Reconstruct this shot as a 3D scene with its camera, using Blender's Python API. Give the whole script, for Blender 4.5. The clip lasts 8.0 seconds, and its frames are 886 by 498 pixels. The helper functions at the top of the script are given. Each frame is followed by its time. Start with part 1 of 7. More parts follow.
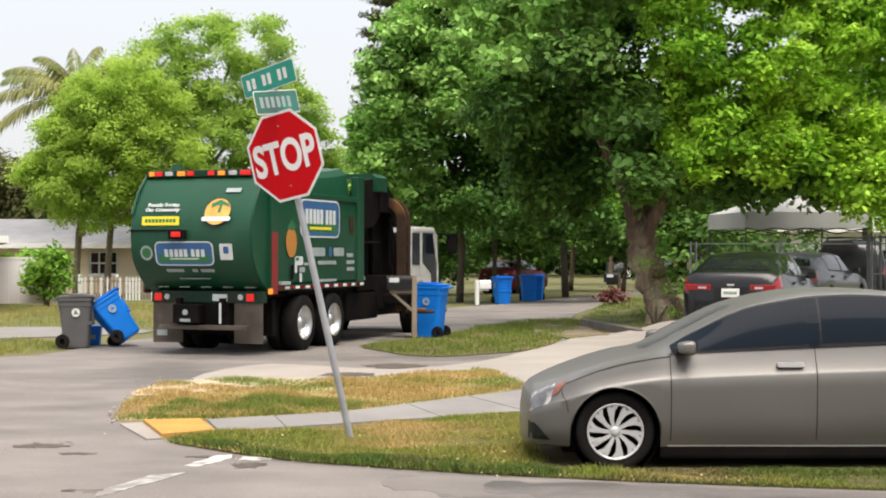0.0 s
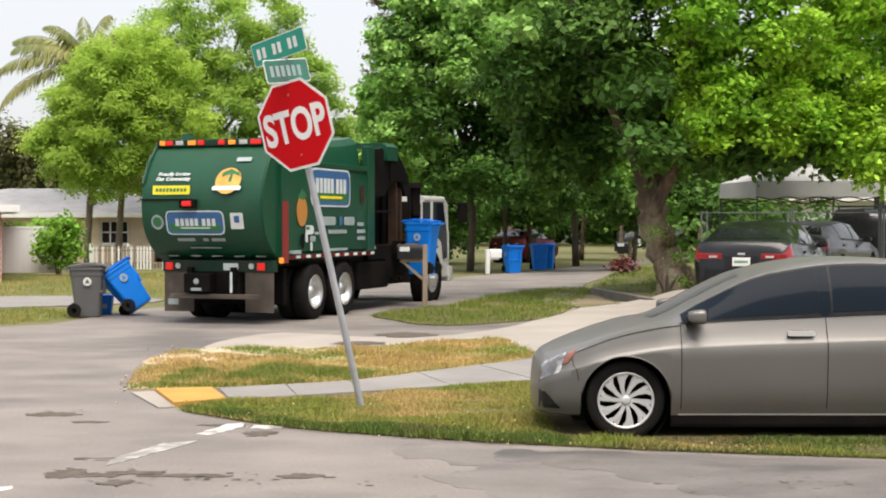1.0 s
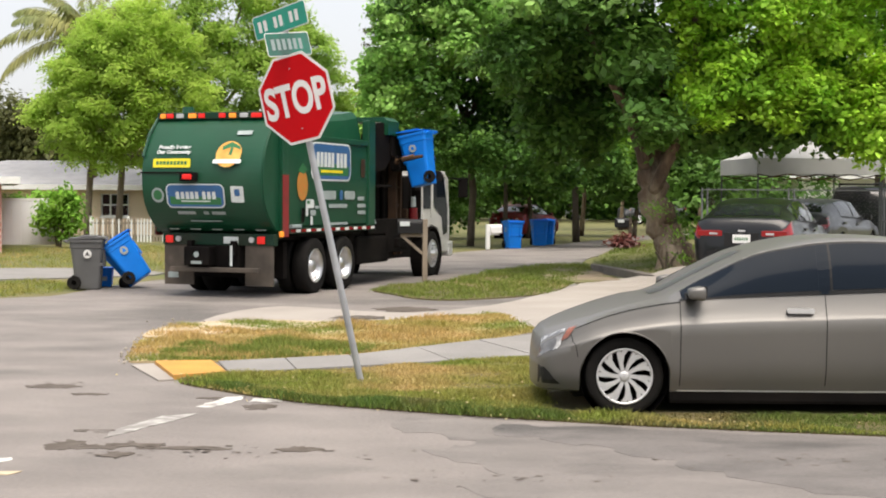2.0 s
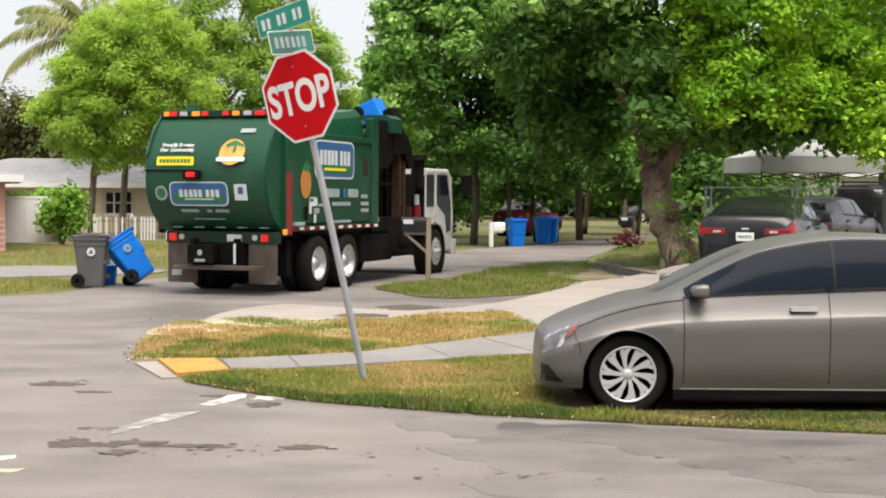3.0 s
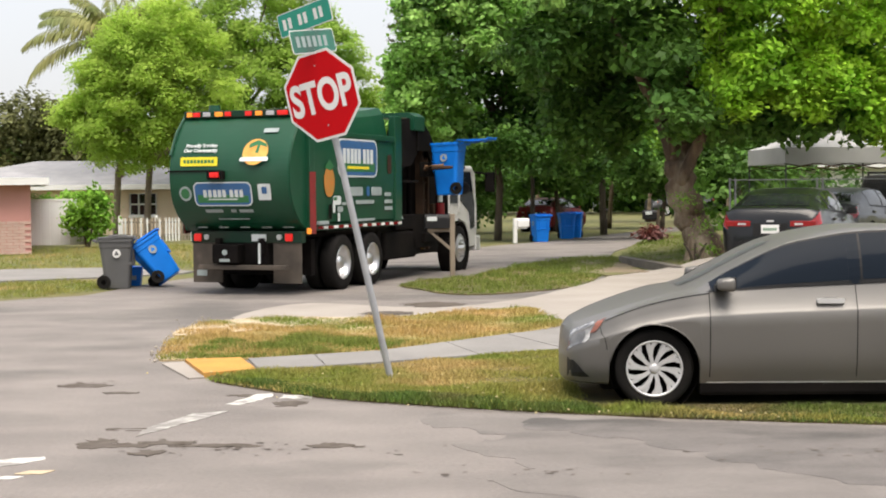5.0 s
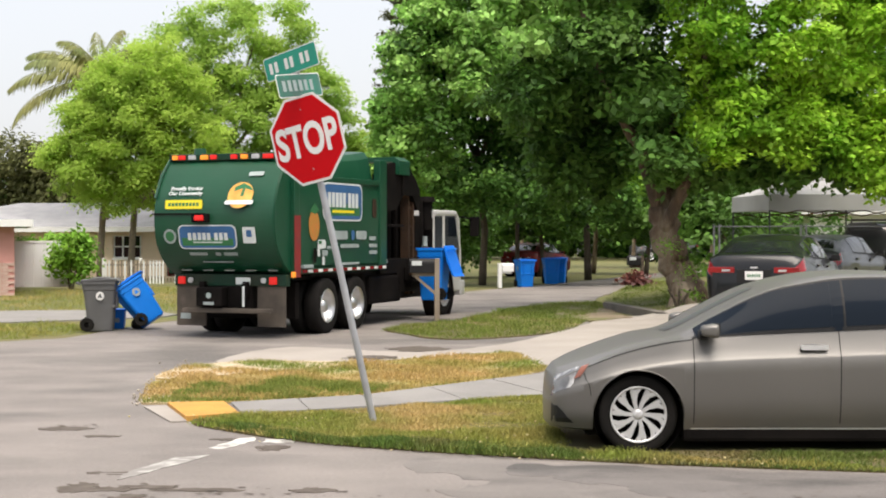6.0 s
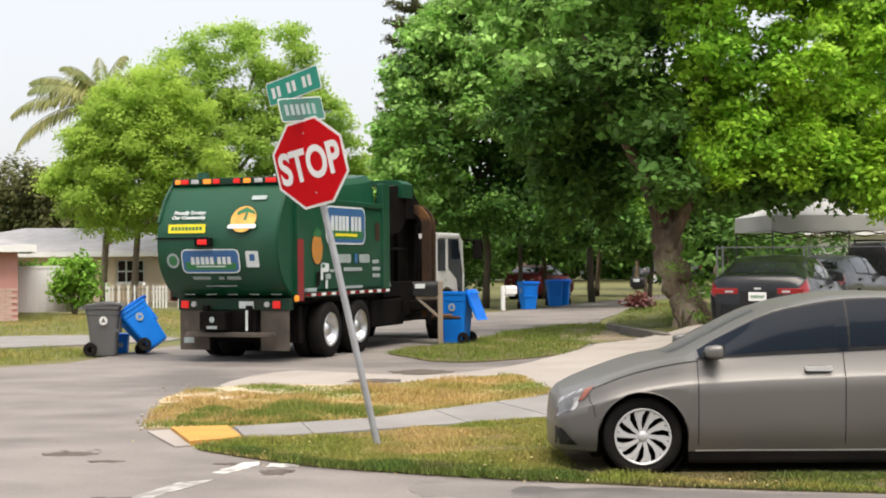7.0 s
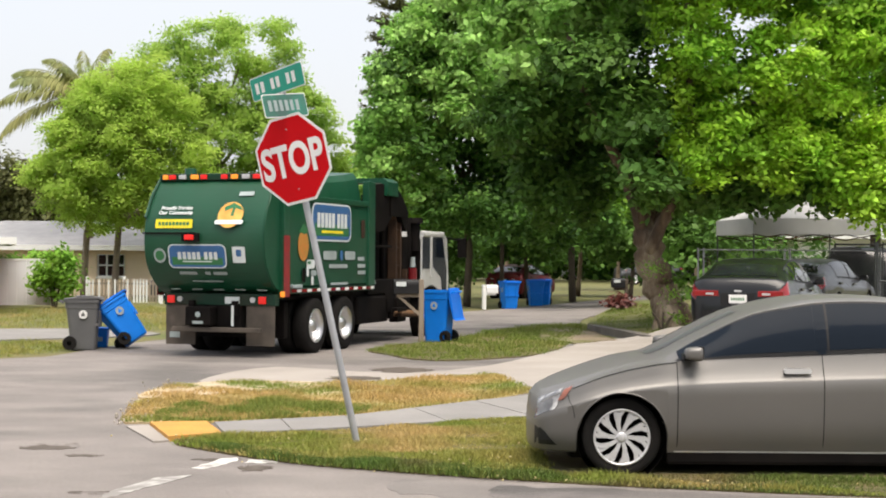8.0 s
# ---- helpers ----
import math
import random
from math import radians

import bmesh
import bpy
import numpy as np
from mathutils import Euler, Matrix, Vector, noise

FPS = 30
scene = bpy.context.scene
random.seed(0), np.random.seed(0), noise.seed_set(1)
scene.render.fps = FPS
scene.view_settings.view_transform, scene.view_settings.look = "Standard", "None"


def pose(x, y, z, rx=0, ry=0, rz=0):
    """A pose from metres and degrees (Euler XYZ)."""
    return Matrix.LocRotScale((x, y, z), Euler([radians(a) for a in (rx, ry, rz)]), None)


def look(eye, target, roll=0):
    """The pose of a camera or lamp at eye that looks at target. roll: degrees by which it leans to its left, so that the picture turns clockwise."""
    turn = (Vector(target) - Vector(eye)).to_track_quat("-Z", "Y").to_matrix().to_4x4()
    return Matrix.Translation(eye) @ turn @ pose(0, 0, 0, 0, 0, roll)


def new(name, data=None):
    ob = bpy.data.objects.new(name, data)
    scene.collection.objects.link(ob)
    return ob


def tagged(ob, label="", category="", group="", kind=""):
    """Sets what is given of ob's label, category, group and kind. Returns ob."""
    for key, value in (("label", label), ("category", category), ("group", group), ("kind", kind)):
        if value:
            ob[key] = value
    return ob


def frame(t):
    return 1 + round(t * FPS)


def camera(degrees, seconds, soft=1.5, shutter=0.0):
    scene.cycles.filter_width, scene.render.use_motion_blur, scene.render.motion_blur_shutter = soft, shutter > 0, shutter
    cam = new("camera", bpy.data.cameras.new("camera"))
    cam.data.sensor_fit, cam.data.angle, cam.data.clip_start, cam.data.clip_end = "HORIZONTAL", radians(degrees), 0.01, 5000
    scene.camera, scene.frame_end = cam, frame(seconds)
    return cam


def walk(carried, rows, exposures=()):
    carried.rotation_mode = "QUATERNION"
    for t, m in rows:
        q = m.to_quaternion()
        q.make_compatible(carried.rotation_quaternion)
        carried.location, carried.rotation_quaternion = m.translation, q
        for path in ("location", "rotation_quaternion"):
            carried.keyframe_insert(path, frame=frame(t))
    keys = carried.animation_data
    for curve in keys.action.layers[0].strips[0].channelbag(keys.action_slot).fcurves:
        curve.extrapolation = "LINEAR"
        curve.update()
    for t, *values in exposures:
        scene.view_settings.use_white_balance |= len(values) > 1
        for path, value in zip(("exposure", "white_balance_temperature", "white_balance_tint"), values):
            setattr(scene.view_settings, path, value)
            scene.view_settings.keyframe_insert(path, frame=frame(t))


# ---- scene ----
EYE = (0.0, 0.0, 1.76)
PATH = [(0.0, 0.000, 0.156, 0.000), (0.5, 0.521, -0.827, 0.119), (1.0, 0.417, -1.068, 0.033), (1.5, 0.488, -1.665, -0.028),
        (1.7, 0.478, -2.098, -0.389), (2.8, 0.301, -1.885, -0.270), (3.0, 0.568, -2.143, -0.377), (3.5, 1.075, -1.906, 0.131),
        (4.0, 1.320, -2.119, -0.096), (4.2, 1.525, -2.365, -0.090),
        (5.3, 1.340, -2.120, 0.640), (5.5, 1.228, -1.797, 0.645), (6.0, 0.892, -0.512, 0.090), (6.5, 0.918, -0.151, 0.012),
        (7.0, 1.014, 0.390, 0.425), (7.5, 0.678, 0.508, -0.191), (8.0, 0.289, 0.324, -0.358)]
cam = camera(34.0, 8.0, soft=1.95)
walk(cam, [(t, pose(*EYE, 90 + p, r, y)) for t, y, p, r in PATH])

# ---- light: bright overcast, sun high behind thin cloud ----
world = bpy.data.worlds.new("overcast_sky")
world.use_nodes = True
scene.world = world
wn, wl = world.node_tree.nodes, world.node_tree.links
wn.clear()
sky = wn.new("ShaderNodeTexSky")
sky.sky_type, sky.sun_disc = "NISHITA", False
sky.sun_elevation, sky.sun_rotation = radians(70), radians(160)
sky.air_density, sky.dust_density, sky.ozone_density = 1.0, 6.0, 1.0
bg_sky, bg_cloud, add, out = (wn.new("ShaderNodeBackground"), wn.new("ShaderNodeBackground"),
                              wn.new("ShaderNodeAddShader"), wn.new("ShaderNodeOutputWorld"))
bg_sky.inputs["Strength"].default_value = 0.05
bg_cloud.inputs["Color"].default_value = (0.98, 0.98, 1.0, 1)
bg_cloud.inputs["Strength"].default_value = 0.51
wl.new(sky.outputs[0], bg_sky.inputs["Color"])
wl.new(bg_sky.outputs[0], add.inputs[0])
wl.new(bg_cloud.outputs[0], add.inputs[1])
wl.new(add.outputs[0], out.inputs["Surface"])
sun = new("sun", bpy.data.lights.new("sun", "SUN"))
sun.data.energy, sun.data.angle, sun.data.color = 3.3, radians(50), (1.0, 0.91, 0.8)
sun.matrix_world = look((0, 0, 50), (-6, 17, 0))
scene.view_settings.exposure = 0.62


# ---- materials ----
def shade(name, c1, c2=None, scale=3.0, rough=0.6, bump=0.0, fine=40.0, metal=0.0, coat=0.0, c3=None, c3_at=0.6, spread=0.0,
          island=0.0, glow=None, alpha_trans=0.0, stretch=(1, 1, 1), spec=0.5):
    """A node material: two colours mixed by broad noise, a third in stains, fine grain in colour and relief."""
    m = bpy.data.materials.new(name)
    m.use_nodes = True
    n, l = m.node_tree.nodes, m.node_tree.links
    b = n["Principled BSDF"]
    b.inputs["Roughness"].default_value, b.inputs["Metallic"].default_value = rough, metal
    b.inputs["Coat Weight"].default_value = coat
    b.inputs["Coat Roughness"].default_value = 0.06
    b.inputs["Specular IOR Level"].default_value = spec
    c2 = c2 or tuple(v * 0.85 for v in c1)
    co, mp = n.new("ShaderNodeTexCoord"), n.new("ShaderNodeMapping")
    mp.inputs["Scale"].default_value = stretch
    l.new(co.outputs["Object"], mp.inputs["Vector"])
    broad = n.new("ShaderNodeTexNoise")
    broad.inputs["Scale"].default_value, broad.inputs["Detail"].default_value = scale, 5
    l.new(mp.outputs[0], broad.inputs["Vector"])
    ramp = n.new("ShaderNodeMapRange")
    ramp.inputs["From Min"].default_value, ramp.inputs["From Max"].default_value = 0.32, 0.68
    l.new(broad.outputs["Fac"], ramp.inputs["Value"])
    mix = n.new("ShaderNodeMix")
    mix.data_type = "RGBA"
    mix.inputs["A"].default_value, mix.inputs["B"].default_value = (*c1, 1), (*c2, 1)
    l.new(ramp.outputs[0], mix.inputs["Factor"])
    col = mix.outputs["Result"]
    grain = n.new("ShaderNodeTexNoise")
    grain.inputs["Scale"].default_value, grain.inputs["Detail"].default_value = fine, 3
    l.new(mp.outputs[0], grain.inputs["Vector"])
    if c3:
        stain, sr, m3 = n.new("ShaderNodeTexNoise"), n.new("ShaderNodeMapRange"), n.new("ShaderNodeMix")
        stain.inputs["Scale"].default_value, stain.inputs["Detail"].default_value = scale * 0.45, 6
        shift = n.new("ShaderNodeVectorMath")
        shift.inputs[1].default_value = (13.7, 4.1, 8.3)
        l.new(mp.outputs[0], shift.inputs[0])
        l.new(shift.outputs[0], stain.inputs["Vector"])
        sr.inputs["From Min"].default_value, sr.inputs["From Max"].default_value = c3_at - 0.06, c3_at + 0.06
        l.new(stain.outputs["Fac"], sr.inputs["Value"])
        m3.data_type = "RGBA"
        m3.inputs["B"].default_value = (*c3, 1)
        l.new(sr.outputs[0], m3.inputs["Factor"])
        l.new(col, m3.inputs["A"])
        col = m3.outputs["Result"]
    if spread or island:
        hsv, vr = n.new("ShaderNodeHueSaturation"), n.new("ShaderNodeMapRange")
        if island:
            src = n.new("ShaderNodeNewGeometry").outputs["Random Per Island"]
            amount = island
        else:
            src, amount = grain.outputs["Fac"], spread
        vr.inputs["To Min"].default_value, vr.inputs["To Max"].default_value = 1 - amount, 1 + amount
        l.new(src, vr.inputs["Value"])
        l.new(vr.outputs[0], hsv.inputs["Value"])
        l.new(col, hsv.inputs["Color"])
        col = hsv.outputs["Color"]
    l.new(col, b.inputs["Base Color"])
    if bump:
        bp = n.new("ShaderNodeBump")
        bp.inputs["Strength"].default_value, bp.inputs["Distance"].default_value = bump, 0.02 if bump < 0.9 else 0.09
        l.new(grain.outputs["Fac"], bp.inputs["Height"])
        l.new(bp.outputs[0], b.inputs["Normal"])
    if glow:
        b.inputs["Emission Color"].default_value, b.inputs["Emission Strength"].default_value = (*glow[:3], 1), glow[3]
    if alpha_trans:
        tr, mx, o = n.new("ShaderNodeBsdfTranslucent"), n.new("ShaderNodeMixShader"), n["Material Output"]
        mx.inputs[0].default_value = alpha_trans
        l.new(col, tr.inputs["Color"])
        l.new(b.outputs[0], mx.inputs[1])
        l.new(tr.outputs[0], mx.inputs[2])
        l.new(mx.outputs[0], o.inputs["Surface"])
    return m


def glass(name, tint=(0.02, 0.025, 0.03), rough=0.03, spec=0.5):
    return shade(name, tint, tint, rough=rough, spec=spec)


ASPHALT = shade("asphalt", (0.22, 0.197, 0.182), (0.154, 0.138, 0.128), 0.9, 0.8, 0.6, 38, c3=(0.11, 0.101, 0.0933), c3_at=0.58, spread=0.26, stretch=(0.75, 1.2, 1))
ASPHALT_DARK = shade("dark_zone_asphalt", (0.188, 0.17, 0.158), (0.135, 0.122, 0.113), 1.6, 0.8, 0.6, 38, c3=(0.1, 0.091, 0.085), c3_at=0.62, spread=0.26, stretch=(0.7, 1.3, 1))
ASPHALT_DARKEST = shade("darkest_zone_asphalt", (0.152, 0.138, 0.13), (0.105, 0.096, 0.09), 2.2, 0.8, 0.6, 38, c3=(0.075, 0.069, 0.065), c3_at=0.6, spread=0.28, stretch=(0.7, 1.3, 1))
GALV_DULL = shade("dull_galvanised_steel", (0.2, 0.205, 0.21), (0.15, 0.155, 0.16), 6, 0.6, 0.1, 50, metal=0.3)
GROUND = shade("far_grass", (0.09, 0.11, 0.027), (0.145, 0.125, 0.048), 0.45, 0.95, 0.5, 30, spread=0.25)
LAWN = shade("lawn_soil", (0.07, 0.068, 0.024), (0.14, 0.104, 0.045), 0.9, 0.95, 0.8, 45, c3=(0.22, 0.155, 0.075), c3_at=0.58, spread=0.3)
DRY = shade("dry_lawn_soil", (0.36, 0.24, 0.1), (0.2, 0.19, 0.05), 0.8, 0.95, 0.8, 45, c3=(0.5, 0.4, 0.26), c3_at=0.6, spread=0.3)
CONCRETE = shade("sidewalk_concrete", (0.239, 0.228, 0.216), (0.184, 0.176, 0.168), 1.1, 0.85, 0.25, 60, c3=(0.198, 0.189, 0.18), c3_at=0.66, spread=0.1)
PALE = shade("driveway_concrete", (0.333, 0.302, 0.27), (0.27, 0.243, 0.216), 0.7, 0.85, 0.25, 50, c3=(0.27, 0.234, 0.198), c3_at=0.7, spread=0.1)
GRIME_STONE = shade("stained_concrete", (0.2, 0.175, 0.15), (0.13, 0.115, 0.1), 2.5, 0.9, 0.5, 40, spread=0.2)
RUBBLE = shade("pale_rubble", (0.36, 0.32, 0.27), (0.26, 0.23, 0.19), 8, 0.95, 0.3, 50, island=0.3)
SAND = shade("pale_sand", (0.495, 0.414, 0.297), (0.378, 0.297, 0.18), 3, 0.95, 0.6, 50, spread=0.2)
DIRT = shade("bare_dirt_soil", (0.27, 0.21, 0.15), (0.2, 0.16, 0.1), 1.4, 0.95, 0.6, 40, c3=(0.13, 0.13, 0.045), c3_at=0.58, spread=0.25)
LOGO_YELLOW_PALE = shade("pale_leaf", (0.55, 0.5, 0.25), (0.45, 0.35, 0.15), 5, 0.7, island=0.3)
YELLOW = shade("worn_yellow_tactile", (0.52, 0.27, 0.05), (0.42, 0.215, 0.042), 2.2, 0.75, 0.3, 60, c3=(0.34, 0.22, 0.085), c3_at=0.64, spread=0.14)
LINE = shade("worn_white_line", (0.45, 0.441, 0.414), (0.27, 0.257, 0.243), 11, 0.7, 0.2, 60, c3=(0.211, 0.198, 0.184), c3_at=0.5)
LINE_FRESH = shade("white_road_paint", (0.6, 0.59, 0.56), (0.38, 0.37, 0.35), 14, 0.7, 0.2, 60, c3=(0.24, 0.225, 0.21), c3_at=0.58)
WET = shade("wet_tar", (0.07, 0.056, 0.044), (0.12, 0.102, 0.088), 7, 0.75, 0.1, 40, spec=0.25)
BLADE = shade("grass_blade", (0.17, 0.24, 0.025), (0.34, 0.3, 0.08), 1.1, 0.7, c3=(0.5, 0.36, 0.14), c3_at=0.6, island=0.35, alpha_trans=0.3)
BLADE_DRY = shade("dry_grass_blade", (0.5, 0.34, 0.14), (0.3, 0.26, 0.06), 0.8, 0.7, c3=(0.14, 0.22, 0.03), c3_at=0.57, island=0.35, alpha_trans=0.3)
BLADE_GREEN = shade("green_grass_blade", (0.13, 0.21, 0.025), (0.19, 0.22, 0.04), 0.8, 0.7, island=0.35, alpha_trans=0.3)
BLADE_EDGE = shade("dull_grass_blade", (0.07, 0.14, 0.015), (0.12, 0.145, 0.024), 0.9, 0.7, c3=(0.19, 0.135, 0.055), c3_at=0.53, island=0.4, alpha_trans=0.25)
BARK_LIGHT = shade("pale_bark", (0.3, 0.235, 0.18), (0.2, 0.155, 0.115), 3, 0.95, 1.0, 22, spread=0.25, stretch=(1, 1, 0.3))
FENCE_WHITE = shade("white_sheet_metal", (0.81, 0.819, 0.837), (0.765, 0.774, 0.792), 1.2, 0.4, 0.03, 20)
DULL_ORANGE = shade("faded_orange_decal", (0.5, 0.17, 0.03), (0.36, 0.2, 0.04), 8, 0.5)
FLAP = shade("muddy_rubber", (0.1, 0.084, 0.07), (0.065, 0.056, 0.048), 3, 0.85, 0.3, 30, c3=(0.15, 0.125, 0.105), c3_at=0.62, spec=0.12)
BARK = shade("grey_brown_bark", (0.175, 0.12, 0.076), (0.075, 0.05, 0.034), 3, 0.95, 1.0, 14, c3=(0.36, 0.29, 0.21), c3_at=0.57, spread=0.25, stretch=(1, 1, 0.3))
BARK_DARK = shade("dark_bark", (0.11, 0.085, 0.06), (0.07, 0.055, 0.04), 3, 0.95, 1.0, 22, spread=0.25, stretch=(1, 1, 0.3))
LEAF_BRIGHT = shade("yellow_green_leaf", (0.44, 0.66, 0.06), (0.2, 0.45, 0.04), 0.55, 0.5, island=0.4, alpha_trans=0.4, spec=0.2)
LEAF_MID = shade("mid_green_leaf", (0.28, 0.48, 0.06), (0.13, 0.31, 0.04), 0.45, 0.5, island=0.4, alpha_trans=0.35, spec=0.2)
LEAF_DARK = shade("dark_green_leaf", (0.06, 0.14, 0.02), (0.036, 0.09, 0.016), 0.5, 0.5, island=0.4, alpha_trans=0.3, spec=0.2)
# leaf colour with the shade under the crowns already in it
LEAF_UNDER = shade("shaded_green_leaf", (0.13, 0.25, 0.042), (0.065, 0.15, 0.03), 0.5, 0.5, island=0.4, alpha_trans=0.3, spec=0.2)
LEAF_HAZE = shade("grey_green_leaf", (0.38, 0.6, 0.16), (0.25, 0.47, 0.105), 0.4, 0.5, island=0.4, alpha_trans=0.35, spec=0.2)
LEAF_LIME = shade("light_green_leaf", (0.47, 0.63, 0.12), (0.35, 0.51, 0.09), 0.45, 0.55, island=0.12, alpha_trans=0.58, spec=0.12)
LEAF_SOFT = shade("soft_green_leaf", (0.45, 0.61, 0.13), (0.32, 0.49, 0.1), 0.45, 0.55, island=0.12, alpha_trans=0.58, spec=0.12)
LEAF_OLIVE = shade("olive_leaf", (0.16, 0.17, 0.06), (0.095, 0.105, 0.04), 0.5, 0.55, island=0.4, alpha_trans=0.3, spec=0.2)
LEAF_RED = shade("dark_red_leaf", (0.17, 0.045, 0.035), (0.1, 0.03, 0.025), 2, 0.5, island=0.4, alpha_trans=0.3)
FROND = shade("palm_frond", (0.15, 0.2, 0.065), (0.33, 0.32, 0.12), 0.5, 0.5, island=0.3, alpha_trans=0.3, spec=0.2)
GREEN = shade("dark_green_truck_paint", (0.005, 0.06, 0.028), (0.004, 0.05, 0.023), 1.2, 0.38, 0.03, 14, spec=0.42, c3=(0.016, 0.066, 0.036), c3_at=0.62)
GREEN_DARK = shade("grimy_green_paint", (0.008, 0.04, 0.022), (0.012, 0.03, 0.02), 2, 0.5, 0.1, 20, c3=(0.03, 0.028, 0.02), c3_at=0.62, spec=0.2)
BLACK = shade("black_steel", (0.006, 0.0055, 0.0055), (0.013, 0.011, 0.01), 2, 0.7, 0.15, 30, spec=0.04)
RUST = shade("rusty_brown_steel", (0.06, 0.034, 0.02), (0.03, 0.02, 0.014), 3, 0.75, 0.3, 30, c3=(0.14, 0.07, 0.028), c3_at=0.62, spec=0.15)
YELLOW_GRIP = shade("worn_grip_rubber", (0.2, 0.1, 0.04), (0.1, 0.06, 0.03), 4, 0.7)
TYRE = shade("tyre_rubber", (0.012, 0.0115, 0.011), (0.018, 0.0165, 0.0155), 6, 0.9, 0.3, 60, spec=0.08)
ALLOY = shade("bright_alloy", (0.72, 0.72, 0.72), (0.6, 0.6, 0.6), 5, 0.28, metal=0.85)
SILVER = shade("painted_silver_spoke", (0.66, 0.66, 0.67), (0.58, 0.58, 0.59), 5, 0.35, metal=0.35)
GALV = shade("galvanised_steel", (0.42, 0.43, 0.45), (0.33, 0.34, 0.36), 6, 0.5, 0.1, 50, metal=0.5)
WHITE = shade("white_paint", (0.781, 0.781, 0.772), (0.716, 0.716, 0.698), 2, 0.5, 0.05, 30, c3=(0.558, 0.539, 0.493), c3_at=0.74)
CAB = shade("cab_white_paint", (0.6, 0.6, 0.58), (0.52, 0.52, 0.5), 2, 0.4, c3=(0.36, 0.34, 0.31), c3_at=0.66, coat=0.3)
RED = shade("sign_red", (0.52, 0.004, 0.008), (0.47, 0.004, 0.008), 3, 0.5, 0.03, 20, spec=0.1)
SIGN_WHITE = shade("sign_white", (0.76, 0.76, 0.75), (0.703, 0.703, 0.694), 4, 0.45)
SIGN_GREEN = shade("street_blade_green", (0.012, 0.3, 0.215), (0.012, 0.26, 0.185), 4, 0.45)
SIGN_DARK = shade("faded_blade_green", (0.02, 0.19, 0.13), (0.05, 0.11, 0.09), 5, 0.5)
CAR_GREY = shade("warm_grey_metallic", (0.164, 0.157, 0.148), (0.154, 0.148, 0.14), 1.5, 0.45, metal=0.45, coat=0.2, fine=400, spread=0.04)
CAR_BLACK = shade("black_car_paint", (0.008, 0.0085, 0.0105), (0.0065, 0.007, 0.008), 1.5, 0.3, coat=0.45, spec=0.25)
CAR_DARK = shade("dark_grey_car_paint", (0.032, 0.033, 0.036), (0.026, 0.027, 0.03), 1.5, 0.4, coat=0.4)
CAR_RED = shade("dark_red_car_paint", (0.15, 0.008, 0.011), (0.12, 0.008, 0.01), 1.5, 0.4, spec=0.3)
CAR_WHITE = shade("white_car_paint", (0.68, 0.68, 0.67), (0.62, 0.62, 0.61), 1.5, 0.35, coat=0.6)
TINT = glass("tinted_glass", (0.011, 0.0155, 0.023), 0.1, 0.04)
# paler, rougher glass stands in for sky mirrored at a grazing angle
SKY_SHEEN_GLASS = shade("sky_sheen_windscreen_glass", (0.1, 0.105, 0.11), (0.08, 0.085, 0.09), 4, 0.3, spec=0.5)
DARK_GLASS = glass("dark_glass", (0.012, 0.013, 0.016))
PLASTIC = shade("black_plastic", (0.01, 0.01, 0.011), (0.015, 0.015, 0.016), 6, 0.55, spec=0.25)
BLUE = shade("blue_bin_plastic", (0.003, 0.19, 0.72), (0.003, 0.16, 0.63), 2.5, 0.45, 0.05, 30, c3=(0.012, 0.17, 0.54), c3_at=0.66, spec=0.3)
BLUE_IN = shade("blue_bin_lid", (0.00368, 0.166, 0.736), (0.00368, 0.143, 0.662), 2.5, 0.45, spec=0.25)
GREY_BIN = shade("grey_bin_plastic", (0.115, 0.115, 0.118), (0.09, 0.09, 0.093), 2.5, 0.55, 0.05, 30)
LAMP_RED = shade("red_lamp_lens", (0.55, 0.012, 0.012), (0.46, 0.012, 0.012), 5, 0.25, glow=(1.0, 0.03, 0.02, 0.22))
LAMP_RED_OFF = shade("dark_red_lens", (0.26, 0.01, 0.014), (0.2, 0.008, 0.011), 5, 0.2, coat=0.5)
LAMP_AMBER = shade("amber_lamp_lens", (0.85, 0.25, 0.02), (0.8, 0.22, 0.02), 5, 0.25, glow=(1.0, 0.36, 0.05, 0.3))
LAMP_CLEAR = shade("clear_lens", (0.5, 0.51, 0.52), (0.4, 0.4, 0.42), 5, 0.12, coat=0.6)
HEADLIGHT = shade("headlight_lens", (0.16, 0.16, 0.165), (0.06, 0.06, 0.065), 9, 0.1, coat=0.5, c3=(0.6, 0.6, 0.6), c3_at=0.6)
AMBER_OFF = shade("amber_reflector", (0.24, 0.085, 0.055), (0.2, 0.07, 0.045), 5, 0.25, coat=0.4)
LOGO_BLUE = shade("decal_blue", (0.035, 0.12, 0.29), (0.03, 0.1, 0.24), 3, 0.4)
LOGO_GREEN = shade("decal_green", (0.02, 0.16, 0.05), (0.03, 0.13, 0.05), 3, 0.4)
LOGO_WHITE = shade("decal_white", (0.62, 0.66, 0.66), (0.54, 0.58, 0.58), 4, 0.45)
LOGO_YELLOW = shade("decal_yellow", (0.78, 0.68, 0.02), (0.7, 0.6, 0.02), 4, 0.45)
LOGO_ORANGE = shade("decal_orange", (0.66, 0.27, 0.045), (0.56, 0.4, 0.09), 6, 0.45)
LOGO_GREY = shade("decal_grey", (0.32, 0.38, 0.38), (0.26, 0.3, 0.3), 4, 0.5)
RED_BAND = shade("red_reflective_band", (0.24, 0.014, 0.016), (0.15, 0.02, 0.02), 5, 0.5)
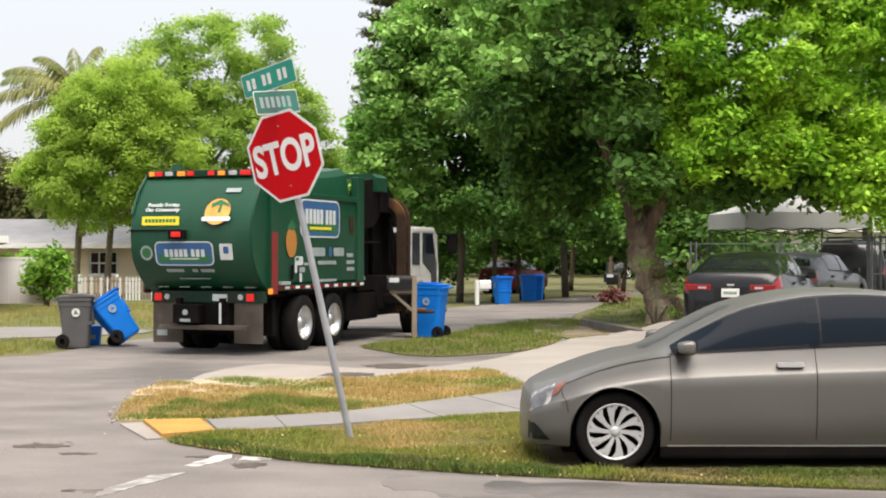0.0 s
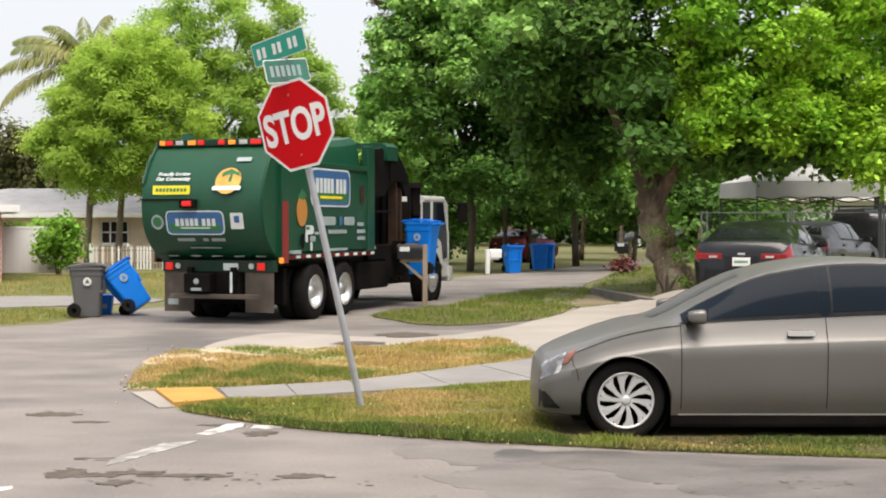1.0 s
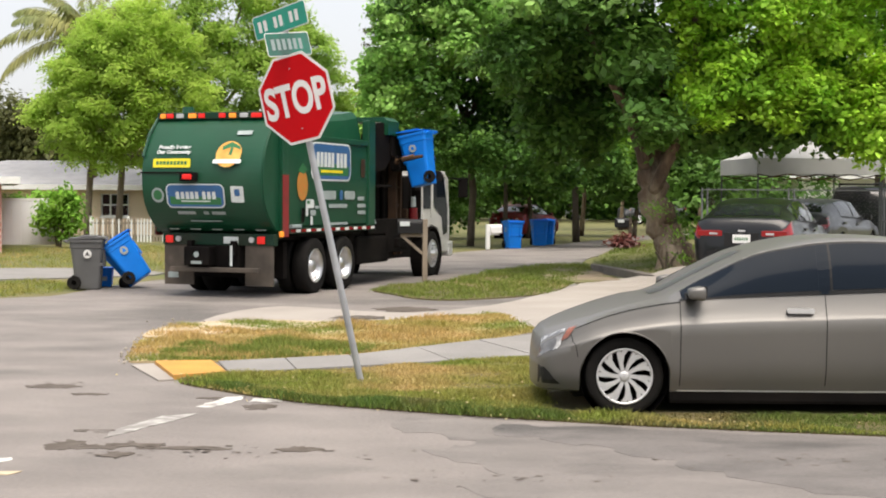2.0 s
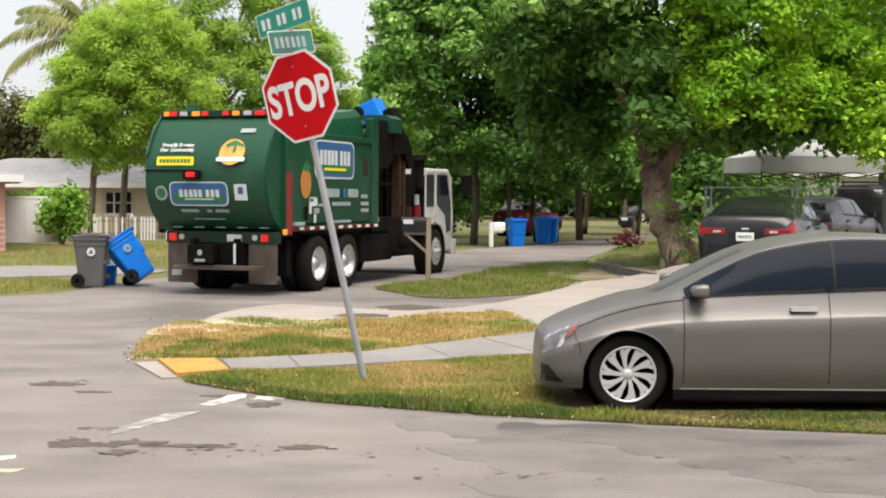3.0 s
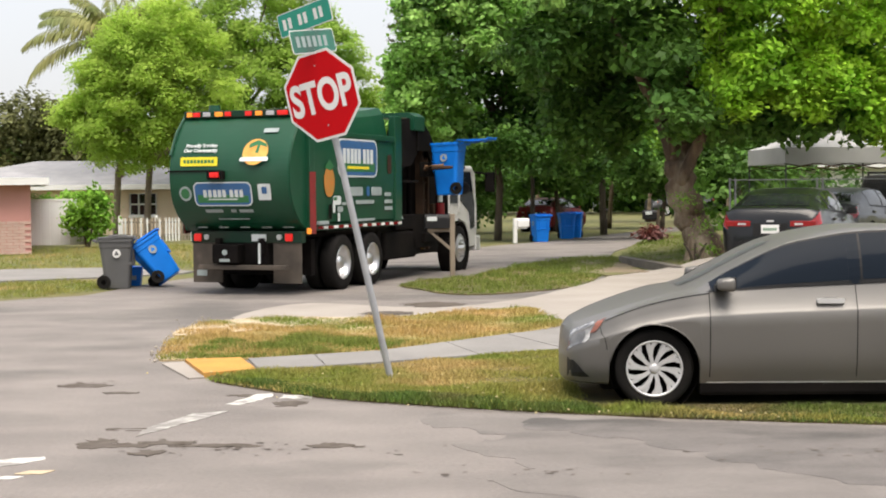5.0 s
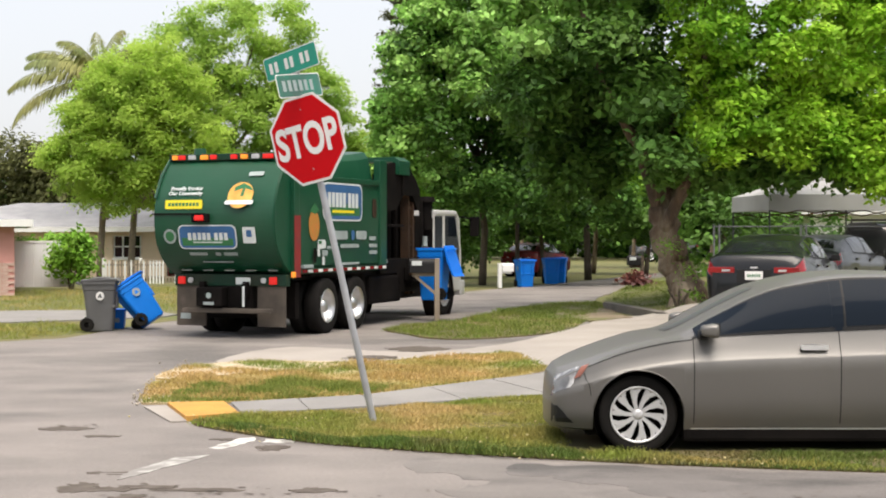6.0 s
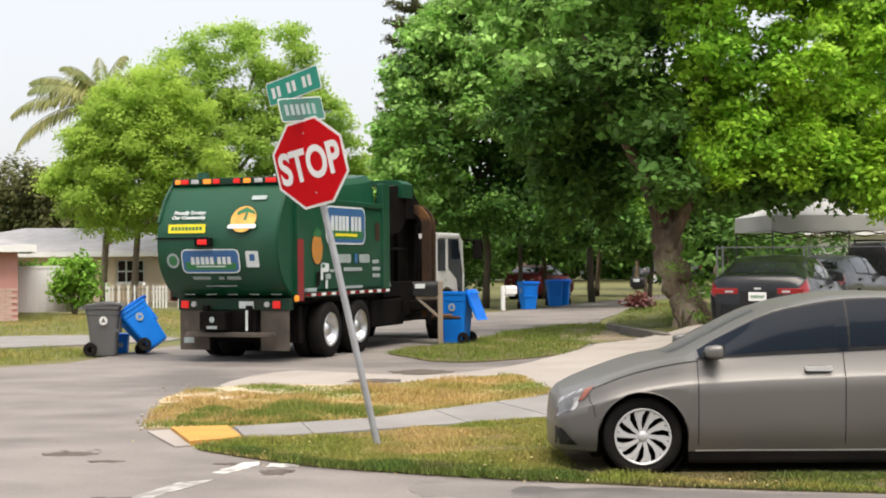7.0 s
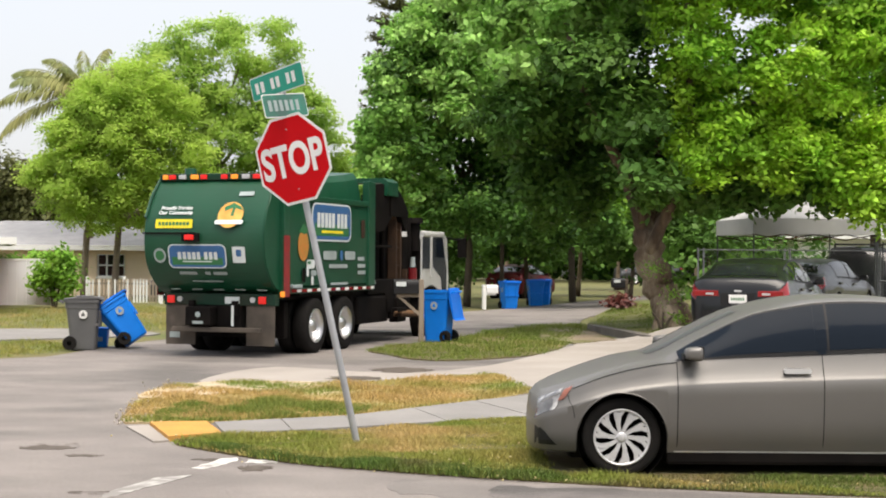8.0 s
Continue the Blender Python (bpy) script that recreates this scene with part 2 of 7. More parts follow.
WOOD = shade("weathered_wood", (0.3, 0.25, 0.19), (0.22, 0.18, 0.14), 3, 0.9, 0.5, 40, stretch=(3, 3, 0.5), spread=0.15)
STUCCO = shade("beige_stucco", (0.76, 0.61, 0.45), (0.7, 0.56, 0.41), 1, 0.9, 0.2, 40)
PINK = shade("pink_stucco", (0.6, 0.3, 0.27), (0.54, 0.27, 0.24), 1, 0.9, 0.2, 40)
PINK_BRICK = shade("pale_pink_brick", (0.6, 0.42, 0.36), (0.54, 0.37, 0.31), 4, 0.9, 0.2, 40, spread=0.1)
ROOF = shade("grey_shingle", (0.3, 0.3, 0.31), (0.24, 0.24, 0.25), 1.5, 0.9, 0.4, 30, spread=0.15)
TENT = shade("pale_grey_canvas", (0.56, 0.56, 0.55), (0.48, 0.48, 0.47), 1.2, 0.85, 0.1, 30, alpha_trans=0.25)
DARK_METAL = shade("dark_fence_metal", (0.05, 0.055, 0.055), (0.035, 0.04, 0.04), 4, 0.5)


# ---- mesh helpers ----
def part(name, bm, material, parent=None, label="", smooth=False):
    """Link a bmesh as one mesh object, under parent if given."""
    me = bpy.data.meshes.new(name)
    if smooth:
        for fc in bm.faces:
            fc.smooth = True
    bm.normal_update()
    bm.to_mesh(me)
    bm.free()
    me.materials.append(material)
    ob = new(name, me)
    if parent is not None:
        ob.parent = parent
    if label:
        tagged(ob, label)
    return ob


def crease(ob, angle=35):
    """Mark edges sharper than the angle on a smooth-shaded mesh."""
    bm = bmesh.new()
    bm.from_mesh(ob.data)
    for e in bm.edges:
        e.smooth = len(e.link_faces) == 2 and e.calc_face_angle(0) < radians(angle)
    bm.to_mesh(ob.data)
    bm.free()
    return ob


def thing(name, m, label, category, group="", kind=""):
    ob = new(name)
    ob.matrix_basis = m
    return tagged(ob, label, category, group, kind)


def raw(name, verts, faces, material, parent=None, label="", smooth=False):
    me = bpy.data.meshes.new(name)
    me.from_pydata(verts, [], faces)
    me.materials.append(material)
    if smooth:
        me.polygons.foreach_set("use_smooth", [True] * len(me.polygons))
    ob = new(name, me)
    if parent is not None:
        ob.parent = parent
    if label:
        tagged(ob, label)
    return ob


def box(x0, x1, y0, y1, z0, z1, bevel=0.0, bm=None, m=None):
    bm = bm or bmesh.new()
    vs = bmesh.ops.create_cube(bm, size=1)["verts"]
    for v in vs:
        v.co = Vector((x0 + (v.co.x + 0.5) * (x1 - x0), y0 + (v.co.y + 0.5) * (y1 - y0), z0 + (v.co.z + 0.5) * (z1 - z0)))
    if bevel:
        es = list({e for v in vs for e in v.link_edges})
        r = bmesh.ops.bevel(bm, geom=es, offset=bevel, segments=2, affect="EDGES", profile=0.6)
        vs = r["verts"]
        vs = list({v for v in bm.verts if v.is_valid}) if m is not None else vs
    if m is not None:
        bmesh.ops.transform(bm, matrix=m, verts=[v for v in vs if v.is_valid])
    return bm


def rod(p0, p1, r0, r1=None, seg=12, bm=None):
    bm = bm or bmesh.new()
    p0, p1 = Vector(p0), Vector(p1)
    d = p1 - p0
    m = Matrix.Translation((p0 + p1) / 2) @ d.to_track_quat("Z", "Y").to_matrix().to_4x4()
    bmesh.ops.create_cone(bm, cap_ends=True, segments=seg, radius1=r0, radius2=r0 if r1 is None else r1, depth=d.length, matrix=m)
    return bm


def tube(points, radii, seg=8, bm=None):
    """A tapered tube along points."""
    bm = bm or bmesh.new()
    pts = [Vector(p) for p in points]
    radii = radii if isinstance(radii, (list, tuple)) else [radii] * len(pts)
    rings = []
    for i, p in enumerate(pts):
        d = (pts[min(i + 1, len(pts) - 1)] - pts[max(i - 1, 0)]).normalized()
        a = d.cross(Vector((0.31, 0.95, 0.05))).normalized()
        b = d.cross(a)
        rings.append([bm.verts.new(p + radii[i] * (math.cos(k * math.tau / seg) * a + math.sin(k * math.tau / seg) * b)) for k in range(seg)])
    for r0, r1 in zip(rings, rings[1:]):
        for k in range(seg):
            bm.faces.new((r0[k], r0[(k + 1) % seg], r1[(k + 1) % seg], r1[k]))
    bm.faces.new(rings[0][::-1])
    bm.faces.new(rings[-1])
    return bm


def prism(outline, axis, a, b, bevel=0.0, bm=None):
    """A 2D outline drawn out along an axis from a to b."""
    bm = bm or bmesh.new()

    def place(u, v, w):
        return {"x": (w, u, v), "y": (u, w, v), "z": (u, v, w)}[axis]
    lo = [bm.verts.new(place(u, v, a)) for u, v in outline]
    hi = [bm.verts.new(place(u, v, b)) for u, v in outline]
    n = len(lo)
    fs = [bm.faces.new(lo[::-1]), bm.faces.new(hi)]
    for i in range(n):
        fs.append(bm.faces.new((lo[i], lo[(i + 1) % n], hi[(i + 1) % n], hi[i])))
    bmesh.ops.recalc_face_normals(bm, faces=fs)
    if bevel:
        bmesh.ops.bevel(bm, geom=list({e for f in fs for e in f.edges}), offset=bevel, segments=2, affect="EDGES")
    return bm


def lathe(profile, axis_y=True, seg=32, bm=None):
    """A profile of (radius, offset) turned round the y axis."""
    bm = bm or bmesh.new()
    rings = [[bm.verts.new((r * math.cos(k * math.tau / seg), o, r * math.sin(k * math.tau / seg))) for k in range(seg)] for r, o in profile]
    for r0, r1 in zip(rings, rings[1:]):
        for k in range(seg):
            bm.faces.new((r0[k], r0[(k + 1) % seg], r1[(k + 1) % seg], r1[k]))
    bmesh.ops.recalc_face_normals(bm, faces=bm.faces)
    return bm


def rounded(w, h, r, n=5):
    """Outline of a rounded rectangle about the origin."""
    pts = []
    for cx, cy, a0 in ((w / 2 - r, h / 2 - r, 0), (-w / 2 + r, h / 2 - r, 90), (-w / 2 + r, -h / 2 + r, 180), (w / 2 - r, -h / 2 + r, 270)):
        pts += [(cx + r * math.cos(radians(a0 + 90 * k / n)), cy + r * math.sin(radians(a0 + 90 * k / n))) for k in range(n + 1)]
    return pts


def smooth_outline(pts, n=4):
    """A closed curve through points."""
    out = []
    k = len(pts)
    for i in range(k):
        p0, p1, p2, p3 = (np.array(pts[(i + j - 1) % k], float) for j in range(4))
        for s in range(n):
            t = s / n
            out.append(tuple(0.5 * (2 * p1 + (p2 - p0) * t + (2 * p0 - 5 * p1 + 4 * p2 - p3) * t * t + (3 * p1 - p0 - 3 * p2 + p3) * t ** 3)))
    return out


def sheet(name, outline, height, material, label, category, thick=0.12, curve=4, cell=0.0):
    """A slab of ground with the outline given; height is a number or a function of x, y."""
    hf = height if callable(height) else (lambda x, y: height)
    pts = smooth_outline(outline, curve) if curve else outline
    bm = bmesh.new()
    vs = [bm.verts.new((x, y, 0)) for x, y in pts]
    es = [bm.edges.new((vs[i], vs[(i + 1) % len(vs)])) for i in range(len(vs))]
    bmesh.ops.triangle_fill(bm, use_beauty=True, edges=es)
    if cell:
        for _ in range(5):
            long = [e for e in bm.edges if e.calc_length() > cell]
            if not long:
                break
            bmesh.ops.subdivide_edges(bm, edges=long, cuts=1)
            bmesh.ops.triangulate(bm, faces=[f for f in bm.faces if len(f.verts) > 3])
    rim = [e for e in bm.edges if e.is_boundary]
    ex = bmesh.ops.extrude_edge_only(bm, edges=rim)["geom"]
    low = {v for v in ex if isinstance(v, bmesh.types.BMVert)}
    for v in bm.verts:
        v.co.z = hf(v.co.x, v.co.y) - (thick if v in low else 0)
    bmesh.ops.recalc_face_normals(bm, faces=bm.faces)
    for f in bm.faces:
        if f.normal.z < -0.5:
            f.normal_flip()
    ob = part(name, bm, material)
    return tagged(ob, label, category, kind="structure")


def inside(px, py, outline):
    """Which points lie in a polygon."""
    res = np.zeros(len(px), bool)
    k = len(outline)
    for i in range(k):
        (x0, y0), (x1, y1) = outline[i], outline[(i + 1) % k]
        if y0 != y1:
            res ^= ((y0 > py) != (y1 > py)) & (px < (x1 - x0) * (py - y0) / (y1 - y0) + x0)
    return res


def grass(name, outline, height, material, count, tall, label, seed=1):
    """Blades of grass over a patch, denser in tufts."""
    rng = np.random.default_rng(seed)
    poly = smooth_outline(outline, 4)
    a = np.array(poly)
    lo, hi = a.min(0) - 0.05, a.max(0) + 0.05
    p = rng.uniform(lo, hi, (count * 3, 2))
    p = p[inside(p[:, 0], p[:, 1], poly)][:count]
    n = len(p)
    p = p + rng.normal(0, 0.035 if tall < 0.11 else 0.07, (n, 2))
    clump = 0.55 + 0.9 * np.array([noise.noise(Vector((x * 1.7, y * 1.7, seed))) for x, y in p]).clip(-0.4, 1)
    h = tall * rng.uniform(0.45, 1.15, n) * clump
    th = rng.uniform(0, math.tau, n)
    w = rng.uniform(0.004, 0.009, n)
    lean = rng.normal(0, 0.45, (n, 2)) * h[:, None]
    z0 = np.array([height(x, y) if callable(height) else height for x, y in p])
    dx = np.stack([np.cos(th) * w, np.sin(th) * w], 1)
    v = np.zeros((n, 3, 3))
    v[:, 0, :2], v[:, 1, :2], v[:, 2, :2] = p - dx, p + dx, p + lean
    v[:, :2, 2], v[:, 2, 2] = z0[:, None], z0 + h
    faces = np.arange(n * 3).reshape(n, 3)
    ob = raw(name, v.reshape(-1, 3).tolist(), faces.tolist(), material)
    return tagged(ob, label, "grass", kind="stuff")


# ---- ground ----
def rise(a, b, v):
    t = min(1, max(0, (v - a) / (b - a)))
    return t * t * (3 - 2 * t)


def yard(x, y):
    return 0.02 + 0.3 * rise(3.5, 5.1, x) * rise(17.0, 22.0, y)


def bank(x, y):
    return 0.1 + 0.22 * rise(4.2, 6.0, x)


def rough_edge(outline, amount, seed):
    """The outline cut finer and made ragged."""
    rng = random.Random(seed)
    fine = []
    for i, p in enumerate(outline):
        q = outline[(i + 1) % len(outline)]
        n = max(1, int(math.dist(p, q) / 0.06))
        fine += [(p[0] + (q[0] - p[0]) * k / n + rng.uniform(-1, 1) * amount, p[1] + (q[1] - p[1]) * k / n + rng.uniform(-1, 1) * amount) for k in range(n)]
    return fine


def build_ground():
    g = sheet("ground", [(-900, -300), (900, -300), (900, 1500), (-900, 1500)], -0.02, GROUND, "patchy short grass reaching to the horizon", "ground", curve=0)
    sheet("road", [(-60, 14), (-20, 5), (0, 1.5), (20, -2.5), (60, -11), (60, -1.5), (20, 7.0), (8, 10), (1.5, 15), (2.0, 24), (3.2, 33), (3.3, 37.5),
                   (4.2, 43.5), (6.1, 49), (7.4, 52), (12.5, 64), (22, 84), (40, 115), (34, 118), (16, 84), (9.8, 70.5), (4.8, 57), (2.3, 50.7), (0.3, 46.5),
                   (-3.0, 38), (-6.2, 29.7), (-6.8, 26), (-7.5, 24.5), (-12, 22.5), (-30, 27), (-60, 33)], 0.0, ASPHALT,
          "worn grey asphalt road with a bend and damp patches", "road", curve=3, cell=3)
    sheet("driveway", [(-3.49, 20.1), (-3.26, 21.8), (-2.72, 22.8), (-1.95, 22.4), (-0.7, 21.7), (0.6, 23.3), (1.5, 25.8), (2.42, 28.7), (3.17, 31.8), (4.2, 31),
                       (12, 33), (14, 22), (3, 19.2), (1.03, 18.7), (0.73, 20.5), (-1.14, 20.0), (-1.74, 19.7), (-3.0, 19.8)], yard, PALE,
          "pale worn concrete driveway apron beside the road", "driveway", thick=0.06, curve=2, cell=0.8)
    walk_way = sheet("sidewalk", [(-2.6, 13.75), (-2.15, 14.0), (-0.94, 14.7), (0.9, 15.84), (3.0, 17.1), (8, 20), (8, 23), (3, 20), (1.03, 18.65), (-0.41, 16.5),
                       (-1.13, 15.75), (-2.43, 15.05), (-3.1, 14.95)], 0.02, GRIME_STONE, "grey concrete sidewalk slabs between two strips of grass", "sidewalk", curve=0)
    near = [(-2.17, 14.02), (-0.94, 14.72), (0.9, 15.86), (3.0, 17.12), (8, 20.02)]
    far = [(-2.45, 15.03), (-1.13, 15.73), (0.3, 17.5), (2.0, 19.25), (8, 22.9)]
    at = [0.0, 0.5, 1.0, 1.5, 2.0, 2.5, 3.0, 3.33, 3.66, 4.0]

    def along(line, u):
        k = min(int(u), len(line) - 2)
        return Vector(line[k]).lerp(Vector(line[k + 1]), u - k)
    for u0, u1 in zip(at, at[1:]):
        q = [along(near, u0 + 0.0018), along(near, u1 - 0.0018), along(far, u1 - 0.0018), along(far, u0 + 0.0018)]
        bm = prism([tuple(p) for p in q], "z", 0.0, 0.036 + random.uniform(-0.002, 0.003), 0.006)
        part("slab", bm, CONCRETE, walk_way)
    ramp = sheet("tactile_ramp", [(-3.08, 14.9), (-2.66, 13.72), (-2.2, 14.03), (-2.52, 15.02)], 0.05, YELLOW, "worn yellow tactile paving at the sidewalk end", "paving", curve=0)
    sheet("gutter", [(-3.3, 14.8), (-3.1, 14.94), (-2.64, 13.66), (-2.78, 13.6)], 0.018, PALE, "pale concrete gutter strip beside the tactile paving", "kerb", curve=0)
    sheet("walk_left", [(-30, 22), (-14, 27.3), (-9.1, 29.8), (-6.6, 31.8), (-6.9, 33.2), (-8.3, 34.2), (-10.5, 34.2), (-16, 32.2), (-30, 27)], 0.01, CONCRETE,
          "pale concrete driveway strip across the far lawn", "driveway", curve=2)
    verge = [(-2.55, 13.55), (-2.25, 13.12), (-1.47, 12.4), (-0.67, 11.94), (0.74, 11.37), (2.0, 11.0), (3.3, 10.72), (8, 9.7), (14, 8.5), (14, 23.4),
             (8, 19.95), (3.0, 17.05), (0.9, 15.8), (-0.94, 14.65), (-2.15, 13.95)]
    strip = [(-3.2, 15.1), (-3.42, 15.2), (-3.6, 16.3), (-3.8, 17.9), (-3.62, 19.3), (-3.0, 20.0), (-1.74, 19.85), (-1.14, 20.2), (0.0, 21.3), (0.73, 21.75),
             (0.84, 20.4), (1.03, 18.75), (-0.41, 16.6), (-1.13, 15.85), (-2.43, 15.15)]
    island = [(-1.52, 27.0), (-1.17, 28.5), (-0.28, 29.7), (0.4, 32.0), (1.03, 34.5), (2.6, 37.9), (3.5, 36.6), (2.7, 31.8), (2.2, 28.4), (1.48, 26.0),
              (0.15, 24.6), (-0.62, 24.8), (-1.05, 25.8)]
    lawn = [(3.5, 35.2), (3.9, 33.1), (4.32, 30.7), (4.72, 29.0), (6.2, 31.0), (14, 34), (40, 34), (40, 70), (16, 70), (7.6, 52), (6.1, 48.5), (4.6, 43.8), (3.7, 38.5)]
    sheet("verge", verge, 0.022, LAWN, "patchy green and dry grass verge along the road", "lawn")
    sheet("dry_verge", strip, 0.022, DRY, "dry brown grass strip with sandy edge", "lawn")
    sheet("grass_island", island, 0.022, LAWN, "green grass patch round the mailbox post", "lawn")
    sheet("lawn", lawn, bank, GROUND, "raised green front lawn behind a low kerb", "lawn", thick=0.25, cell=2)
    grass("verge_grass", verge[:7] + [(3.4, 10.8), (2.0, 11.2), (1.3, 11.5), (0.85, 11.8), (0.8, 12.4), (0.8, 14.6), (1.6, 16.0)] + verge[-3:], 0.02, BLADE, 60000, 0.075, "short patchy grass, green and straw-coloured", 1)
    grass("verge_edge_grass", [(-2.5, 13.5), (-1.47, 12.38), (-0.67, 11.9), (0.85, 11.3), (0.8, 11.7), (-0.6, 12.4), (-1.3, 12.8)],
          0.02, BLADE_EDGE, 22000, 0.085, "green grass fringe at the road edge", 2)
    grass("car_edge_grass", [(0.8, 11.3), (2.0, 10.95), (3.4, 10.65), (4.8, 10.35), (4.8, 11.4), (3.2, 11.6), (2.0, 11.64), (1.1, 11.62), (0.8, 11.65)], 0.02, BLADE_EDGE, 18000, 0.046, "thin worn grass between the road and the parked car", 12)
    grass("strip_grass", strip, 0.02, BLADE_DRY, 36000, 0.085, "dry brown grass with green tufts", 3)
    grass("strip_green_grass", [(-3.1, 15.4), (-3.2, 16.6), (-2.3, 17.3), (-1.2, 17.0), (-0.9, 16.3), (-1.3, 15.8), (-2.4, 15.2)], 0.02, BLADE_GREEN, 14000, 0.10, "green grass tufts beside the sidewalk", 4)
    grass("island_grass", island, 0.02, BLADE_GREEN, 20000, 0.12, "green grass tufts round the mailbox", 5)
    grass("lawn_grass", [(3.7, 35.2), (4.4, 31.0), (4.8, 29.4), (6.2, 31.5), (8, 36), (8, 44), (6, 46), (4.7, 43.5), (3.9, 38.5)], bank, BLADE_GREEN, 16000, 0.14, "green lawn grass under the big tree", 6)
    grass("far_lawn_grass", [(-17, 34.6), (-8, 34.5), (-6.2, 33.6), (-5.2, 36), (-6.5, 44), (-11, 51), (-13, 47.5), (-17, 45)], -0.02, BLADE, 20000, 0.17, "short uneven lawn grass, green and straw-coloured", 8)
    grass("far_verge_grass", [(-15, 24.6), (-9.5, 24.3), (-7.6, 25.2), (-7.2, 26.8), (-7.6, 28.6), (-8.6, 29.4), (-12, 27.8), (-15, 26.6)], -0.02, BLADE, 14000, 0.13, "uneven grass verge beside the bins", 9)
    # low kerb of cast concrete round the raised lawn
    sheet("kerb", [(3.35, 35.2), (3.68, 33.0), (4.08, 30.6), (4.5, 28.9), (4.75, 28.95), (4.34, 30.7), (3.92, 33.1), (3.52, 35.3)], 0.15, GRIME_STONE, "weathered grey concrete kerb round the lawn", "kerb", thick=0.3, curve=3)
    sheet("sandy_edge", [(-3.75, 17.6), (-3.85, 18.4), (-3.6, 19.5), (-2.9, 20.1), (-1.6, 19.9), (-1.7, 19.2), (-2.6, 18.6), (-3.2, 17.9)], 0.032, SAND, "pale sandy bare patch at the verge corner", "ground", thick=0.03)
    sheet("bare_dirt", rough_edge([(1.95, 30.6), (2.6, 29.6), (3.5, 30.8), (3.35, 34.4), (2.75, 36.8), (2.1, 34.6)], 0.08, 21), 0.034, DIRT, "brown bare dirt between the grass and the kerb", "ground", thick=0.03, curve=0)
    # rubble at the broken road edge, and fallen leaves on the grass
    for nm, n, spots, smin, smax, mt, lab in (("rubble", 700, [(-3.36, 15.6, 0.07, 0.3), (-3.55, 17.0, 0.08, 0.7), (-3.68, 18.4, 0.1, 0.6), (-3.5, 19.0, 0.2, 0.4), (-2.7, 19.6, 0.7, 0.3), (-1.9, 19.9, 0.5, 0.15)], 0.005, 0.026, RUBBLE, "pale rubble stones at the road edge"),
                                              ("fallen_leaves", 70, [(-1.0, 13.2, 0.8, 0.7), (0.2, 13.0, 0.8, 0.9), (-0.3, 12.4, 0.9, 0.4), (1.5, 11.2, 1.2, 0.2)], 0.006, 0.014, LOGO_YELLOW_PALE, "small pale fallen leaves on the verge")):
        rng = np.random.default_rng(17)
        verts, faces = [], []
        for _ in range(n):
            x, y, sx, sy = spots[rng.integers(len(spots))]
            p = np.array([x + rng.normal(0, sx), y + rng.normal(0, sy), 0.02 if nm == "rubble" else 0.06])
            r = rng.uniform(smin, smax)
            k = len(verts)
            pts = rng.normal(size=(6, 3)) * 0.15 + np.array([(1, 0, 0), (0, 1, 0), (-1, 0, 0), (0, -1, 0), (0, 0, 0.7), (0, 0, -0.7)])
            verts += [tuple(p + r * q) for q in pts]
            faces += [(k + i0, k + (i0 + 1) % 4, k + 4) for i0 in range(4)] + [(k + (i0 + 1) % 4, k + i0, k + 5) for i0 in range(4)]
        tagged(raw(nm, verts, faces, mt), lab, "stones" if nm == "rubble" else "leaves", kind="stuff")
    rag = random.Random(4)
    # two nested zones of darker asphalt along the verge, ragged at the edge
    outer_zone = [(-0.3, 11.5), (0.74, 11.2), (2.0, 10.9), (3.3, 10.65), (8, 9.6), (14, 8.4), (14, 3.0), (8, 5.2), (4.5, 6.6), (2.4, 7.2), (1.0, 7.9), (0.1, 8.7), (0.3, 9.2), (-0.2, 9.9), (0.1, 10.4), (-0.5, 11.0)]
    outer_zone = smooth_outline(outer_zone, 6)
    outer_zone = [(x + rag.uniform(-0.07, 0.07), y + rag.uniform(-0.07, 0.07)) for x, y in outer_zone]
    sheet("road_dark_outer", outer_zone, 0.0025, ASPHALT_DARK, "darker asphalt along the verge with a ragged edge", "road", thick=0.004, curve=2)
    worn = [(0.6, 11.15), (2.0, 10.85), (3.3, 10.6), (8, 9.5), (14, 8.3), (14, 3.6), (8, 6.4), (5.0, 7.4), (3.2, 8.0), (2.1, 8.7), (1.5, 9.5), (1.1, 10.1), (0.4, 10.7)]
    worn = [(x + rag.uniform(-0.1, 0.1), y + rag.uniform(-0.1, 0.1)) for x, y in smooth_outline(worn, 6)]
    sheet("road_dark_inner", worn, 0.0045, ASPHALT_DARKEST, "darkest asphalt beside the grass verge", "road", thick=0.004, curve=2)
    # worn paint and tar on the road
    for pts, mt in (([(-2.51, 10.4), (-2.53, 10.77), (-2.31, 11.45), (-2.05, 11.62), (-2.08, 11.5), (-2.25, 11.05)], LINE),
                    ([(-2.13, 11.96), (-2.06, 12.22), (-1.98, 12.55), (-1.84, 12.66), (-1.82, 12.4), (-1.93, 12.12), (-2.02, 11.92)], LINE_FRESH), ([(-1.73, 12.28), (-1.72, 12.5), (-1.45, 12.5), (-1.47, 12.3)], LINE_FRESH),
                    ([(-3.4, 9.15), (-3.3, 9.45), (-2.95, 9.6), (-2.9, 9.52), (-3.05, 9.28)], LINE_FRESH), ([(-3.05, 8.86), (-2.98, 8.93), (-2.87, 8.93), (-2.9, 8.82)], LINE_FRESH)):
        sheet("road_line", rough_edge(pts, 0.016, 3), 0.005, mt, "worn white painted line on the asphalt", "road marking", thick=0.004, curve=0)
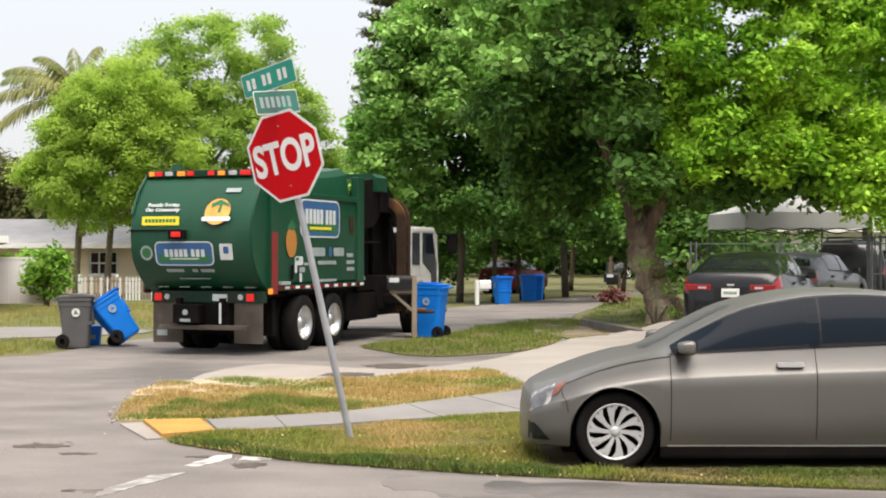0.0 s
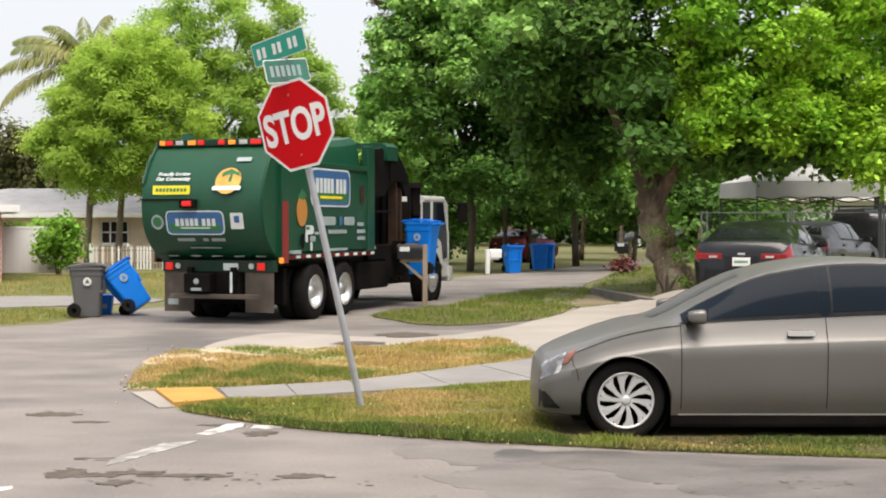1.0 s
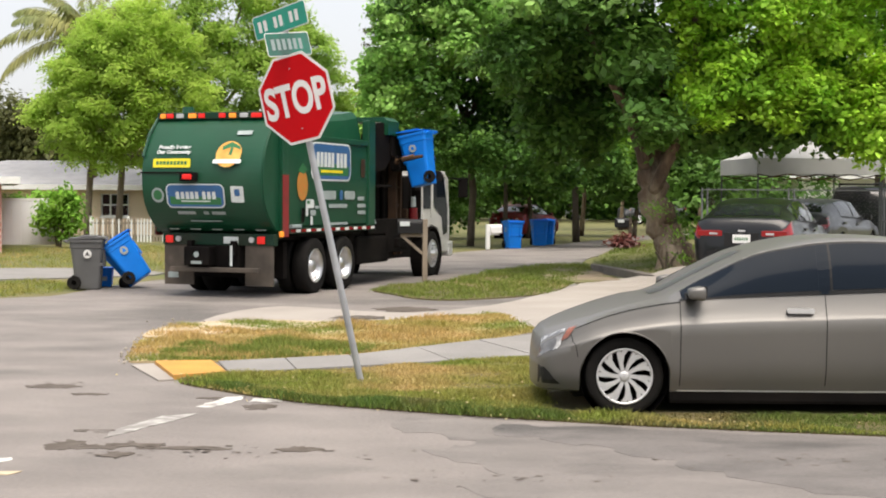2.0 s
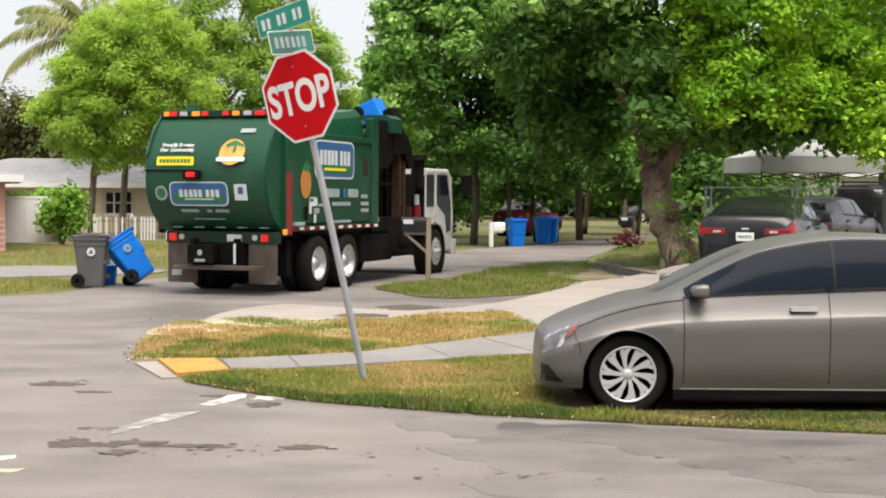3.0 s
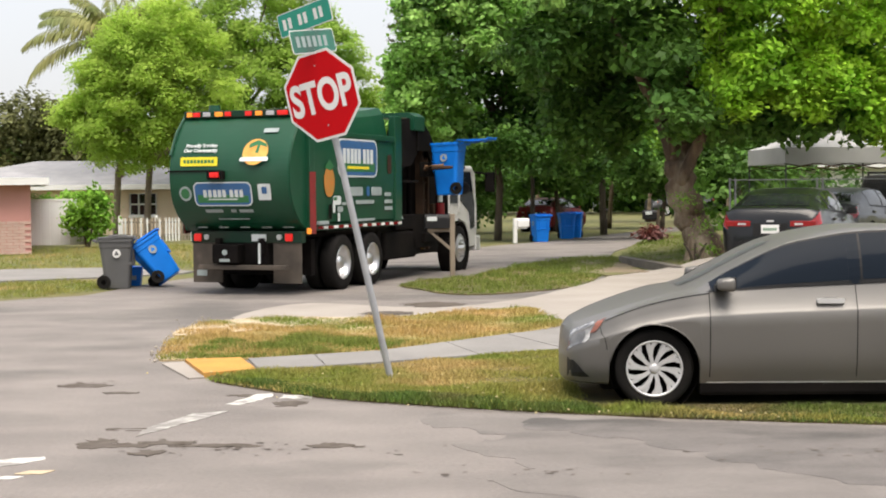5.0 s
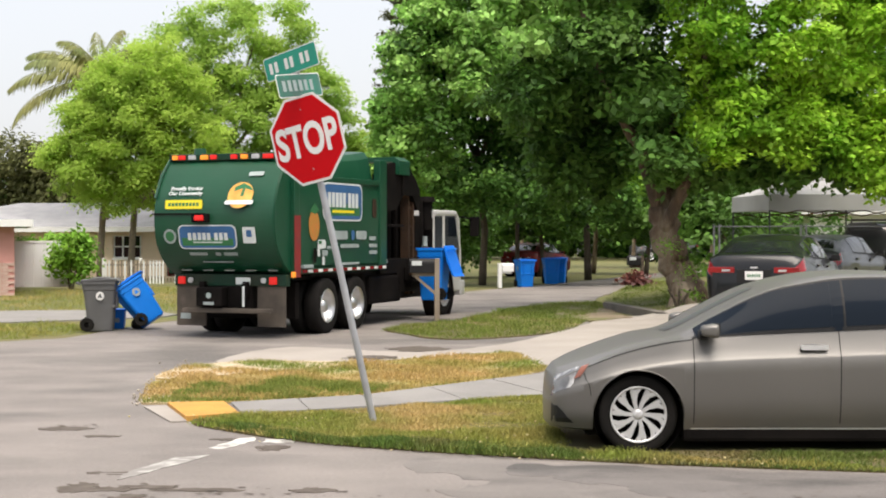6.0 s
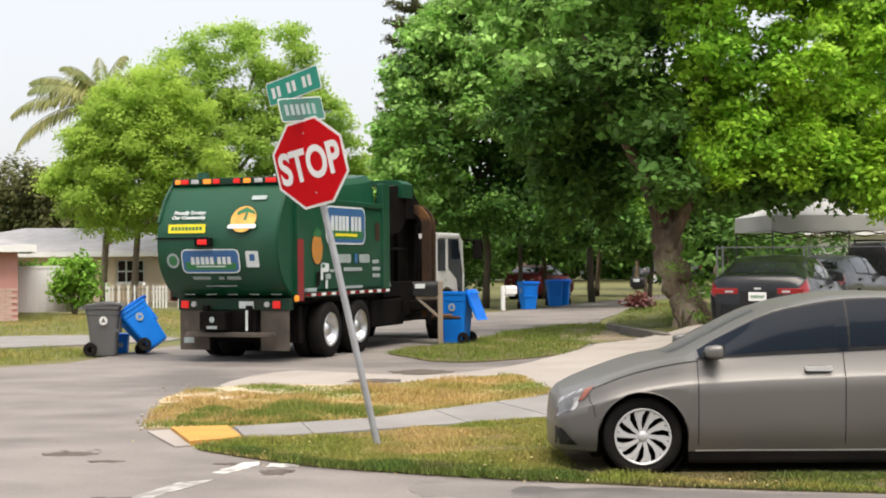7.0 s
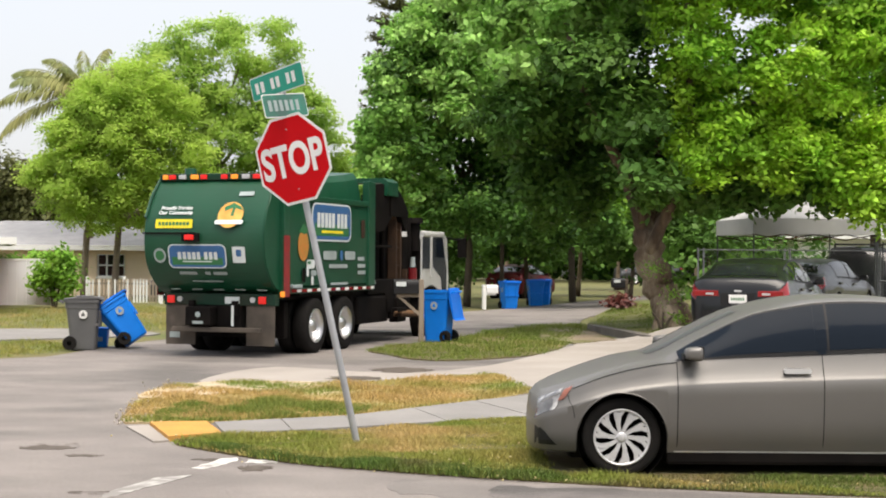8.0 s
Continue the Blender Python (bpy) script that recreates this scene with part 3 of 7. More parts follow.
    sheet("road_line", rough_edge([(-2.96, 8.99), (-2.9, 9.1), (-2.74, 9.12), (-2.78, 9.0)], 0.012, 5), 0.005, SAND, "scrap of worn pale yellow paint on the asphalt", "road marking", thick=0.004, curve=0)
    for x, y, lx, ly, z, sd in ((-2.71, 10.1, 0.12, 0.2, 0.004, 1), (-2.5, 10.02, 0.2, 0.09, 0.0045, 2), (-2.3, 9.95, 0.12, 0.2, 0.005, 3), (-2.22, 10.12, 0.22, 0.08, 0.0055, 4), (-2.28, 9.72, 0.1, 0.12, 0.006, 5), (-1.85, 10.0, 0.3, 0.07, 0.004, 6),
                                (-1.05, 10.0, 0.16, 0.1, 0.004, 7), (-1.6, 12.0, 0.13, 0.16, 0.004, 8), (-2.62, 10.72, 0.2, 0.05, 0.004, 9), (-1.35, 20.7, 0.36, 0.3, 0.031, 10), (-0.75, 22.5, 0.45, 0.5, 0.009, 11), (-3.65, 13.2, 0.25, 0.12, 0.004, 12), (-3.2, 12.7, 0.16, 0.07, 0.004, 13),
                                (-2.0, 12.5, 0.2, 0.06, 0.004, 14)):
        ring_ = [(x + lx * math.cos(q * math.tau / 26), y + ly * math.sin(q * math.tau / 26)) for q in range(26)]
        sheet("damp_stain", rough_edge(ring_, 0.18 * min(lx, ly) + 0.02, sd), z, WET, "dark damp stain with a ragged edge on the paving", "road marking", thick=0.003, curve=2)
    rng = random.Random(7)
    for x, y, ln, wd, z, k in ((-1.9, 9.9, 0.9, 0.45, 0.004, 40), (-3.6, 13.3, 0.7, 0.4, 0.004, 30),
                               (-5.5, 25.7, 1.2, 0.7, 0.004, 40), (0.4, 9.0, 1.2, 0.3, 0.004, 26), (2.4, 9.7, 1.6, 0.5, 0.004, 40), (3.2, 8.9, 1.2, 0.4, 0.004, 30), (-0.9, 9.9, 1.0, 0.3, 0.004, 18)):
        bm = bmesh.new()
        for q in range(k):
            cx, cy = x + rng.gauss(0, 0.33) * ln, y + rng.gauss(0, 0.3) * wd
            l2 = rng.uniform(0.006, 0.04)
            w2 = l2 * rng.uniform(0.3, 0.8)
            vs = [bm.verts.new((cx + l2 * rng.uniform(0.55, 1.15) * math.cos(p * math.tau / 9), cy + w2 * rng.uniform(0.55, 1.15) * math.sin(p * math.tau / 9), z + 0.00012 * q)) for p in range(9)]
            bm.faces.new(vs)
        tagged(part("tar_patch", bm, WET), "broken dark tar stain on the paving", "road marking", kind="structure")


build_ground()


# ---- letters and flat marks ----
def letters(text, size, depth, material, parent, m, name="lettering", fit=None, bold=0.03):
    """Raised text from the built-in font, centred, in its own xy plane moved by m."""
    cu = bpy.data.curves.new(name, "FONT")
    cu.body, cu.size, cu.extrude, cu.align_x, cu.align_y = text, size, depth, "CENTER", "CENTER"
    cu.offset = size * bold
    tmp = bpy.data.objects.new(name, cu)
    me = bpy.data.meshes.new_from_object(tmp)
    bpy.data.objects.remove(tmp)
    co = np.array([v.co for v in me.vertices])
    lo, hi = co.min(0), co.max(0)
    k = (fit[0] / (hi[0] - lo[0]), fit[1] / (hi[1] - lo[1])) if fit else (1, 1)
    me.transform(m @ Matrix.Diagonal((k[0], k[1], 1, 1)) @ Matrix.Translation((-(lo[0] + hi[0]) / 2, -(lo[1] + hi[1]) / 2, 0)))
    me.materials.clear()
    me.materials.append(material)
    ob = new(name, me)
    ob.parent = parent
    return ob


def decal(name, outline, m, material, parent, thick=0.004, label=""):
    bm = prism(outline, "z", 0, thick)
    bmesh.ops.transform(bm, matrix=m, verts=bm.verts)
    return part(name, bm, material, parent, label)


# ---- street sign ----
def build_sign():
    lean = pose(-0.845, 13.4, 0.0, 0, -12.4, 0)
    post = thing("stop_sign", lean, "red octagonal stop sign on a leaning galvanised post in the verge", "traffic sign")
    part("post", rod((0, 0, 0.0), (0, 0, 3.5), 0.032, 0.032, 14), GALV, post, smooth=False)
    turn = pose(0, 0, 0, 0, 0, -31)
    r = 0.408 / math.cos(math.pi / 8)

    def octagon(k):
        return [(k * r * math.cos(math.pi / 8 + i * math.pi / 4), k * r * math.sin(math.pi / 8 + i * math.pi / 4)) for i in range(8)]
    base = turn @ pose(0, -0.05, 2.725, 90, 0, 0)
    decal("sign_plate", octagon(1.0), base, SIGN_WHITE, post, 0.004, "white-edged octagonal plate")
    decal("sign_face", octagon(0.94), base @ pose(0, 0, 0.004), RED, post, 0.003, "red face")
    letters("STOP", 0.39, 0.002, SIGN_WHITE, post, base @ pose(0, 0.0, 0.009), "lettering", fit=(0.71, 0.31), bold=0.03)
    for z in (2.56, 3.12):
        bm = rod((0, 0, 0), (0, 0, 0.006), 0.007, None, 8)
        bmesh.ops.transform(bm, matrix=base @ pose(0, z - 2.84, 0.007), verts=bm.verts)
        part("bolt", bm, GALV, post)
    for z, yaw, mat_, n, w, nm in ((3.455, -42, SIGN_GREEN, (2, 2, 2), 0.74, "street_blade"), (3.225, 54, SIGN_DARK, (2, 2, 2), 0.6, "street_blade")):
        m = pose(0, 0, z, 0, 0, yaw) @ pose(0, -0.035, 0, 90, 0, 0)
        blade = decal(nm, rounded(w, 0.22, 0.025), m @ pose(-0.04 if yaw > 0 else 0, 0, 0), SIGN_WHITE, post, 0.004, "green street name blade with pale edge")
        decal("blade_face", rounded(w - 0.018, 0.202, 0.02), m @ pose(-0.04 if yaw > 0 else 0, 0, 0.004), mat_, blade, 0.002)
        x = -w / 2 + (0.09 if yaw < 0 else 0.05)
        for k in n:
            for _ in range(k):
                decal("bar", [(x - 0.022, -0.05), (x + 0.022, -0.05), (x + 0.022, 0.05), (x - 0.022, 0.05)], m @ pose(0, 0, 0.006), SIGN_WHITE if mat_ is SIGN_GREEN else LOGO_GREY, blade, 0.002)
                x += 0.076
            x += (w - 0.17 - 6 * 0.076 + 0.02) / 2
        part("bracket", box(-0.03, 0.03, -0.045, 0.045, z - 0.13, z - 0.10, 0.004), GALV, post)


build_sign()


# ---- cars ----
def curve(keys):
    xs, ys = [k[0] for k in keys], [k[1] for k in keys]
    if xs[0] > xs[-1]:
        xs, ys = xs[::-1], ys[::-1]
    # monotone-ish cubic through the keys
    t = np.gradient(np.array(ys, float), np.array(xs, float))

    def f(x):
        i = int(np.clip(np.searchsorted(xs, x) - 1, 0, len(xs) - 2))
        h = xs[i + 1] - xs[i]
        u = min(1, max(0, (x - xs[i]) / h))
        return ((1 + 2 * u) * (1 - u) ** 2 * ys[i] + u * (1 - u) ** 2 * h * t[i] + u * u * (3 - 2 * u) * ys[i + 1] + u * u * (u - 1) * h * t[i + 1])
    return f


def car_shape(k, top, belt, wide, cowl, deck, base, tyre, roof_w=0.6, sill=0.2):
    """Surface of a car body: section point number v (0 to 11) at the station x. x runs forward, the front axle is at 0."""
    ztop, zbelt, wmax = curve(top), curve(belt), curve(wide)

    def section(x):
        zt, zb, w = ztop(x), zbelt(x), wmax(x)
        zb = min(zb, zt - 0.015)
        lo = sill
        for ax in (0, -base):
            d = abs(x - ax)
            if d < tyre + 0.045:
                lo = max(lo, tyre + math.sqrt((tyre + 0.045) ** 2 - d * d))
        house = rise(cowl + 0.05, cowl - 0.35, x) * rise(deck - 0.05, deck + 0.45, x) if deck < cowl else 0
        wb = w - 0.06 - 0.03 * house
        wr = (1 - house) * (w - 0.2) + house * (roof_w + 0.02)
        zr = zt - (0.008 + 0.032 * rise(cowl - 0.75, cowl - 1.15, x)) * house - 0.03 * (1 - house)
        zr = max(zr, zb + 0.005)

        g = zb - sill
        c1, c2 = sill + 0.74 * g, sill + 0.79 * g
        hs, ys = [sill, sill + 0.2 * g, sill + 0.5 * g, c1, c2, zb], [w - 0.07, w - 0.02, w - 0.003, w, w - 0.024, wb]
        q1 = max(c1, lo + 0.012)
        q2 = max(c2, q1 + 0.006)
        low = lo if lo > sill + 0.01 else sill - 0.02
        mid = [lo, lo + 0.27 * (q1 - lo), lo + 0.66 * (q1 - lo), q1, q2]
        return [(0, low), (max(w - 0.14, 0.02), low)] + [(float(np.interp(z, hs, ys)), z) for z in mid] + [
            (wb, max(zb, q2 + 0.004)), (wr, max(zr, q2 + 0.006)), (wr - min(0.1, wr * 0.3), zr + (zt - zr) * 0.6), (wr * 0.45, zt - (zt - zr) * 0.1), (0, zt)]

    def surface(x, v, lift=0.0, side=1):
        s = section(x)
        i = min(int(v), 10)
        u = v - i
        p0, p1, p2, p3 = s[max(i - 1, 0)], s[i], s[i + 1], s[min(i + 2, 11)]
        if i in (7, 1, 2):
            y, z = p1[0] + u * (p2[0] - p1[0]), p1[1] + u * (p2[1] - p1[1])
            if i == 7:
                y += 0.035 * math.sin(math.pi * u) * (1 if p2[1] - p1[1] > 0.1 else 0)
        else:
            y, z = p1[0] + u * (p2[0] - p1[0]), p1[1] + u * (p2[1] - p1[1])
        ty, tz = p2[0] - p1[0], p2[1] - p1[1]
        n = math.hypot(ty, tz) or 1
        return Vector((x, side * (y + lift * tz / n), z - lift * ty / n))
    return section, surface


def patch(surface, xa, xb, va, vb, lift, side, nx=10, nv=6, edge=None):
    """A piece of a car's skin between stations and section numbers; xa and xb may be functions of v."""
    bm = bmesh.new()
    grid = []
    for j in range(nv + 1):
        v = va + (vb - va) * j / nv
        a, b = (xa(j / nv) if callable(xa) else xa), (xb(j / nv) if callable(xb) else xb)
        grid.append([bm.verts.new(surface(a + (b - a) * i / nx, v, lift, side)) for i in range(nx + 1)])
    for r0, r1 in zip(grid, grid[1:]):
        for i in range(nx):
            bm.faces.new((r0[i], r0[i + 1], r1[i + 1], r1[i]))
    bmesh.ops.recalc_face_normals(bm, faces=bm.faces)
    c = sum((f.calc_center_median() for f in bm.faces), Vector()) / len(bm.faces)
    f0 = next(iter(bm.faces))
    f0.normal_update()
    if f0.normal.dot(f0.calc_center_median() - Vector((c.x, 0, 0.5))) < 0:
        bmesh.ops.reverse_faces(bm, faces=bm.faces)
    return bm


def car_wheel(parent, x, y, r, side, spokes=10, fancy=True):
    """Tyre, rim and spokes of a car wheel; side is the sign of its outer face."""
    w = new("wheel")
    w.parent = parent
    w.matrix_basis = pose(x, y, r)
    s = side
    tyre = part("tyre", lathe([(r * 0.68, -0.1), (r * 0.9, -0.105), (r, -0.08), (r, 0.08), (r * 0.97, 0.098), (r * 0.88, 0.106), (r * 0.74, 0.1), (r * 0.68, 0.085)], seg=40), TYRE, w, smooth=True)
    part("rim_barrel", lathe([(r * 0.7, s * 0.095), (r * 0.66, s * 0.07), (r * 0.63, s * -0.05), (0.02, s * -0.05)], seg=32), BLACK, w, smooth=True)
    part("rim", lathe([(r * 0.71, s * 0.1), (r * 0.725, s * 0.106), (r * 0.69, s * 0.108), (r * 0.66, s * 0.092)], seg=36), SILVER if fancy else ALLOY, w, smooth=True)
    part("hub_cap", lathe([(0.001, s * 0.1), (r * 0.08, s * 0.1), (r * 0.13, s * 0.09), (r * 0.15, s * 0.04)], seg=20), SILVER, w, smooth=True)
    for k in range(spokes * (2 if fancy else 1)):
        branch = fancy and k % 2
        a = (k // 2 if fancy else k) * math.tau / spokes
        bm = bmesh.new()
        wid = r * (0.063 if fancy else 0.11)
        pts = []
        for t in ((0.38, 0.55, 0.8, 1.0) if branch else (0, 0.35, 0.7, 1.0)):
            rad = r * (0.13 + 0.56 * t)
            ang = a + (0.36 * t * t if fancy else 0) - (0.42 * (t - 0.38) if branch else 0)
            ww = wid * (0.75 + 0.45 * t) * (0.75 if branch else 0.95)
            c, d = Vector((math.cos(ang), 0, math.sin(ang))), Vector((-math.sin(ang), 0, math.cos(ang)))
            up = 0.085 + 0.012 * t - (0.004 if branch else 0)
            pts.append([c * rad + d * ww + Vector((0, s * up, 0)), c * rad - d * ww + Vector((0, s * up, 0)),
                        c * rad - d * ww * 0.8 + Vector((0, s * 0.04, 0)), c * rad + d * ww * 0.8 + Vector((0, s * 0.04, 0))])
        rings = [[bm.verts.new(p) for p in q] for q in pts]
        for r0, r1 in zip(rings, rings[1:]):
            for i in range(4):
                bm.faces.new((r0[i], r0[(i + 1) % 4], r1[(i + 1) % 4], r1[i]))
        bmesh.ops.recalc_face_normals(bm, faces=bm.faces)
        part("spoke", bm, SILVER, w)
    return w


def build_car(m, label, paint, shape, base, tyre, cowl, deck, pillars, glass_mat, category="car", fancy=False, spokes=8, rear=False):
    """A car with body, glass, lamps, mirrors, handles and wheels. pillars: door glass stretches (front to rear)."""
    section, surface = car_shape(None, **shape, cowl=cowl, deck=deck, base=base, tyre=tyre)
    top = shape["top"]
    x1, x0 = top[0][0], top[-1][0]
    car = thing("car", m, label, category)
    n = 170 if fancy else 90
    xs = np.linspace(x0, x1, n)
    for ax in (0, -base):
        xs = np.concatenate([xs, [ax - tyre - 0.0455, ax + tyre + 0.0455, ax - tyre - 0.0445, ax + tyre + 0.0445]])
    xs = np.sort(xs[(xs >= x0) & (xs <= x1)])
    vs = [0, 1, 2, 2.5, 3, 3.5, 4, 4.5, 5, 5.5, 6, 6.5, 7, 7.33, 7.66, 8, 8.5, 9, 9.5, 10, 10.5, 11]
    verts, faces = [], []
    for x in xs:
        row = [surface(x, v, 0, 1) for v in vs] + [surface(x, v, 0, -1) for v in vs[::-1][1:]]
        verts += [tuple(p) for p in row]
    w = 2 * len(vs) - 1
    for i in range(len(xs) - 1):
        for j in range(w - 1):
            a = i * w + j
            faces.append((a, a + w, a + w + 1, a + 1))
    faces.append(tuple(range(w)))
    faces.append(tuple(range((len(xs) - 1) * w, len(xs) * w))[::-1])
    body = raw("body", verts, faces, paint, car, "", True)
    bm = bmesh.new()
    bm.from_mesh(body.data)
    bmesh.ops.recalc_face_normals(bm, faces=bm.faces)
    for e in bm.edges:
        if len(e.link_faces) == 2 and e.calc_face_angle(0) > radians(42):
            e.smooth = False
    bm.to_mesh(body.data)
    bm.free()
    part("underbody", box(x0 + 0.3, x1 - 0.3, -0.66, 0.66, 0.13, 0.45, 0.03), BLACK, car)
    # made low and nearly full width to keep light from under the car
    part("floor_pan", box(-base + 0.36, -0.36, -0.82, 0.82, 0.1, 0.45, 0.03), BLACK, car)
    for ax in (0, -base):
        for side in (1, -1):
            wm = section(ax + tyre + 0.06)[4][0]
            part("wheel_well", lathe([(tyre + 0.043, side * (wm - 0.012)), (tyre + 0.043, side * 0.45), (0.02, side * 0.45)], seg=40), BLACK, car).location = (ax, 0, tyre)
            car_wheel(car, ax, side * (wm - 0.112), tyre, side, spokes, fancy)
    for side in (1, -1):
        for xa, xb in pillars:
            part("side_window", patch(surface, xa, xb, 7.08, 7.95, 0.006, side, 14, 6), glass_mat, car, smooth=True)
            part("window_trim", patch(surface, xa + 0.02, xb - 0.02, 7.0, 7.07, 0.008, side, 14, 1), PLASTIC, car)
        for (a, b), (c, d) in zip(pillars, pillars[1:]):
            part("pillar_trim", patch(surface, b, c, 7.0, 7.95, 0.007, side, 3, 6), glass_mat if fancy else PLASTIC, car)
            part("pillar_edge", patch(surface, c + 0.006, c - 0.012, 7.0, 7.95, 0.009, side, 1, 6), PLASTIC, car)
        part("roof_trim", patch(surface, pillars[0][0] - 0.0, pillars[-1][1], 7.95, 7.99, 0.007, side, 20, 1), PLASTIC, car)
        for x in [pillars[0][0] + 0.02] + [(b + c) / 2 for (a, b), (c, d) in zip(pillars, pillars[1:])] + [pillars[-1][1] + 0.1]:
            part("door_gap", patch(surface, x - 0.004, x + 0.004, 2.35, 7.0, 0.0015, side, 1, 14), PLASTIC, car)
        for xa, xb in pillars:
            hx = xb + 0.1
            pr = surface(hx, 6.3, 0.0, side)
            if xb - xa < -0.5:
                part("door_handle", prism(rounded(0.22, 0.04 if fancy else 0.034, 0.016), "y", pr.y + side * 0.014, pr.y + side * 0.042, 0.0), paint if not fancy else SILVER, car).location = (hx + 0.06, 0, pr.z - 0.005)
                part("handle_recess", prism(rounded(0.2, 0.075, 0.03), "y", pr.y - side * 0.01, pr.y + side * 0.013), PLASTIC, car).location = (hx + 0.07, 0, pr.z - 0.02)
        mx = pillars[0][0] - 0.08
        pm = surface(mx, 7.05, 0.0, side)
        bm = box(-0.075, 0.06, -0.1, 0.1, -0.06, 0.06, 0.035)
        for v in bm.verts:
            k = 1 - 0.3 * (v.co.x + 0.075) / 0.135
            v.co.y, v.co.z = v.co.y * k, v.co.z * k
        bmesh.ops.translate(bm, vec=(mx - 0.01, pm.y + side * 0.11, pm.z + 0.06), verts=bm.verts)
        mir = part("mirror", bm, paint, car, smooth=True)
        part("mirror_glass", box(mx - 0.092, mx - 0.082, min(pm.y + side * 0.04, pm.y + side * 0.18), max(pm.y + side * 0.04, pm.y + side * 0.18), pm.z + 0.03, pm.z + 0.12, 0.004), PLASTIC, car)
        part("mirror_foot", box(mx - 0.03, mx + 0.06, min(pm.y - side * 0.02, pm.y + side * 0.1), max(pm.y - side * 0.02, pm.y + side * 0.1), pm.z, pm.z + 0.06, 0.01), PLASTIC, car)
        part("mirror_corner", patch(surface, lambda u: mx + 0.12 - 0.1 * u, lambda u: mx - 0.04 - 0.02 * u, 7.06, 7.6, 0.007, side, 3, 3), PLASTIC, car)
        # lamps
        part("headlight", patch(surface, lambda u: x1 - 0.02 - 0.04 * u, lambda u: x1 - 0.17 - 0.08 * u, 5.2, 7.6, 0.006, side, 8, 6), HEADLIGHT, car, smooth=True)
        part("turn_lamp", patch(surface, lambda u: x1 - 0.2 - 0.07 * u, lambda u: x1 - 0.25 - 0.09 * u, 6.4, 7.3, 0.009, side, 5, 4), AMBER_OFF, car, smooth=True)
        part("tail_light", patch(surface, x0 + 0.012, x0 + 0.25, 5.6, 7.0, 0.007, side, 8, 4), LAMP_RED_OFF, car, smooth=True)
        part("fog_recess", patch(surface, lambda u: x1 - 0.03, lambda u: x1 - 0.03 - 0.17 * (1 - u), 2.5, 4.4, 0.005, side, 4, 4), PLASTIC, car)
        if fancy:
            part("hood_seam", patch(surface, 0.4, pillars[0][0] + 0.02, 6.93, 6.99, 0.002, side, 16, 1), PLASTIC, car)
            part("bumper_seam", patch(surface, lambda u: tyre + 0.06 + 0.05 * u, lambda u: tyre + 0.066 + 0.05 * u, 4.2, 6.6, 0.002, side, 1, 8), PLASTIC, car)
            part("arch_lip", tube([surface(k, 2.0, 0.004, side) for k in np.linspace(-tyre - 0.04, tyre + 0.04, 25)], 0.006, 6), paint, car, smooth=True)
            part("rear_arch_lip", tube([surface(-base + k, 2.0, 0.004, side) for k in np.linspace(-tyre - 0.04, tyre + 0.04, 25)], 0.006, 6), paint, car, smooth=True)
        part("rocker_trim", patch(surface, -tyre - 0.1, -base + tyre + 0.1, 2.02, 2.1, 0.004, side, 10, 1), PLASTIC if not fancy else SILVER, car)
    ws = patch(surface, cowl - 0.02, cowl - 0.78, 10.55, 11, 0.005, 1, 8, 6)
    part("windscreen", ws, SKY_SHEEN_GLASS, car, smooth=True)
    part("windscreen", patch(surface, cowl - 0.02, cowl - 0.78, 10.55, 11, 0.005, -1, 8, 6), SKY_SHEEN_GLASS, car, smooth=True)
    for side in (1, -1):
        part("rear_window", patch(surface, deck + 0.62, deck + 0.1, 8.75, 11, 0.006, side, 8, 6), glass_mat, car, smooth=True)
    if rear:
        zt = curve(shape["belt"])(x0)
        part("number_plate", box(x0 - 0.02, x0 - 0.006, -0.155, 0.155, zt - 0.2, zt - 0.05, 0.004), SIGN_WHITE, car)
        for k in range(6):
            part("bar", box(x0 - 0.024, x0 - 0.02, -0.11 + k * 0.04, -0.085 + k * 0.04, zt - 0.15, zt - 0.1), LOGO_GREEN, car)
        part("plate_recess", box(x0 - 0.012, x0 - 0.002, -0.3, 0.3, zt - 0.25, zt - 0.02, 0.004), PLASTIC, car)
        part("bumper", prism([(x0 + 0.35, -0.86), (x0 + 0.08, -0.8), (x0 - 0.03, -0.55), (x0 - 0.05, 0), (x0 - 0.03, 0.55), (x0 + 0.08, 0.8), (x0 + 0.35, 0.86)], "z", 0.3, 0.56, 0.03), paint, car)
        part("badge", box(x0 - 0.012, x0 - 0.004, -0.06, 0.06, zt + 0.0, zt + 0.03), SILVER, car)
        for side in (1, -1):
            part("tail_lamp", box(x0 - 0.016, x0 + 0.05, side * 0.34 if side > 0 else -0.78, 0.78 if side > 0 else -0.34, zt - 0.08, zt + 0.02, 0.012), LAMP_RED_OFF, car)
            part("reverse_lamp", box(x0 - 0.022, x0 + 0.01, side * 0.42 if side > 0 else -0.56, 0.56 if side > 0 else -0.42, zt - 0.055, zt - 0.02, 0.004), LAMP_CLEAR, car)
    return car


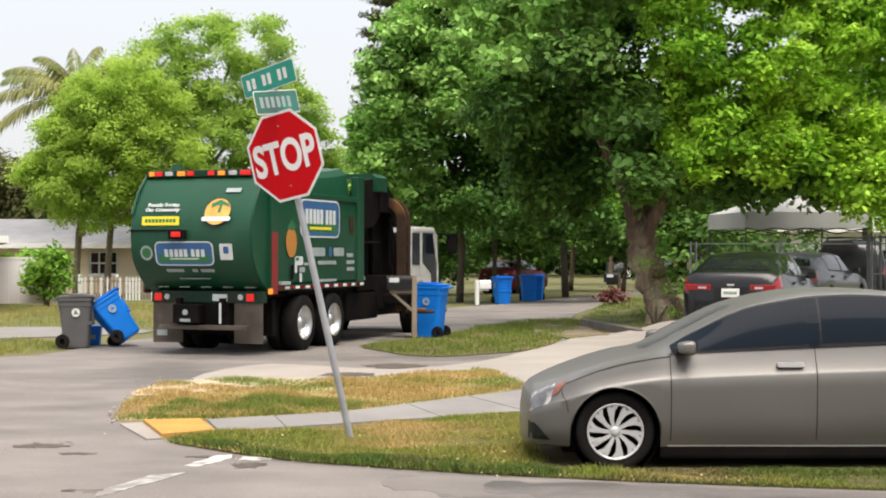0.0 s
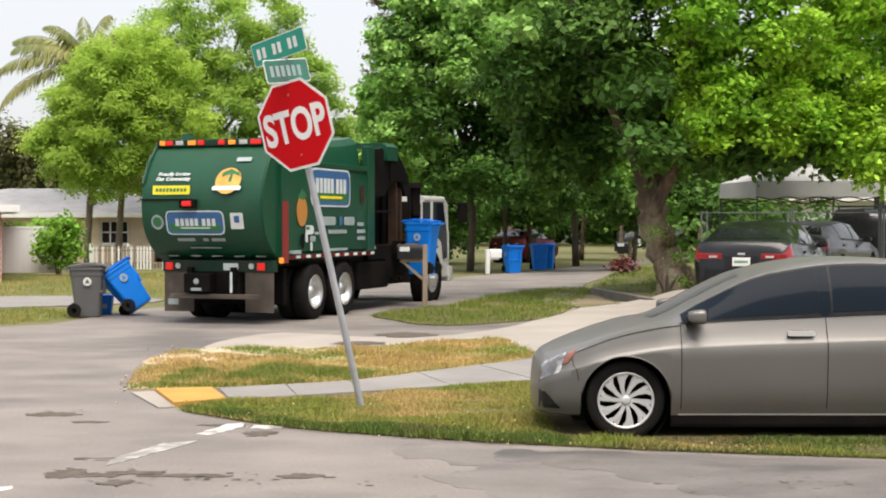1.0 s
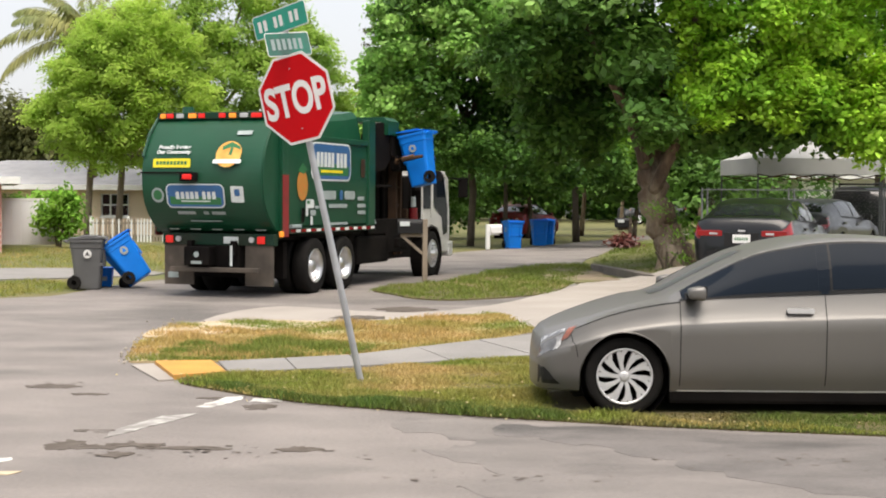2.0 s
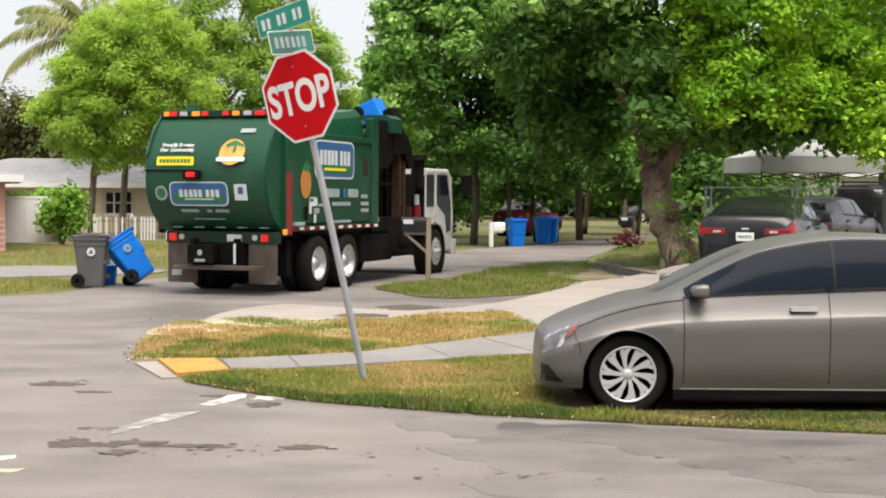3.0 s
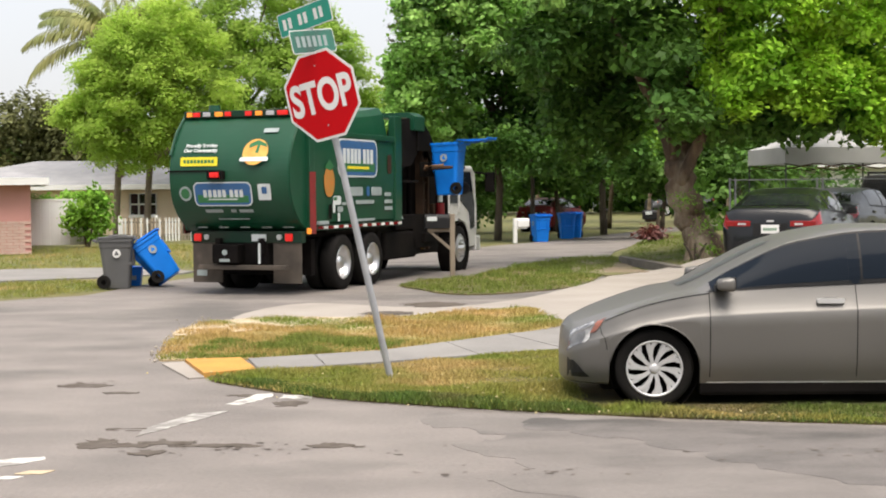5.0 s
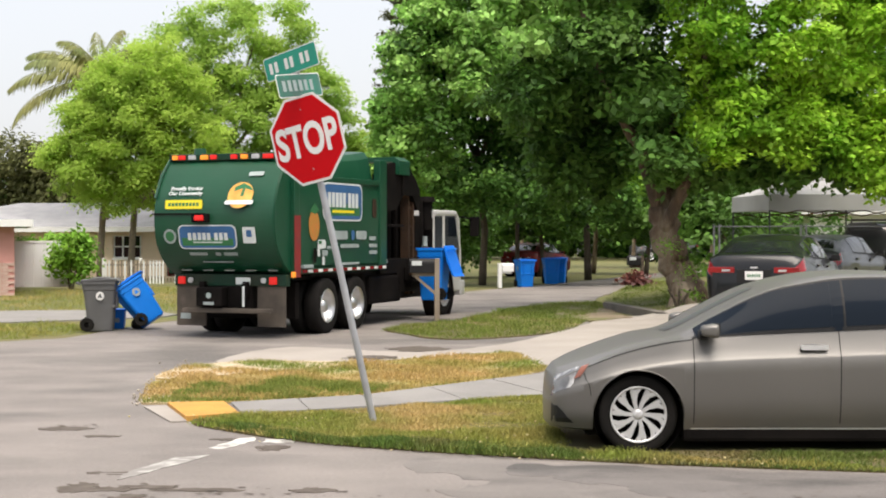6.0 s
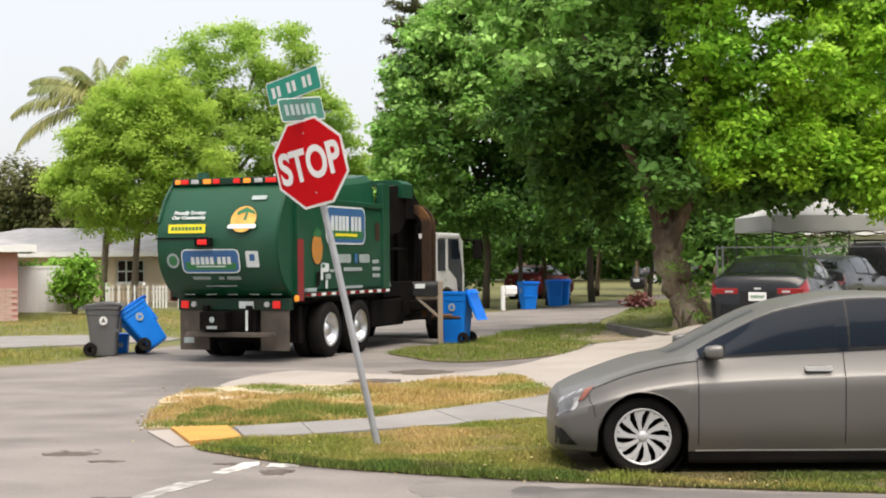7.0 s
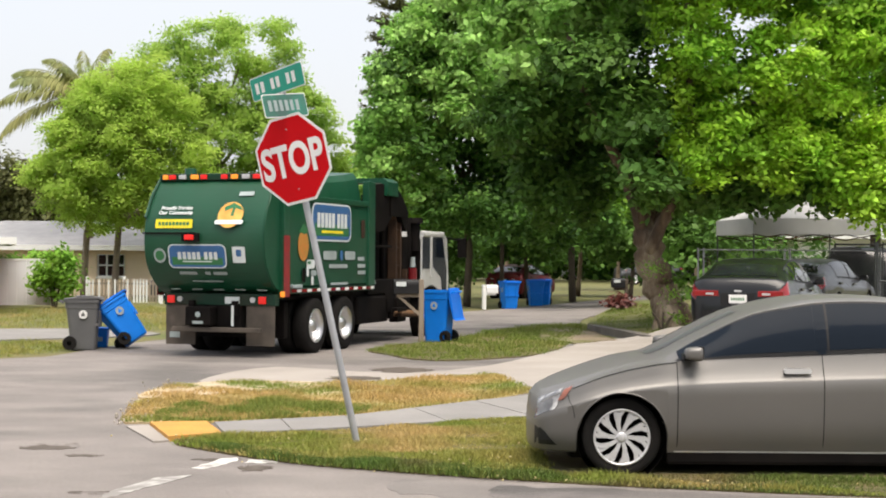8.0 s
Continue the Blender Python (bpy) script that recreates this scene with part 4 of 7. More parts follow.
SEDAN = dict(top=[(0.716, 0.48), (0.705, 0.555), (0.66, 0.63), (0.56, 0.69), (0.4, 0.755), (0.15, 0.842), (-0.1, 0.915), (-0.32, 0.955), (-0.65, 1.115), (-0.95, 1.265), (-1.2, 1.365), (-1.5, 1.435), (-1.9, 1.462),
                  (-2.4, 1.435), (-2.8, 1.36), (-3.2, 1.18), (-3.45, 1.11), (-3.62, 1.06), (-3.7, 0.95)],
             belt=[(0.716, 0.46), (0.66, 0.555), (0.56, 0.63), (0.4, 0.705), (0.154, 0.805), (-0.25, 0.905), (-0.7, 0.945), (-1.5, 0.985), (-2.5, 1.025), (-3.3, 1.04), (-3.6, 1.0), (-3.7, 0.9)],
             wide=[(0.716, 0.22), (0.705, 0.4), (0.678, 0.55), (0.616, 0.68), (0.508, 0.775), (0.347, 0.84), (0.077, 0.875), (-0.8, 0.885), (-2.2, 0.888), (-3.1, 0.865), (-3.5, 0.79), (-3.7, 0.66)])
SALOON = dict(top=[(0.95, 0.60), (0.9, 0.7), (0.55, 0.85), (0.2, 0.92), (-0.3, 1.0), (-0.7, 1.18), (-1.2, 1.4), (-1.6, 1.45), (-2.0, 1.462),
                   (-2.5, 1.44), (-2.9, 1.37), (-3.3, 1.24), (-3.6, 1.13), (-3.8, 1.11), (-3.88, 1.03), (-3.92, 0.9)],
              belt=[(0.95, 0.56), (0.8, 0.68), (0.2, 0.87), (-0.7, 0.95), (-1.5, 0.985), (-2.5, 1.02), (-3.4, 1.05), (-3.8, 1.0), (-3.92, 0.87)],
              wide=[(0.95, 0.4), (0.85, 0.7), (0.45, 0.87), (0.1, 0.9), (-0.8, 0.92), (-2.2, 0.925), (-3.1, 0.91), (-3.6, 0.87), (-3.86, 0.81), (-3.92, 0.74)])
WAGON = dict(top=[(0.9, 0.75), (0.85, 0.95), (0.55, 1.05), (0.2, 1.1), (-0.3, 1.18), (-0.6, 1.4), (-0.95, 1.7), (-1.3, 1.77), (-2.0, 1.8),
                  (-2.9, 1.78), (-3.3, 1.74), (-3.55, 1.5), (-3.7, 1.1), (-3.75, 0.95)],
             belt=[(0.9, 0.7), (0.8, 0.85), (0.2, 1.02), (-0.7, 1.1), (-1.5, 1.12), (-2.5, 1.14), (-3.4, 1.15), (-3.7, 1.0), (-3.75, 0.9)],
             wide=[(0.9, 0.5), (0.8, 0.78), (0.45, 0.9), (0.1, 0.93), (-0.8, 0.94), (-2.2, 0.945), (-3.1, 0.93), (-3.6, 0.9), (-3.75, 0.85)], roof_w=0.66, sill=0.3)

build_car(pose(1.39, 12.5, 0, 0, 0, 180), "warm grey compact sedan parked on the grass verge", CAR_GREY, SEDAN, 2.70, 0.318, -0.26, -3.35,
          [(-0.46, -1.56), (-1.66, -2.62), (-2.68, -2.92)], TINT, fancy=True, spokes=10)
yaw = 68
ca, sa = math.cos(radians(yaw)), math.sin(radians(yaw))
build_car(pose(5.0 + 3.92 * ca, 25.2 + 3.92 * sa, 0.32, 0, 0, yaw), "black sedan parked on the raised driveway, seen from behind", CAR_BLACK, SALOON, 2.83, 0.33, -0.28, -3.62,
          [(-0.5, -1.6), (-1.7, -2.75), (-2.82, -3.12)], DARK_GLASS, rear=True)
build_car(pose(9.6, 36.4, 0.32, 0, 0, 60), "dark grey car parked behind the chain-link fence", CAR_DARK, SALOON, 2.83, 0.33, -0.28, -3.62, [(-0.5, -1.6), (-1.7, -2.75)], DARK_GLASS)
suv = build_car(pose(11.5, 41.0, 0.32, 0, 0, 75), "black sport utility vehicle with roof rails beside the tent", CAR_BLACK, WAGON, 2.75, 0.37, -0.2, -3.6, [(-0.42, -1.45), (-1.55, -2.5), (-2.6, -3.3)], DARK_GLASS)
for y in (-0.6, 0.6):
    part("roof_rail", tube([(-0.95, y, 1.72), (-1.1, y, 1.84), (-3.0, y, 1.85), (-3.2, y, 1.75)], 0.025, 8), PLASTIC, suv)
for x in (-1.5, -2.5):
    part("cross_bar", rod((x, -0.62, 1.85), (x, 0.62, 1.85), 0.022, None, 8), PLASTIC, suv)
build_car(pose(3.75, 66.5, 0, 0, 0, 68), "dark red car parked behind the blue bins", CAR_RED, SALOON, 2.83, 0.33, -0.28, -3.62, [(-0.5, -1.6), (-1.7, -2.75)], DARK_GLASS, rear=True)
for x, y, a, paint, what in ((12.5, 118, 20, CAR_WHITE, "white car parked far along the street"), (12.2, 99, 200, CAR_DARK, "dark grey car parked far along the street"),
                             (19.5, 120, 15, CAR_WHITE, "white car parked far along the street")):
    build_car(pose(x, y, 0, 0, 0, a), what, paint, WAGON, 2.75, 0.37, -0.2, -3.6, [(-0.42, -1.45), (-1.55, -2.5)], DARK_GLASS)
build_car(pose(-10.9, 57.5, 0, 0, 0, 175), "grey car parked behind the white fence", CAR_DARK, SALOON, 2.83, 0.33, -0.28, -3.62, [(-0.5, -1.6), (-1.7, -2.75)], DARK_GLASS)


# ---- refuse truck ----
TRUCK = pose(-3.643, 26.6, 0, 0, 0, 71)
HOP_X = 4.3


def truck_wheel(parent, x, y, side, dual=False, front=False):
    w = new("wheel")
    w.parent = parent
    w.matrix_basis = pose(x, y, 0.5)
    r, s = 0.5, side

    def ring(c):
        return [(0.3, c - 0.13), (0.44, c - 0.14), (0.5, c - 0.11), (0.5, c + 0.11), (0.44, c + 0.14), (0.3, c + 0.13)]
    part("tyre", lathe(ring(0), seg=40), TYRE, w, smooth=True)
    if dual:
        part("inner_tyre", lathe(ring(-s * 0.32), seg=36), TYRE, w, smooth=True)
    if front:
        prof = [(0.31, s * 0.13), (0.295, s * 0.145), (0.28, s * 0.12), (0.24, s * 0.15), (0.13, s * 0.16), (0.11, s * 0.22), (0.05, s * 0.24), (0.001, s * 0.24)]
    else:
        prof = [(0.31, s * 0.13), (0.295, s * 0.145), (0.275, s * 0.06), (0.25, s * -0.03), (0.16, s * -0.05), (0.13, s * 0.06), (0.1, s * 0.1), (0.001, s * 0.1)]
    part("rim", lathe(prof, seg=36), ALLOY, w, smooth=True)
    for k in range(10):
        a = k * math.tau / 10
        part("wheel_nut", rod((0.19 * math.cos(a), s * (0.13 if front else -0.05), 0.19 * math.sin(a)), (0.19 * math.cos(a), s * (0.18 if front else 0.0), 0.19 * math.sin(a)), 0.016, None, 6), GALV, w)
    return w


def build_truck():
    t = thing("refuse_truck", TRUCK, "dark green side-loading refuse truck with white cab standing in the road", "truck")
    P = {}
    # chassis
    for y in (-0.42, 0.42):
        part("frame_rail", box(-1.7, 7.0, y - 0.05, y + 0.05, 0.72, 0.98, 0.01), BLACK, t)
    for x in (0, 1.35, 6.45):
        part("axle", rod((x, -0.95, 0.5), (x, 0.95, 0.5), 0.1, None, 12), BLACK, t)
    part("side_tank", box(2.2, 3.9, -1.1, -0.5, 0.42, 0.98, 0.06), BLACK, t)
    part("side_tank", box(2.2, 3.9, 0.5, 1.1, 0.42, 0.98, 0.06), BLACK, t)
    part("subframe", box(-1.4, 5.2, -1.0, 1.0, 0.98, 1.19, 0.01), BLACK, t)
    P["wheels"] = [truck_wheel(t, 0, -1.08, -1, True), truck_wheel(t, 1.35, -1.08, -1, True), truck_wheel(t, 0, 1.08, 1, True),
                   truck_wheel(t, 1.35, 1.08, 1, True), truck_wheel(t, 6.45, -1.0, -1, front=True), truck_wheel(t, 6.45, 1.0, 1, front=True)]
    # body: sides bulge slightly, shoulders slope in to the roof, which rises to the front
    def ring(x, zt):
        half = [(1.14, 1.19), (1.2, 1.24), (1.215, 1.6), (1.225, 2.1), (1.215, 2.5), (1.19, 2.76), (1.06, 2.86), (0.98, zt - 0.12), (0.88, zt), (0.4, zt + 0.02)]
        return [(x, -y, z) for y, z in half] + [(x, y, z) for y, z in half[::-1]]
    rows = [ring(-1.3, 3.14), ring(-0.2, 3.2), ring(0.9, 3.27), ring(1.9, 3.35), ring(2.45, 3.42)]
    n = len(rows[0])
    verts = [p for r in rows for p in r]
    faces = [(i * n + j, i * n + (j + 1) % n, (i + 1) * n + (j + 1) % n, (i + 1) * n + j) for i in range(len(rows) - 1) for j in range(n)]
    faces += [tuple(range(n))[::-1], tuple(range((len(rows) - 1) * n, len(rows) * n))]
    body = raw("container", verts, faces, GREEN, t)
    bm = bmesh.new()
    bm.from_mesh(body.data)
    bmesh.ops.recalc_face_normals(bm, faces=bm.faces)
    bm.to_mesh(body.data)
    bm.free()
    for s in (-1, 1):
        part("corner_post", box(2.42, 2.76, min(s * 1.1, s * 1.25), max(s * 1.1, s * 1.25), 1.19, 3.25, 0.02), GREEN, t)
        part("rear_post", box(-1.42, -1.22, min(s * 1.14, s * 1.24), max(s * 1.14, s * 1.24), 1.12, 3.1, 0.015), GREEN, t)
        part("top_rail", box(-1.3, 2.5, min(s * 1.12, s * 1.235), max(s * 1.12, s * 1.235), 2.74, 2.85, 0.02), GREEN, t)
        part("reflective_band", box(-1.43, -1.2, min(s * 1.236, s * 1.246), max(s * 1.236, s * 1.246), 1.05, 2.12), RED_BAND, t)
        part("side_skirt", box(-1.4, 2.76, min(s * 1.16, s * 1.235), max(s * 1.16, s * 1.235), 1.1, 1.2, 0.008), GREEN_DARK, t)
        for k in range(9):
            x = -1.1 + k * 0.43
            part("reflector", box(x, x + 0.2, min(s * 1.235, s * 1.242), max(s * 1.235, s * 1.242), 1.125, 1.175), LAMP_RED_OFF, t)
            part("reflector", box(x + 0.22, x + 0.4, min(s * 1.235, s * 1.242), max(s * 1.235, s * 1.242), 1.125, 1.175), SIGN_WHITE, t)
        part("side_ledge", box(-1.1, -0.72, min(s * 1.2, s * 1.27), max(s * 1.2, s * 1.27), 1.2, 1.26, 0.01), LOGO_GREY, t)
    part("mudguard", box(-0.7, 2.1, -1.2, -0.6, 1.05, 1.12, 0.02), BLACK, t)
    part("mudguard", box(-0.7, 2.1, 0.6, 1.2, 1.05, 1.12, 0.02), BLACK, t)
    # bulging tailgate
    tail = smooth_outline([(-1.25, 3.14), (-1.5, 3.1), (-1.78, 2.8), (-2.0, 2.4), (-2.05, 2.0), (-1.96, 1.6), (-1.7, 1.28), (-1.38, 1.1), (-1.2, 1.08), (-1.2, 2.0)], 4)
    crease(part("tailgate", prism(tail, "y", -1.16, 1.16, 0.02), GREEN, t, smooth=True))
    part("tailgate_rim", tube([(x - 0.02, 1.13, z) for x, z in ((-1.5, 3.12), (-1.8, 2.82), (-2.02, 2.42))], 0.025, 8), GREEN, t)
    part("tailgate_seam", box(-2.075, -2.0, 0.15, 1.17, 2.135, 2.16), BLACK, t)
    part("beacon_dome", rod((-1.2, 0.72, 3.14), (-1.2, 0.72, 3.32), 0.12, 0.1, 16), GREEN, t)
    bar = part("lamp_bar", box(-1.58, -1.42, -1.15, 1.12, 3.08, 3.2, 0.015), GREEN_DARK, t)
    for y, w, mt in ((1.0, 0.1, LAMP_AMBER), (0.86, 0.13, LAMP_RED), (0.66, 0.14, LAMP_CLEAR), (0.42, 0.15, LAMP_AMBER), (0.24, 0.12, LAMP_RED), (-0.16, 0.12, LAMP_RED),
                     (-0.36, 0.13, LAMP_AMBER), (-0.58, 0.15, LAMP_CLEAR), (-0.82, 0.2, LAMP_RED), (-1.02, 0.12, LAMP_RED_OFF)):
        part("lamp", box(-1.61, -1.57, y - w / 2, y + w / 2, 3.1, 3.18, 0.012), mt, bar)
    cam_box = part("stop_lamp", box(-2.18, -2.05, 0.12, 0.3, 2.03, 2.12, 0.02), LAMP_RED, t)
    part("lamp_housing", box(-2.16, -2.0, 0.06, 0.36, 2.0, 2.15, 0.01), BLACK, cam_box)
    # decals on the tail: they follow the curve by a slight tilt
    def back(y, z, tilt=0, x=None):
        zs = [1.12, 1.28, 1.6, 2.0, 2.4, 2.8, 3.1]
        xs = [-1.42, -1.7, -1.96, -2.05, -2.0, -1.78, -1.5]
        xx = float(np.interp(z, zs, xs)) if x is None else x
        e = 0.08
        slope = math.degrees(math.atan2(float(np.interp(z + e, zs, xs)) - float(np.interp(z - e, zs, xs)), 2 * e))
        return pose(xx - 0.028, y, z, 0, 0, -90) @ pose(0, 0, 0, 90 - slope, 0, 0)
    d = decal("logo_panel", rounded(1.12, 0.42, 0.1), back(0.12, 1.75), LOGO_WHITE, t, 0.006, "blue and green company panel with white border")
    decal("logo_field", rounded(1.075, 0.38, 0.085), back(0.12, 1.75) @ pose(0, 0, 0.006), LOGO_BLUE, d, 0.003)
    decal("logo_ground", [(-0.49, -0.15), (0.49, -0.15), (0.49, -0.03), (0.2, 0.0), (-0.1, -0.03), (-0.49, -0.01)], back(0.12, 1.75) @ pose(0, 0, 0.009), LOGO_GREEN, d, 0.002)
    for i, x in enumerate((-0.34, -0.245, -0.15, -0.06, 0.03, 0.17, 0.265, 0.36)):
        decal("logo_bar", [(x - 0.035, -0.055), (x + 0.035, -0.055), (x + 0.03, 0.075), (x - 0.03, 0.075)], back(0.12, 1.75) @ pose(0, 0, 0.011), LOGO_WHITE, d, 0.002)
    decal("logo_bar", [(-0.28, -0.1), (0.28, -0.1), (0.28, -0.08), (-0.28, -0.08)], back(0.12, 1.75) @ pose(0, 0, 0.011), LOGO_WHITE, d, 0.002)
    m = back(-0.5, 2.46)
    s = decal("sun_mark", [(0.24 * math.cos(a * math.tau / 28), 0.25 * math.sin(a * math.tau / 28)) for a in range(28)], m, LOGO_ORANGE, t, 0.005, "round orange sun decal")
    decal("palm_mark", [(-0.16, 0.12), (0, 0.2), (0.16, 0.12), (0.2, 0.05), (0.05, 0.1), (0.04, -0.05), (-0.02, -0.05), (0.0, 0.1), (-0.15, 0.04)], m @ pose(0.02, 0.03, 0.005), LOGO_GREEN, s, 0.002)
    decal("ribbon", rounded(0.54, 0.08, 0.03), m @ pose(0, -0.14, 0.006), LOGO_WHITE, s, 0.003)
    y = decal("yellow_notice", rounded(0.72, 0.155, 0.02), back(0.57, 2.31), LOGO_YELLOW, t, 0.006, "yellow notice strip with dark lettering bars")
    for k in range(9):
        decal("bar", [(-0.3 + k * 0.068, -0.03), (-0.25 + k * 0.068, -0.03), (-0.25 + k * 0.068, 0.03), (-0.3 + k * 0.068, 0.03)], back(0.57, 2.31) @ pose(0, 0, 0.006), LOGO_GREEN, y, 0.002)
    letters("Proudly Serving\nOur Community", 0.105, 0.003, LOGO_WHITE, t, back(0.56, 2.53) @ pose(0, 0, 0.012), "lettering", fit=(0.66, 0.19))
    g = decal("green_disc", [(0.12 * math.cos(a * math.tau / 24), 0.13 * math.sin(a * math.tau / 24)) for a in range(24)], back(0.85, 1.76), LOGO_GREY, t, 0.005, "pale round sticker")
    decal("disc_field", [(0.085 * math.cos(a * math.tau / 24), 0.09 * math.sin(a * math.tau / 24)) for a in range(24)], back(0.85, 1.76) @ pose(0, 0, 0.005), LOGO_GREEN, g, 0.002)
    q = decal("white_sticker", rounded(0.24, 0.28, 0.02), back(-0.68, 1.78), LOGO_WHITE, t, 0.005, "white square sticker with dark mark")
    decal("sticker_mark", rounded(0.1, 0.12, 0.02), back(-0.68, 1.78) @ pose(0, 0.03, 0.005), LOGO_BLUE, q, 0.002)
    for x, w in ((-0.3, 0.34), (0.08, 0.1), (0.32, 0.26)):
        decal("lettering_bar", rounded(w, 0.065, 0.01), back(0.07, 1.46) @ pose(x, 0, 0), LOGO_GREY, t, 0.005)
    decal("lettering_bar", rounded(0.6, 0.03, 0.01), back(0.05, 1.32), LOGO_GREY, t, 0.005)
    decal("number_bar", rounded(0.28, 0.09, 0.01), back(-0.7, 2.83), LOGO_GREY, t, 0.005)
    for k in range(5):
        decal("reflector_strip", rounded(0.2, 0.03, 0.01), back(0.8 - 0.42 * k, 1.17), LOGO_WHITE, t, 0.004)
    # rear beam, lamps, flaps, bumper
    beam = part("rear_beam", box(-1.6, -1.44, -1.16, 1.0, 0.9, 1.1, 0.012), GREEN_DARK, t)
    for yy in (0.86, -0.92):
        part("tail_lamp", box(-1.63, -1.59, yy - 0.07, yy + 0.07, 0.93, 1.06, 0.015), LAMP_RED, beam)
    for yy in (0.68, -0.74):
        part("reverse_lamp", rod((-1.63, yy, 1.0), (-1.59, yy, 1.0), 0.05, None, 16), LAMP_CLEAR, beam)
    part("side_marker", box(-1.5, -1.4, -1.26, -1.2, 1.05, 1.15, 0.02), LAMP_AMBER, t)
    part("plate", box(-1.615, -1.595, -0.48, -0.2, 0.93, 1.05, 0.005), LOGO_WHITE, beam, "pale number plate")
    for a, b in ((0.4, 0.98), (-1.14, -0.6)):
        part("mud_flap", box(-1.58, -1.55, a, b, 0.2, 0.92, 0.008), FLAP, t)
    part("flap_mark", box(-1.588, -1.58, 0.7, 0.9, 0.32, 0.42), LOGO_GREY, t)
    part("bumper_box", box(-1.85, -1.5, -0.05, 0.45, 0.55, 0.88, 0.03), BLACK, t)
    part("bumper_bar", box(-1.8, -1.68, -0.95, 0.75, 0.44, 0.52, 0.012), FLAP, t)
    part("bumper_seal", lathe([(0.05, -0.01), (0.05, 0.0), (0.001, 0.0)], seg=16), LOGO_GREY, t).matrix_basis = pose(-1.855, 0.2, 0.74, 0, 0, 90)
    part("bumper_mark", box(-1.857, -1.85, 0.1, 0.3, 0.58, 0.63), LOGO_GREY, t)
    part("ladder_rail", rod((-1.75, -0.42, 0.55), (-1.75, -0.42, 0.9), 0.022), LOGO_WHITE, t)
    part("rear_guard", box(-1.6, -1.4, -0.5, 0.5, 0.5, 0.9, 0.02), BLACK, t)
    # decals on the right side
    def sidem(x, z):
        return pose(x, -1.232, z, 90, 0, 0)
    L = decal("logo_panel", rounded(1.8, 0.7, 0.17), sidem(0.64, 2.39), LOGO_WHITE, t, 0.006, "blue and green company panel with white border")
    decal("logo_field", rounded(1.73, 0.635, 0.15), sidem(0.64, 2.39) @ pose(0, 0, 0.006), LOGO_BLUE, L, 0.003)
    decal("logo_ground", [(-0.78, -0.25), (0.78, -0.25), (0.78, -0.08), (0.3, -0.02), (-0.2, -0.06), (-0.78, -0.02)], sidem(0.64, 2.39) @ pose(0, 0, 0.009), LOGO_GREEN, L, 0.002)
    for x in (-0.62, -0.45, -0.28, -0.12, 0.04, 0.28, 0.45, 0.62):
        decal("logo_bar", [(x - 0.065, -0.1), (x + 0.065, -0.1), (x + 0.06, 0.17), (x - 0.06, 0.17)], sidem(0.64, 2.39) @ pose(0, 0, 0.011), LOGO_WHITE, L, 0.002)
    decal("logo_bar", [(-0.5, -0.2), (0.5, -0.2), (0.5, -0.15), (-0.5, -0.15)], sidem(0.64, 2.39) @ pose(0, 0, 0.011), LOGO_YELLOW, L, 0.002)
    O = decal("orange_mark", [(0.22 * math.cos(a * math.tau / 24), 0.27 * math.sin(a * math.tau / 24)) for a in range(24)], sidem(-0.62, 1.95), DULL_ORANGE, t, 0.005, "orange sun decal with green top")
    decal("leaf_mark", [(-0.2, 0.25), (0, 0.4), (0.2, 0.28), (0.05, 0.2)], sidem(-0.62, 1.95) @ pose(0, 0, 0.005), LOGO_GREEN, O, 0.002)
    for x, z, w, h, mt in ((0.55, 1.78, 0.6, 0.16, LOGO_GREY), (1.1, 1.78, 0.14, 0.18, LOGO_BLUE), (1.5, 1.78, 0.5, 0.16, LOGO_GREY), (0.95, 1.58, 0.85, 0.07, LOGO_GREY), (2.05, 1.72, 0.32, 0.07, LOGO_GREY),
                           (2.08, 1.58, 0.4, 0.07, LOGO_GREY), (2.08, 1.45, 0.38, 0.07, LOGO_GREY), (1.0, 1.25, 0.8, 0.05, LOGO_GREY), (2.15, 2.3, 0.2, 0.36, LOGO_ORANGE)):
        decal("lettering_bar", rounded(w, h, min(w, h) * 0.3), sidem(x, z), mt if mt is not LOGO_ORANGE else RUST, t, 0.005)
    W = decal("collector_mark", rounded(0.34, 0.16, 0.06), sidem(-0.3, 1.62), LOGO_WHITE, t, 0.005, "white graphic on the container side")
    for x, z, w, h, mt in ((-0.14, -0.12, 0.1, 0.2, LOGO_WHITE), (0.12, -0.16, 0.24, 0.1, LOGO_GREY), (0.06, -0.3, 0.1, 0.16, LOGO_WHITE), (0.3, -0.06, 0.2, 0.05, LOGO_GREY), (-0.3, -0.2, 0.12, 0.26, BLACK), (-0.08, 0.03, 0.14, 0.06, LOGO_GREEN)):
        decal("mark_piece", rounded(w, h, min(w, h) * 0.35), sidem(-0.3 + x, 1.62 + z) @ pose(0, 0, 0.006), mt, W, 0.002)
    # hopper between container and cab
    part("hopper_floor", box(2.76, 4.9, -1.1, 1.1, 1.0, 1.3, 0.02), BLACK, t)
    part("hopper_wall", box(2.76, 4.9, 1.05, 1.2, 1.2, 3.0, 0.02), BLACK, t)
    part("hopper_wall", box(2.76, 4.15, -0.78, -0.62, 1.2, 2.75, 0.02), BLACK, t)
    part("hopper_front", box(4.75, 4.9, -1.0, 1.1, 1.2, 2.75, 0.02), BLACK, t)
    # black filler boxes, added so that the truck's underside stays dark
    part("belly_fill_box", box(2.0, 5.4, -1.02, 1.02, 0.46, 1.08, 0.05), BLACK, t)
    part("rear_fill_box", box(-0.9, -0.75, -1.0, 1.0, 0.3, 0.95, 0.02), BLACK, t)
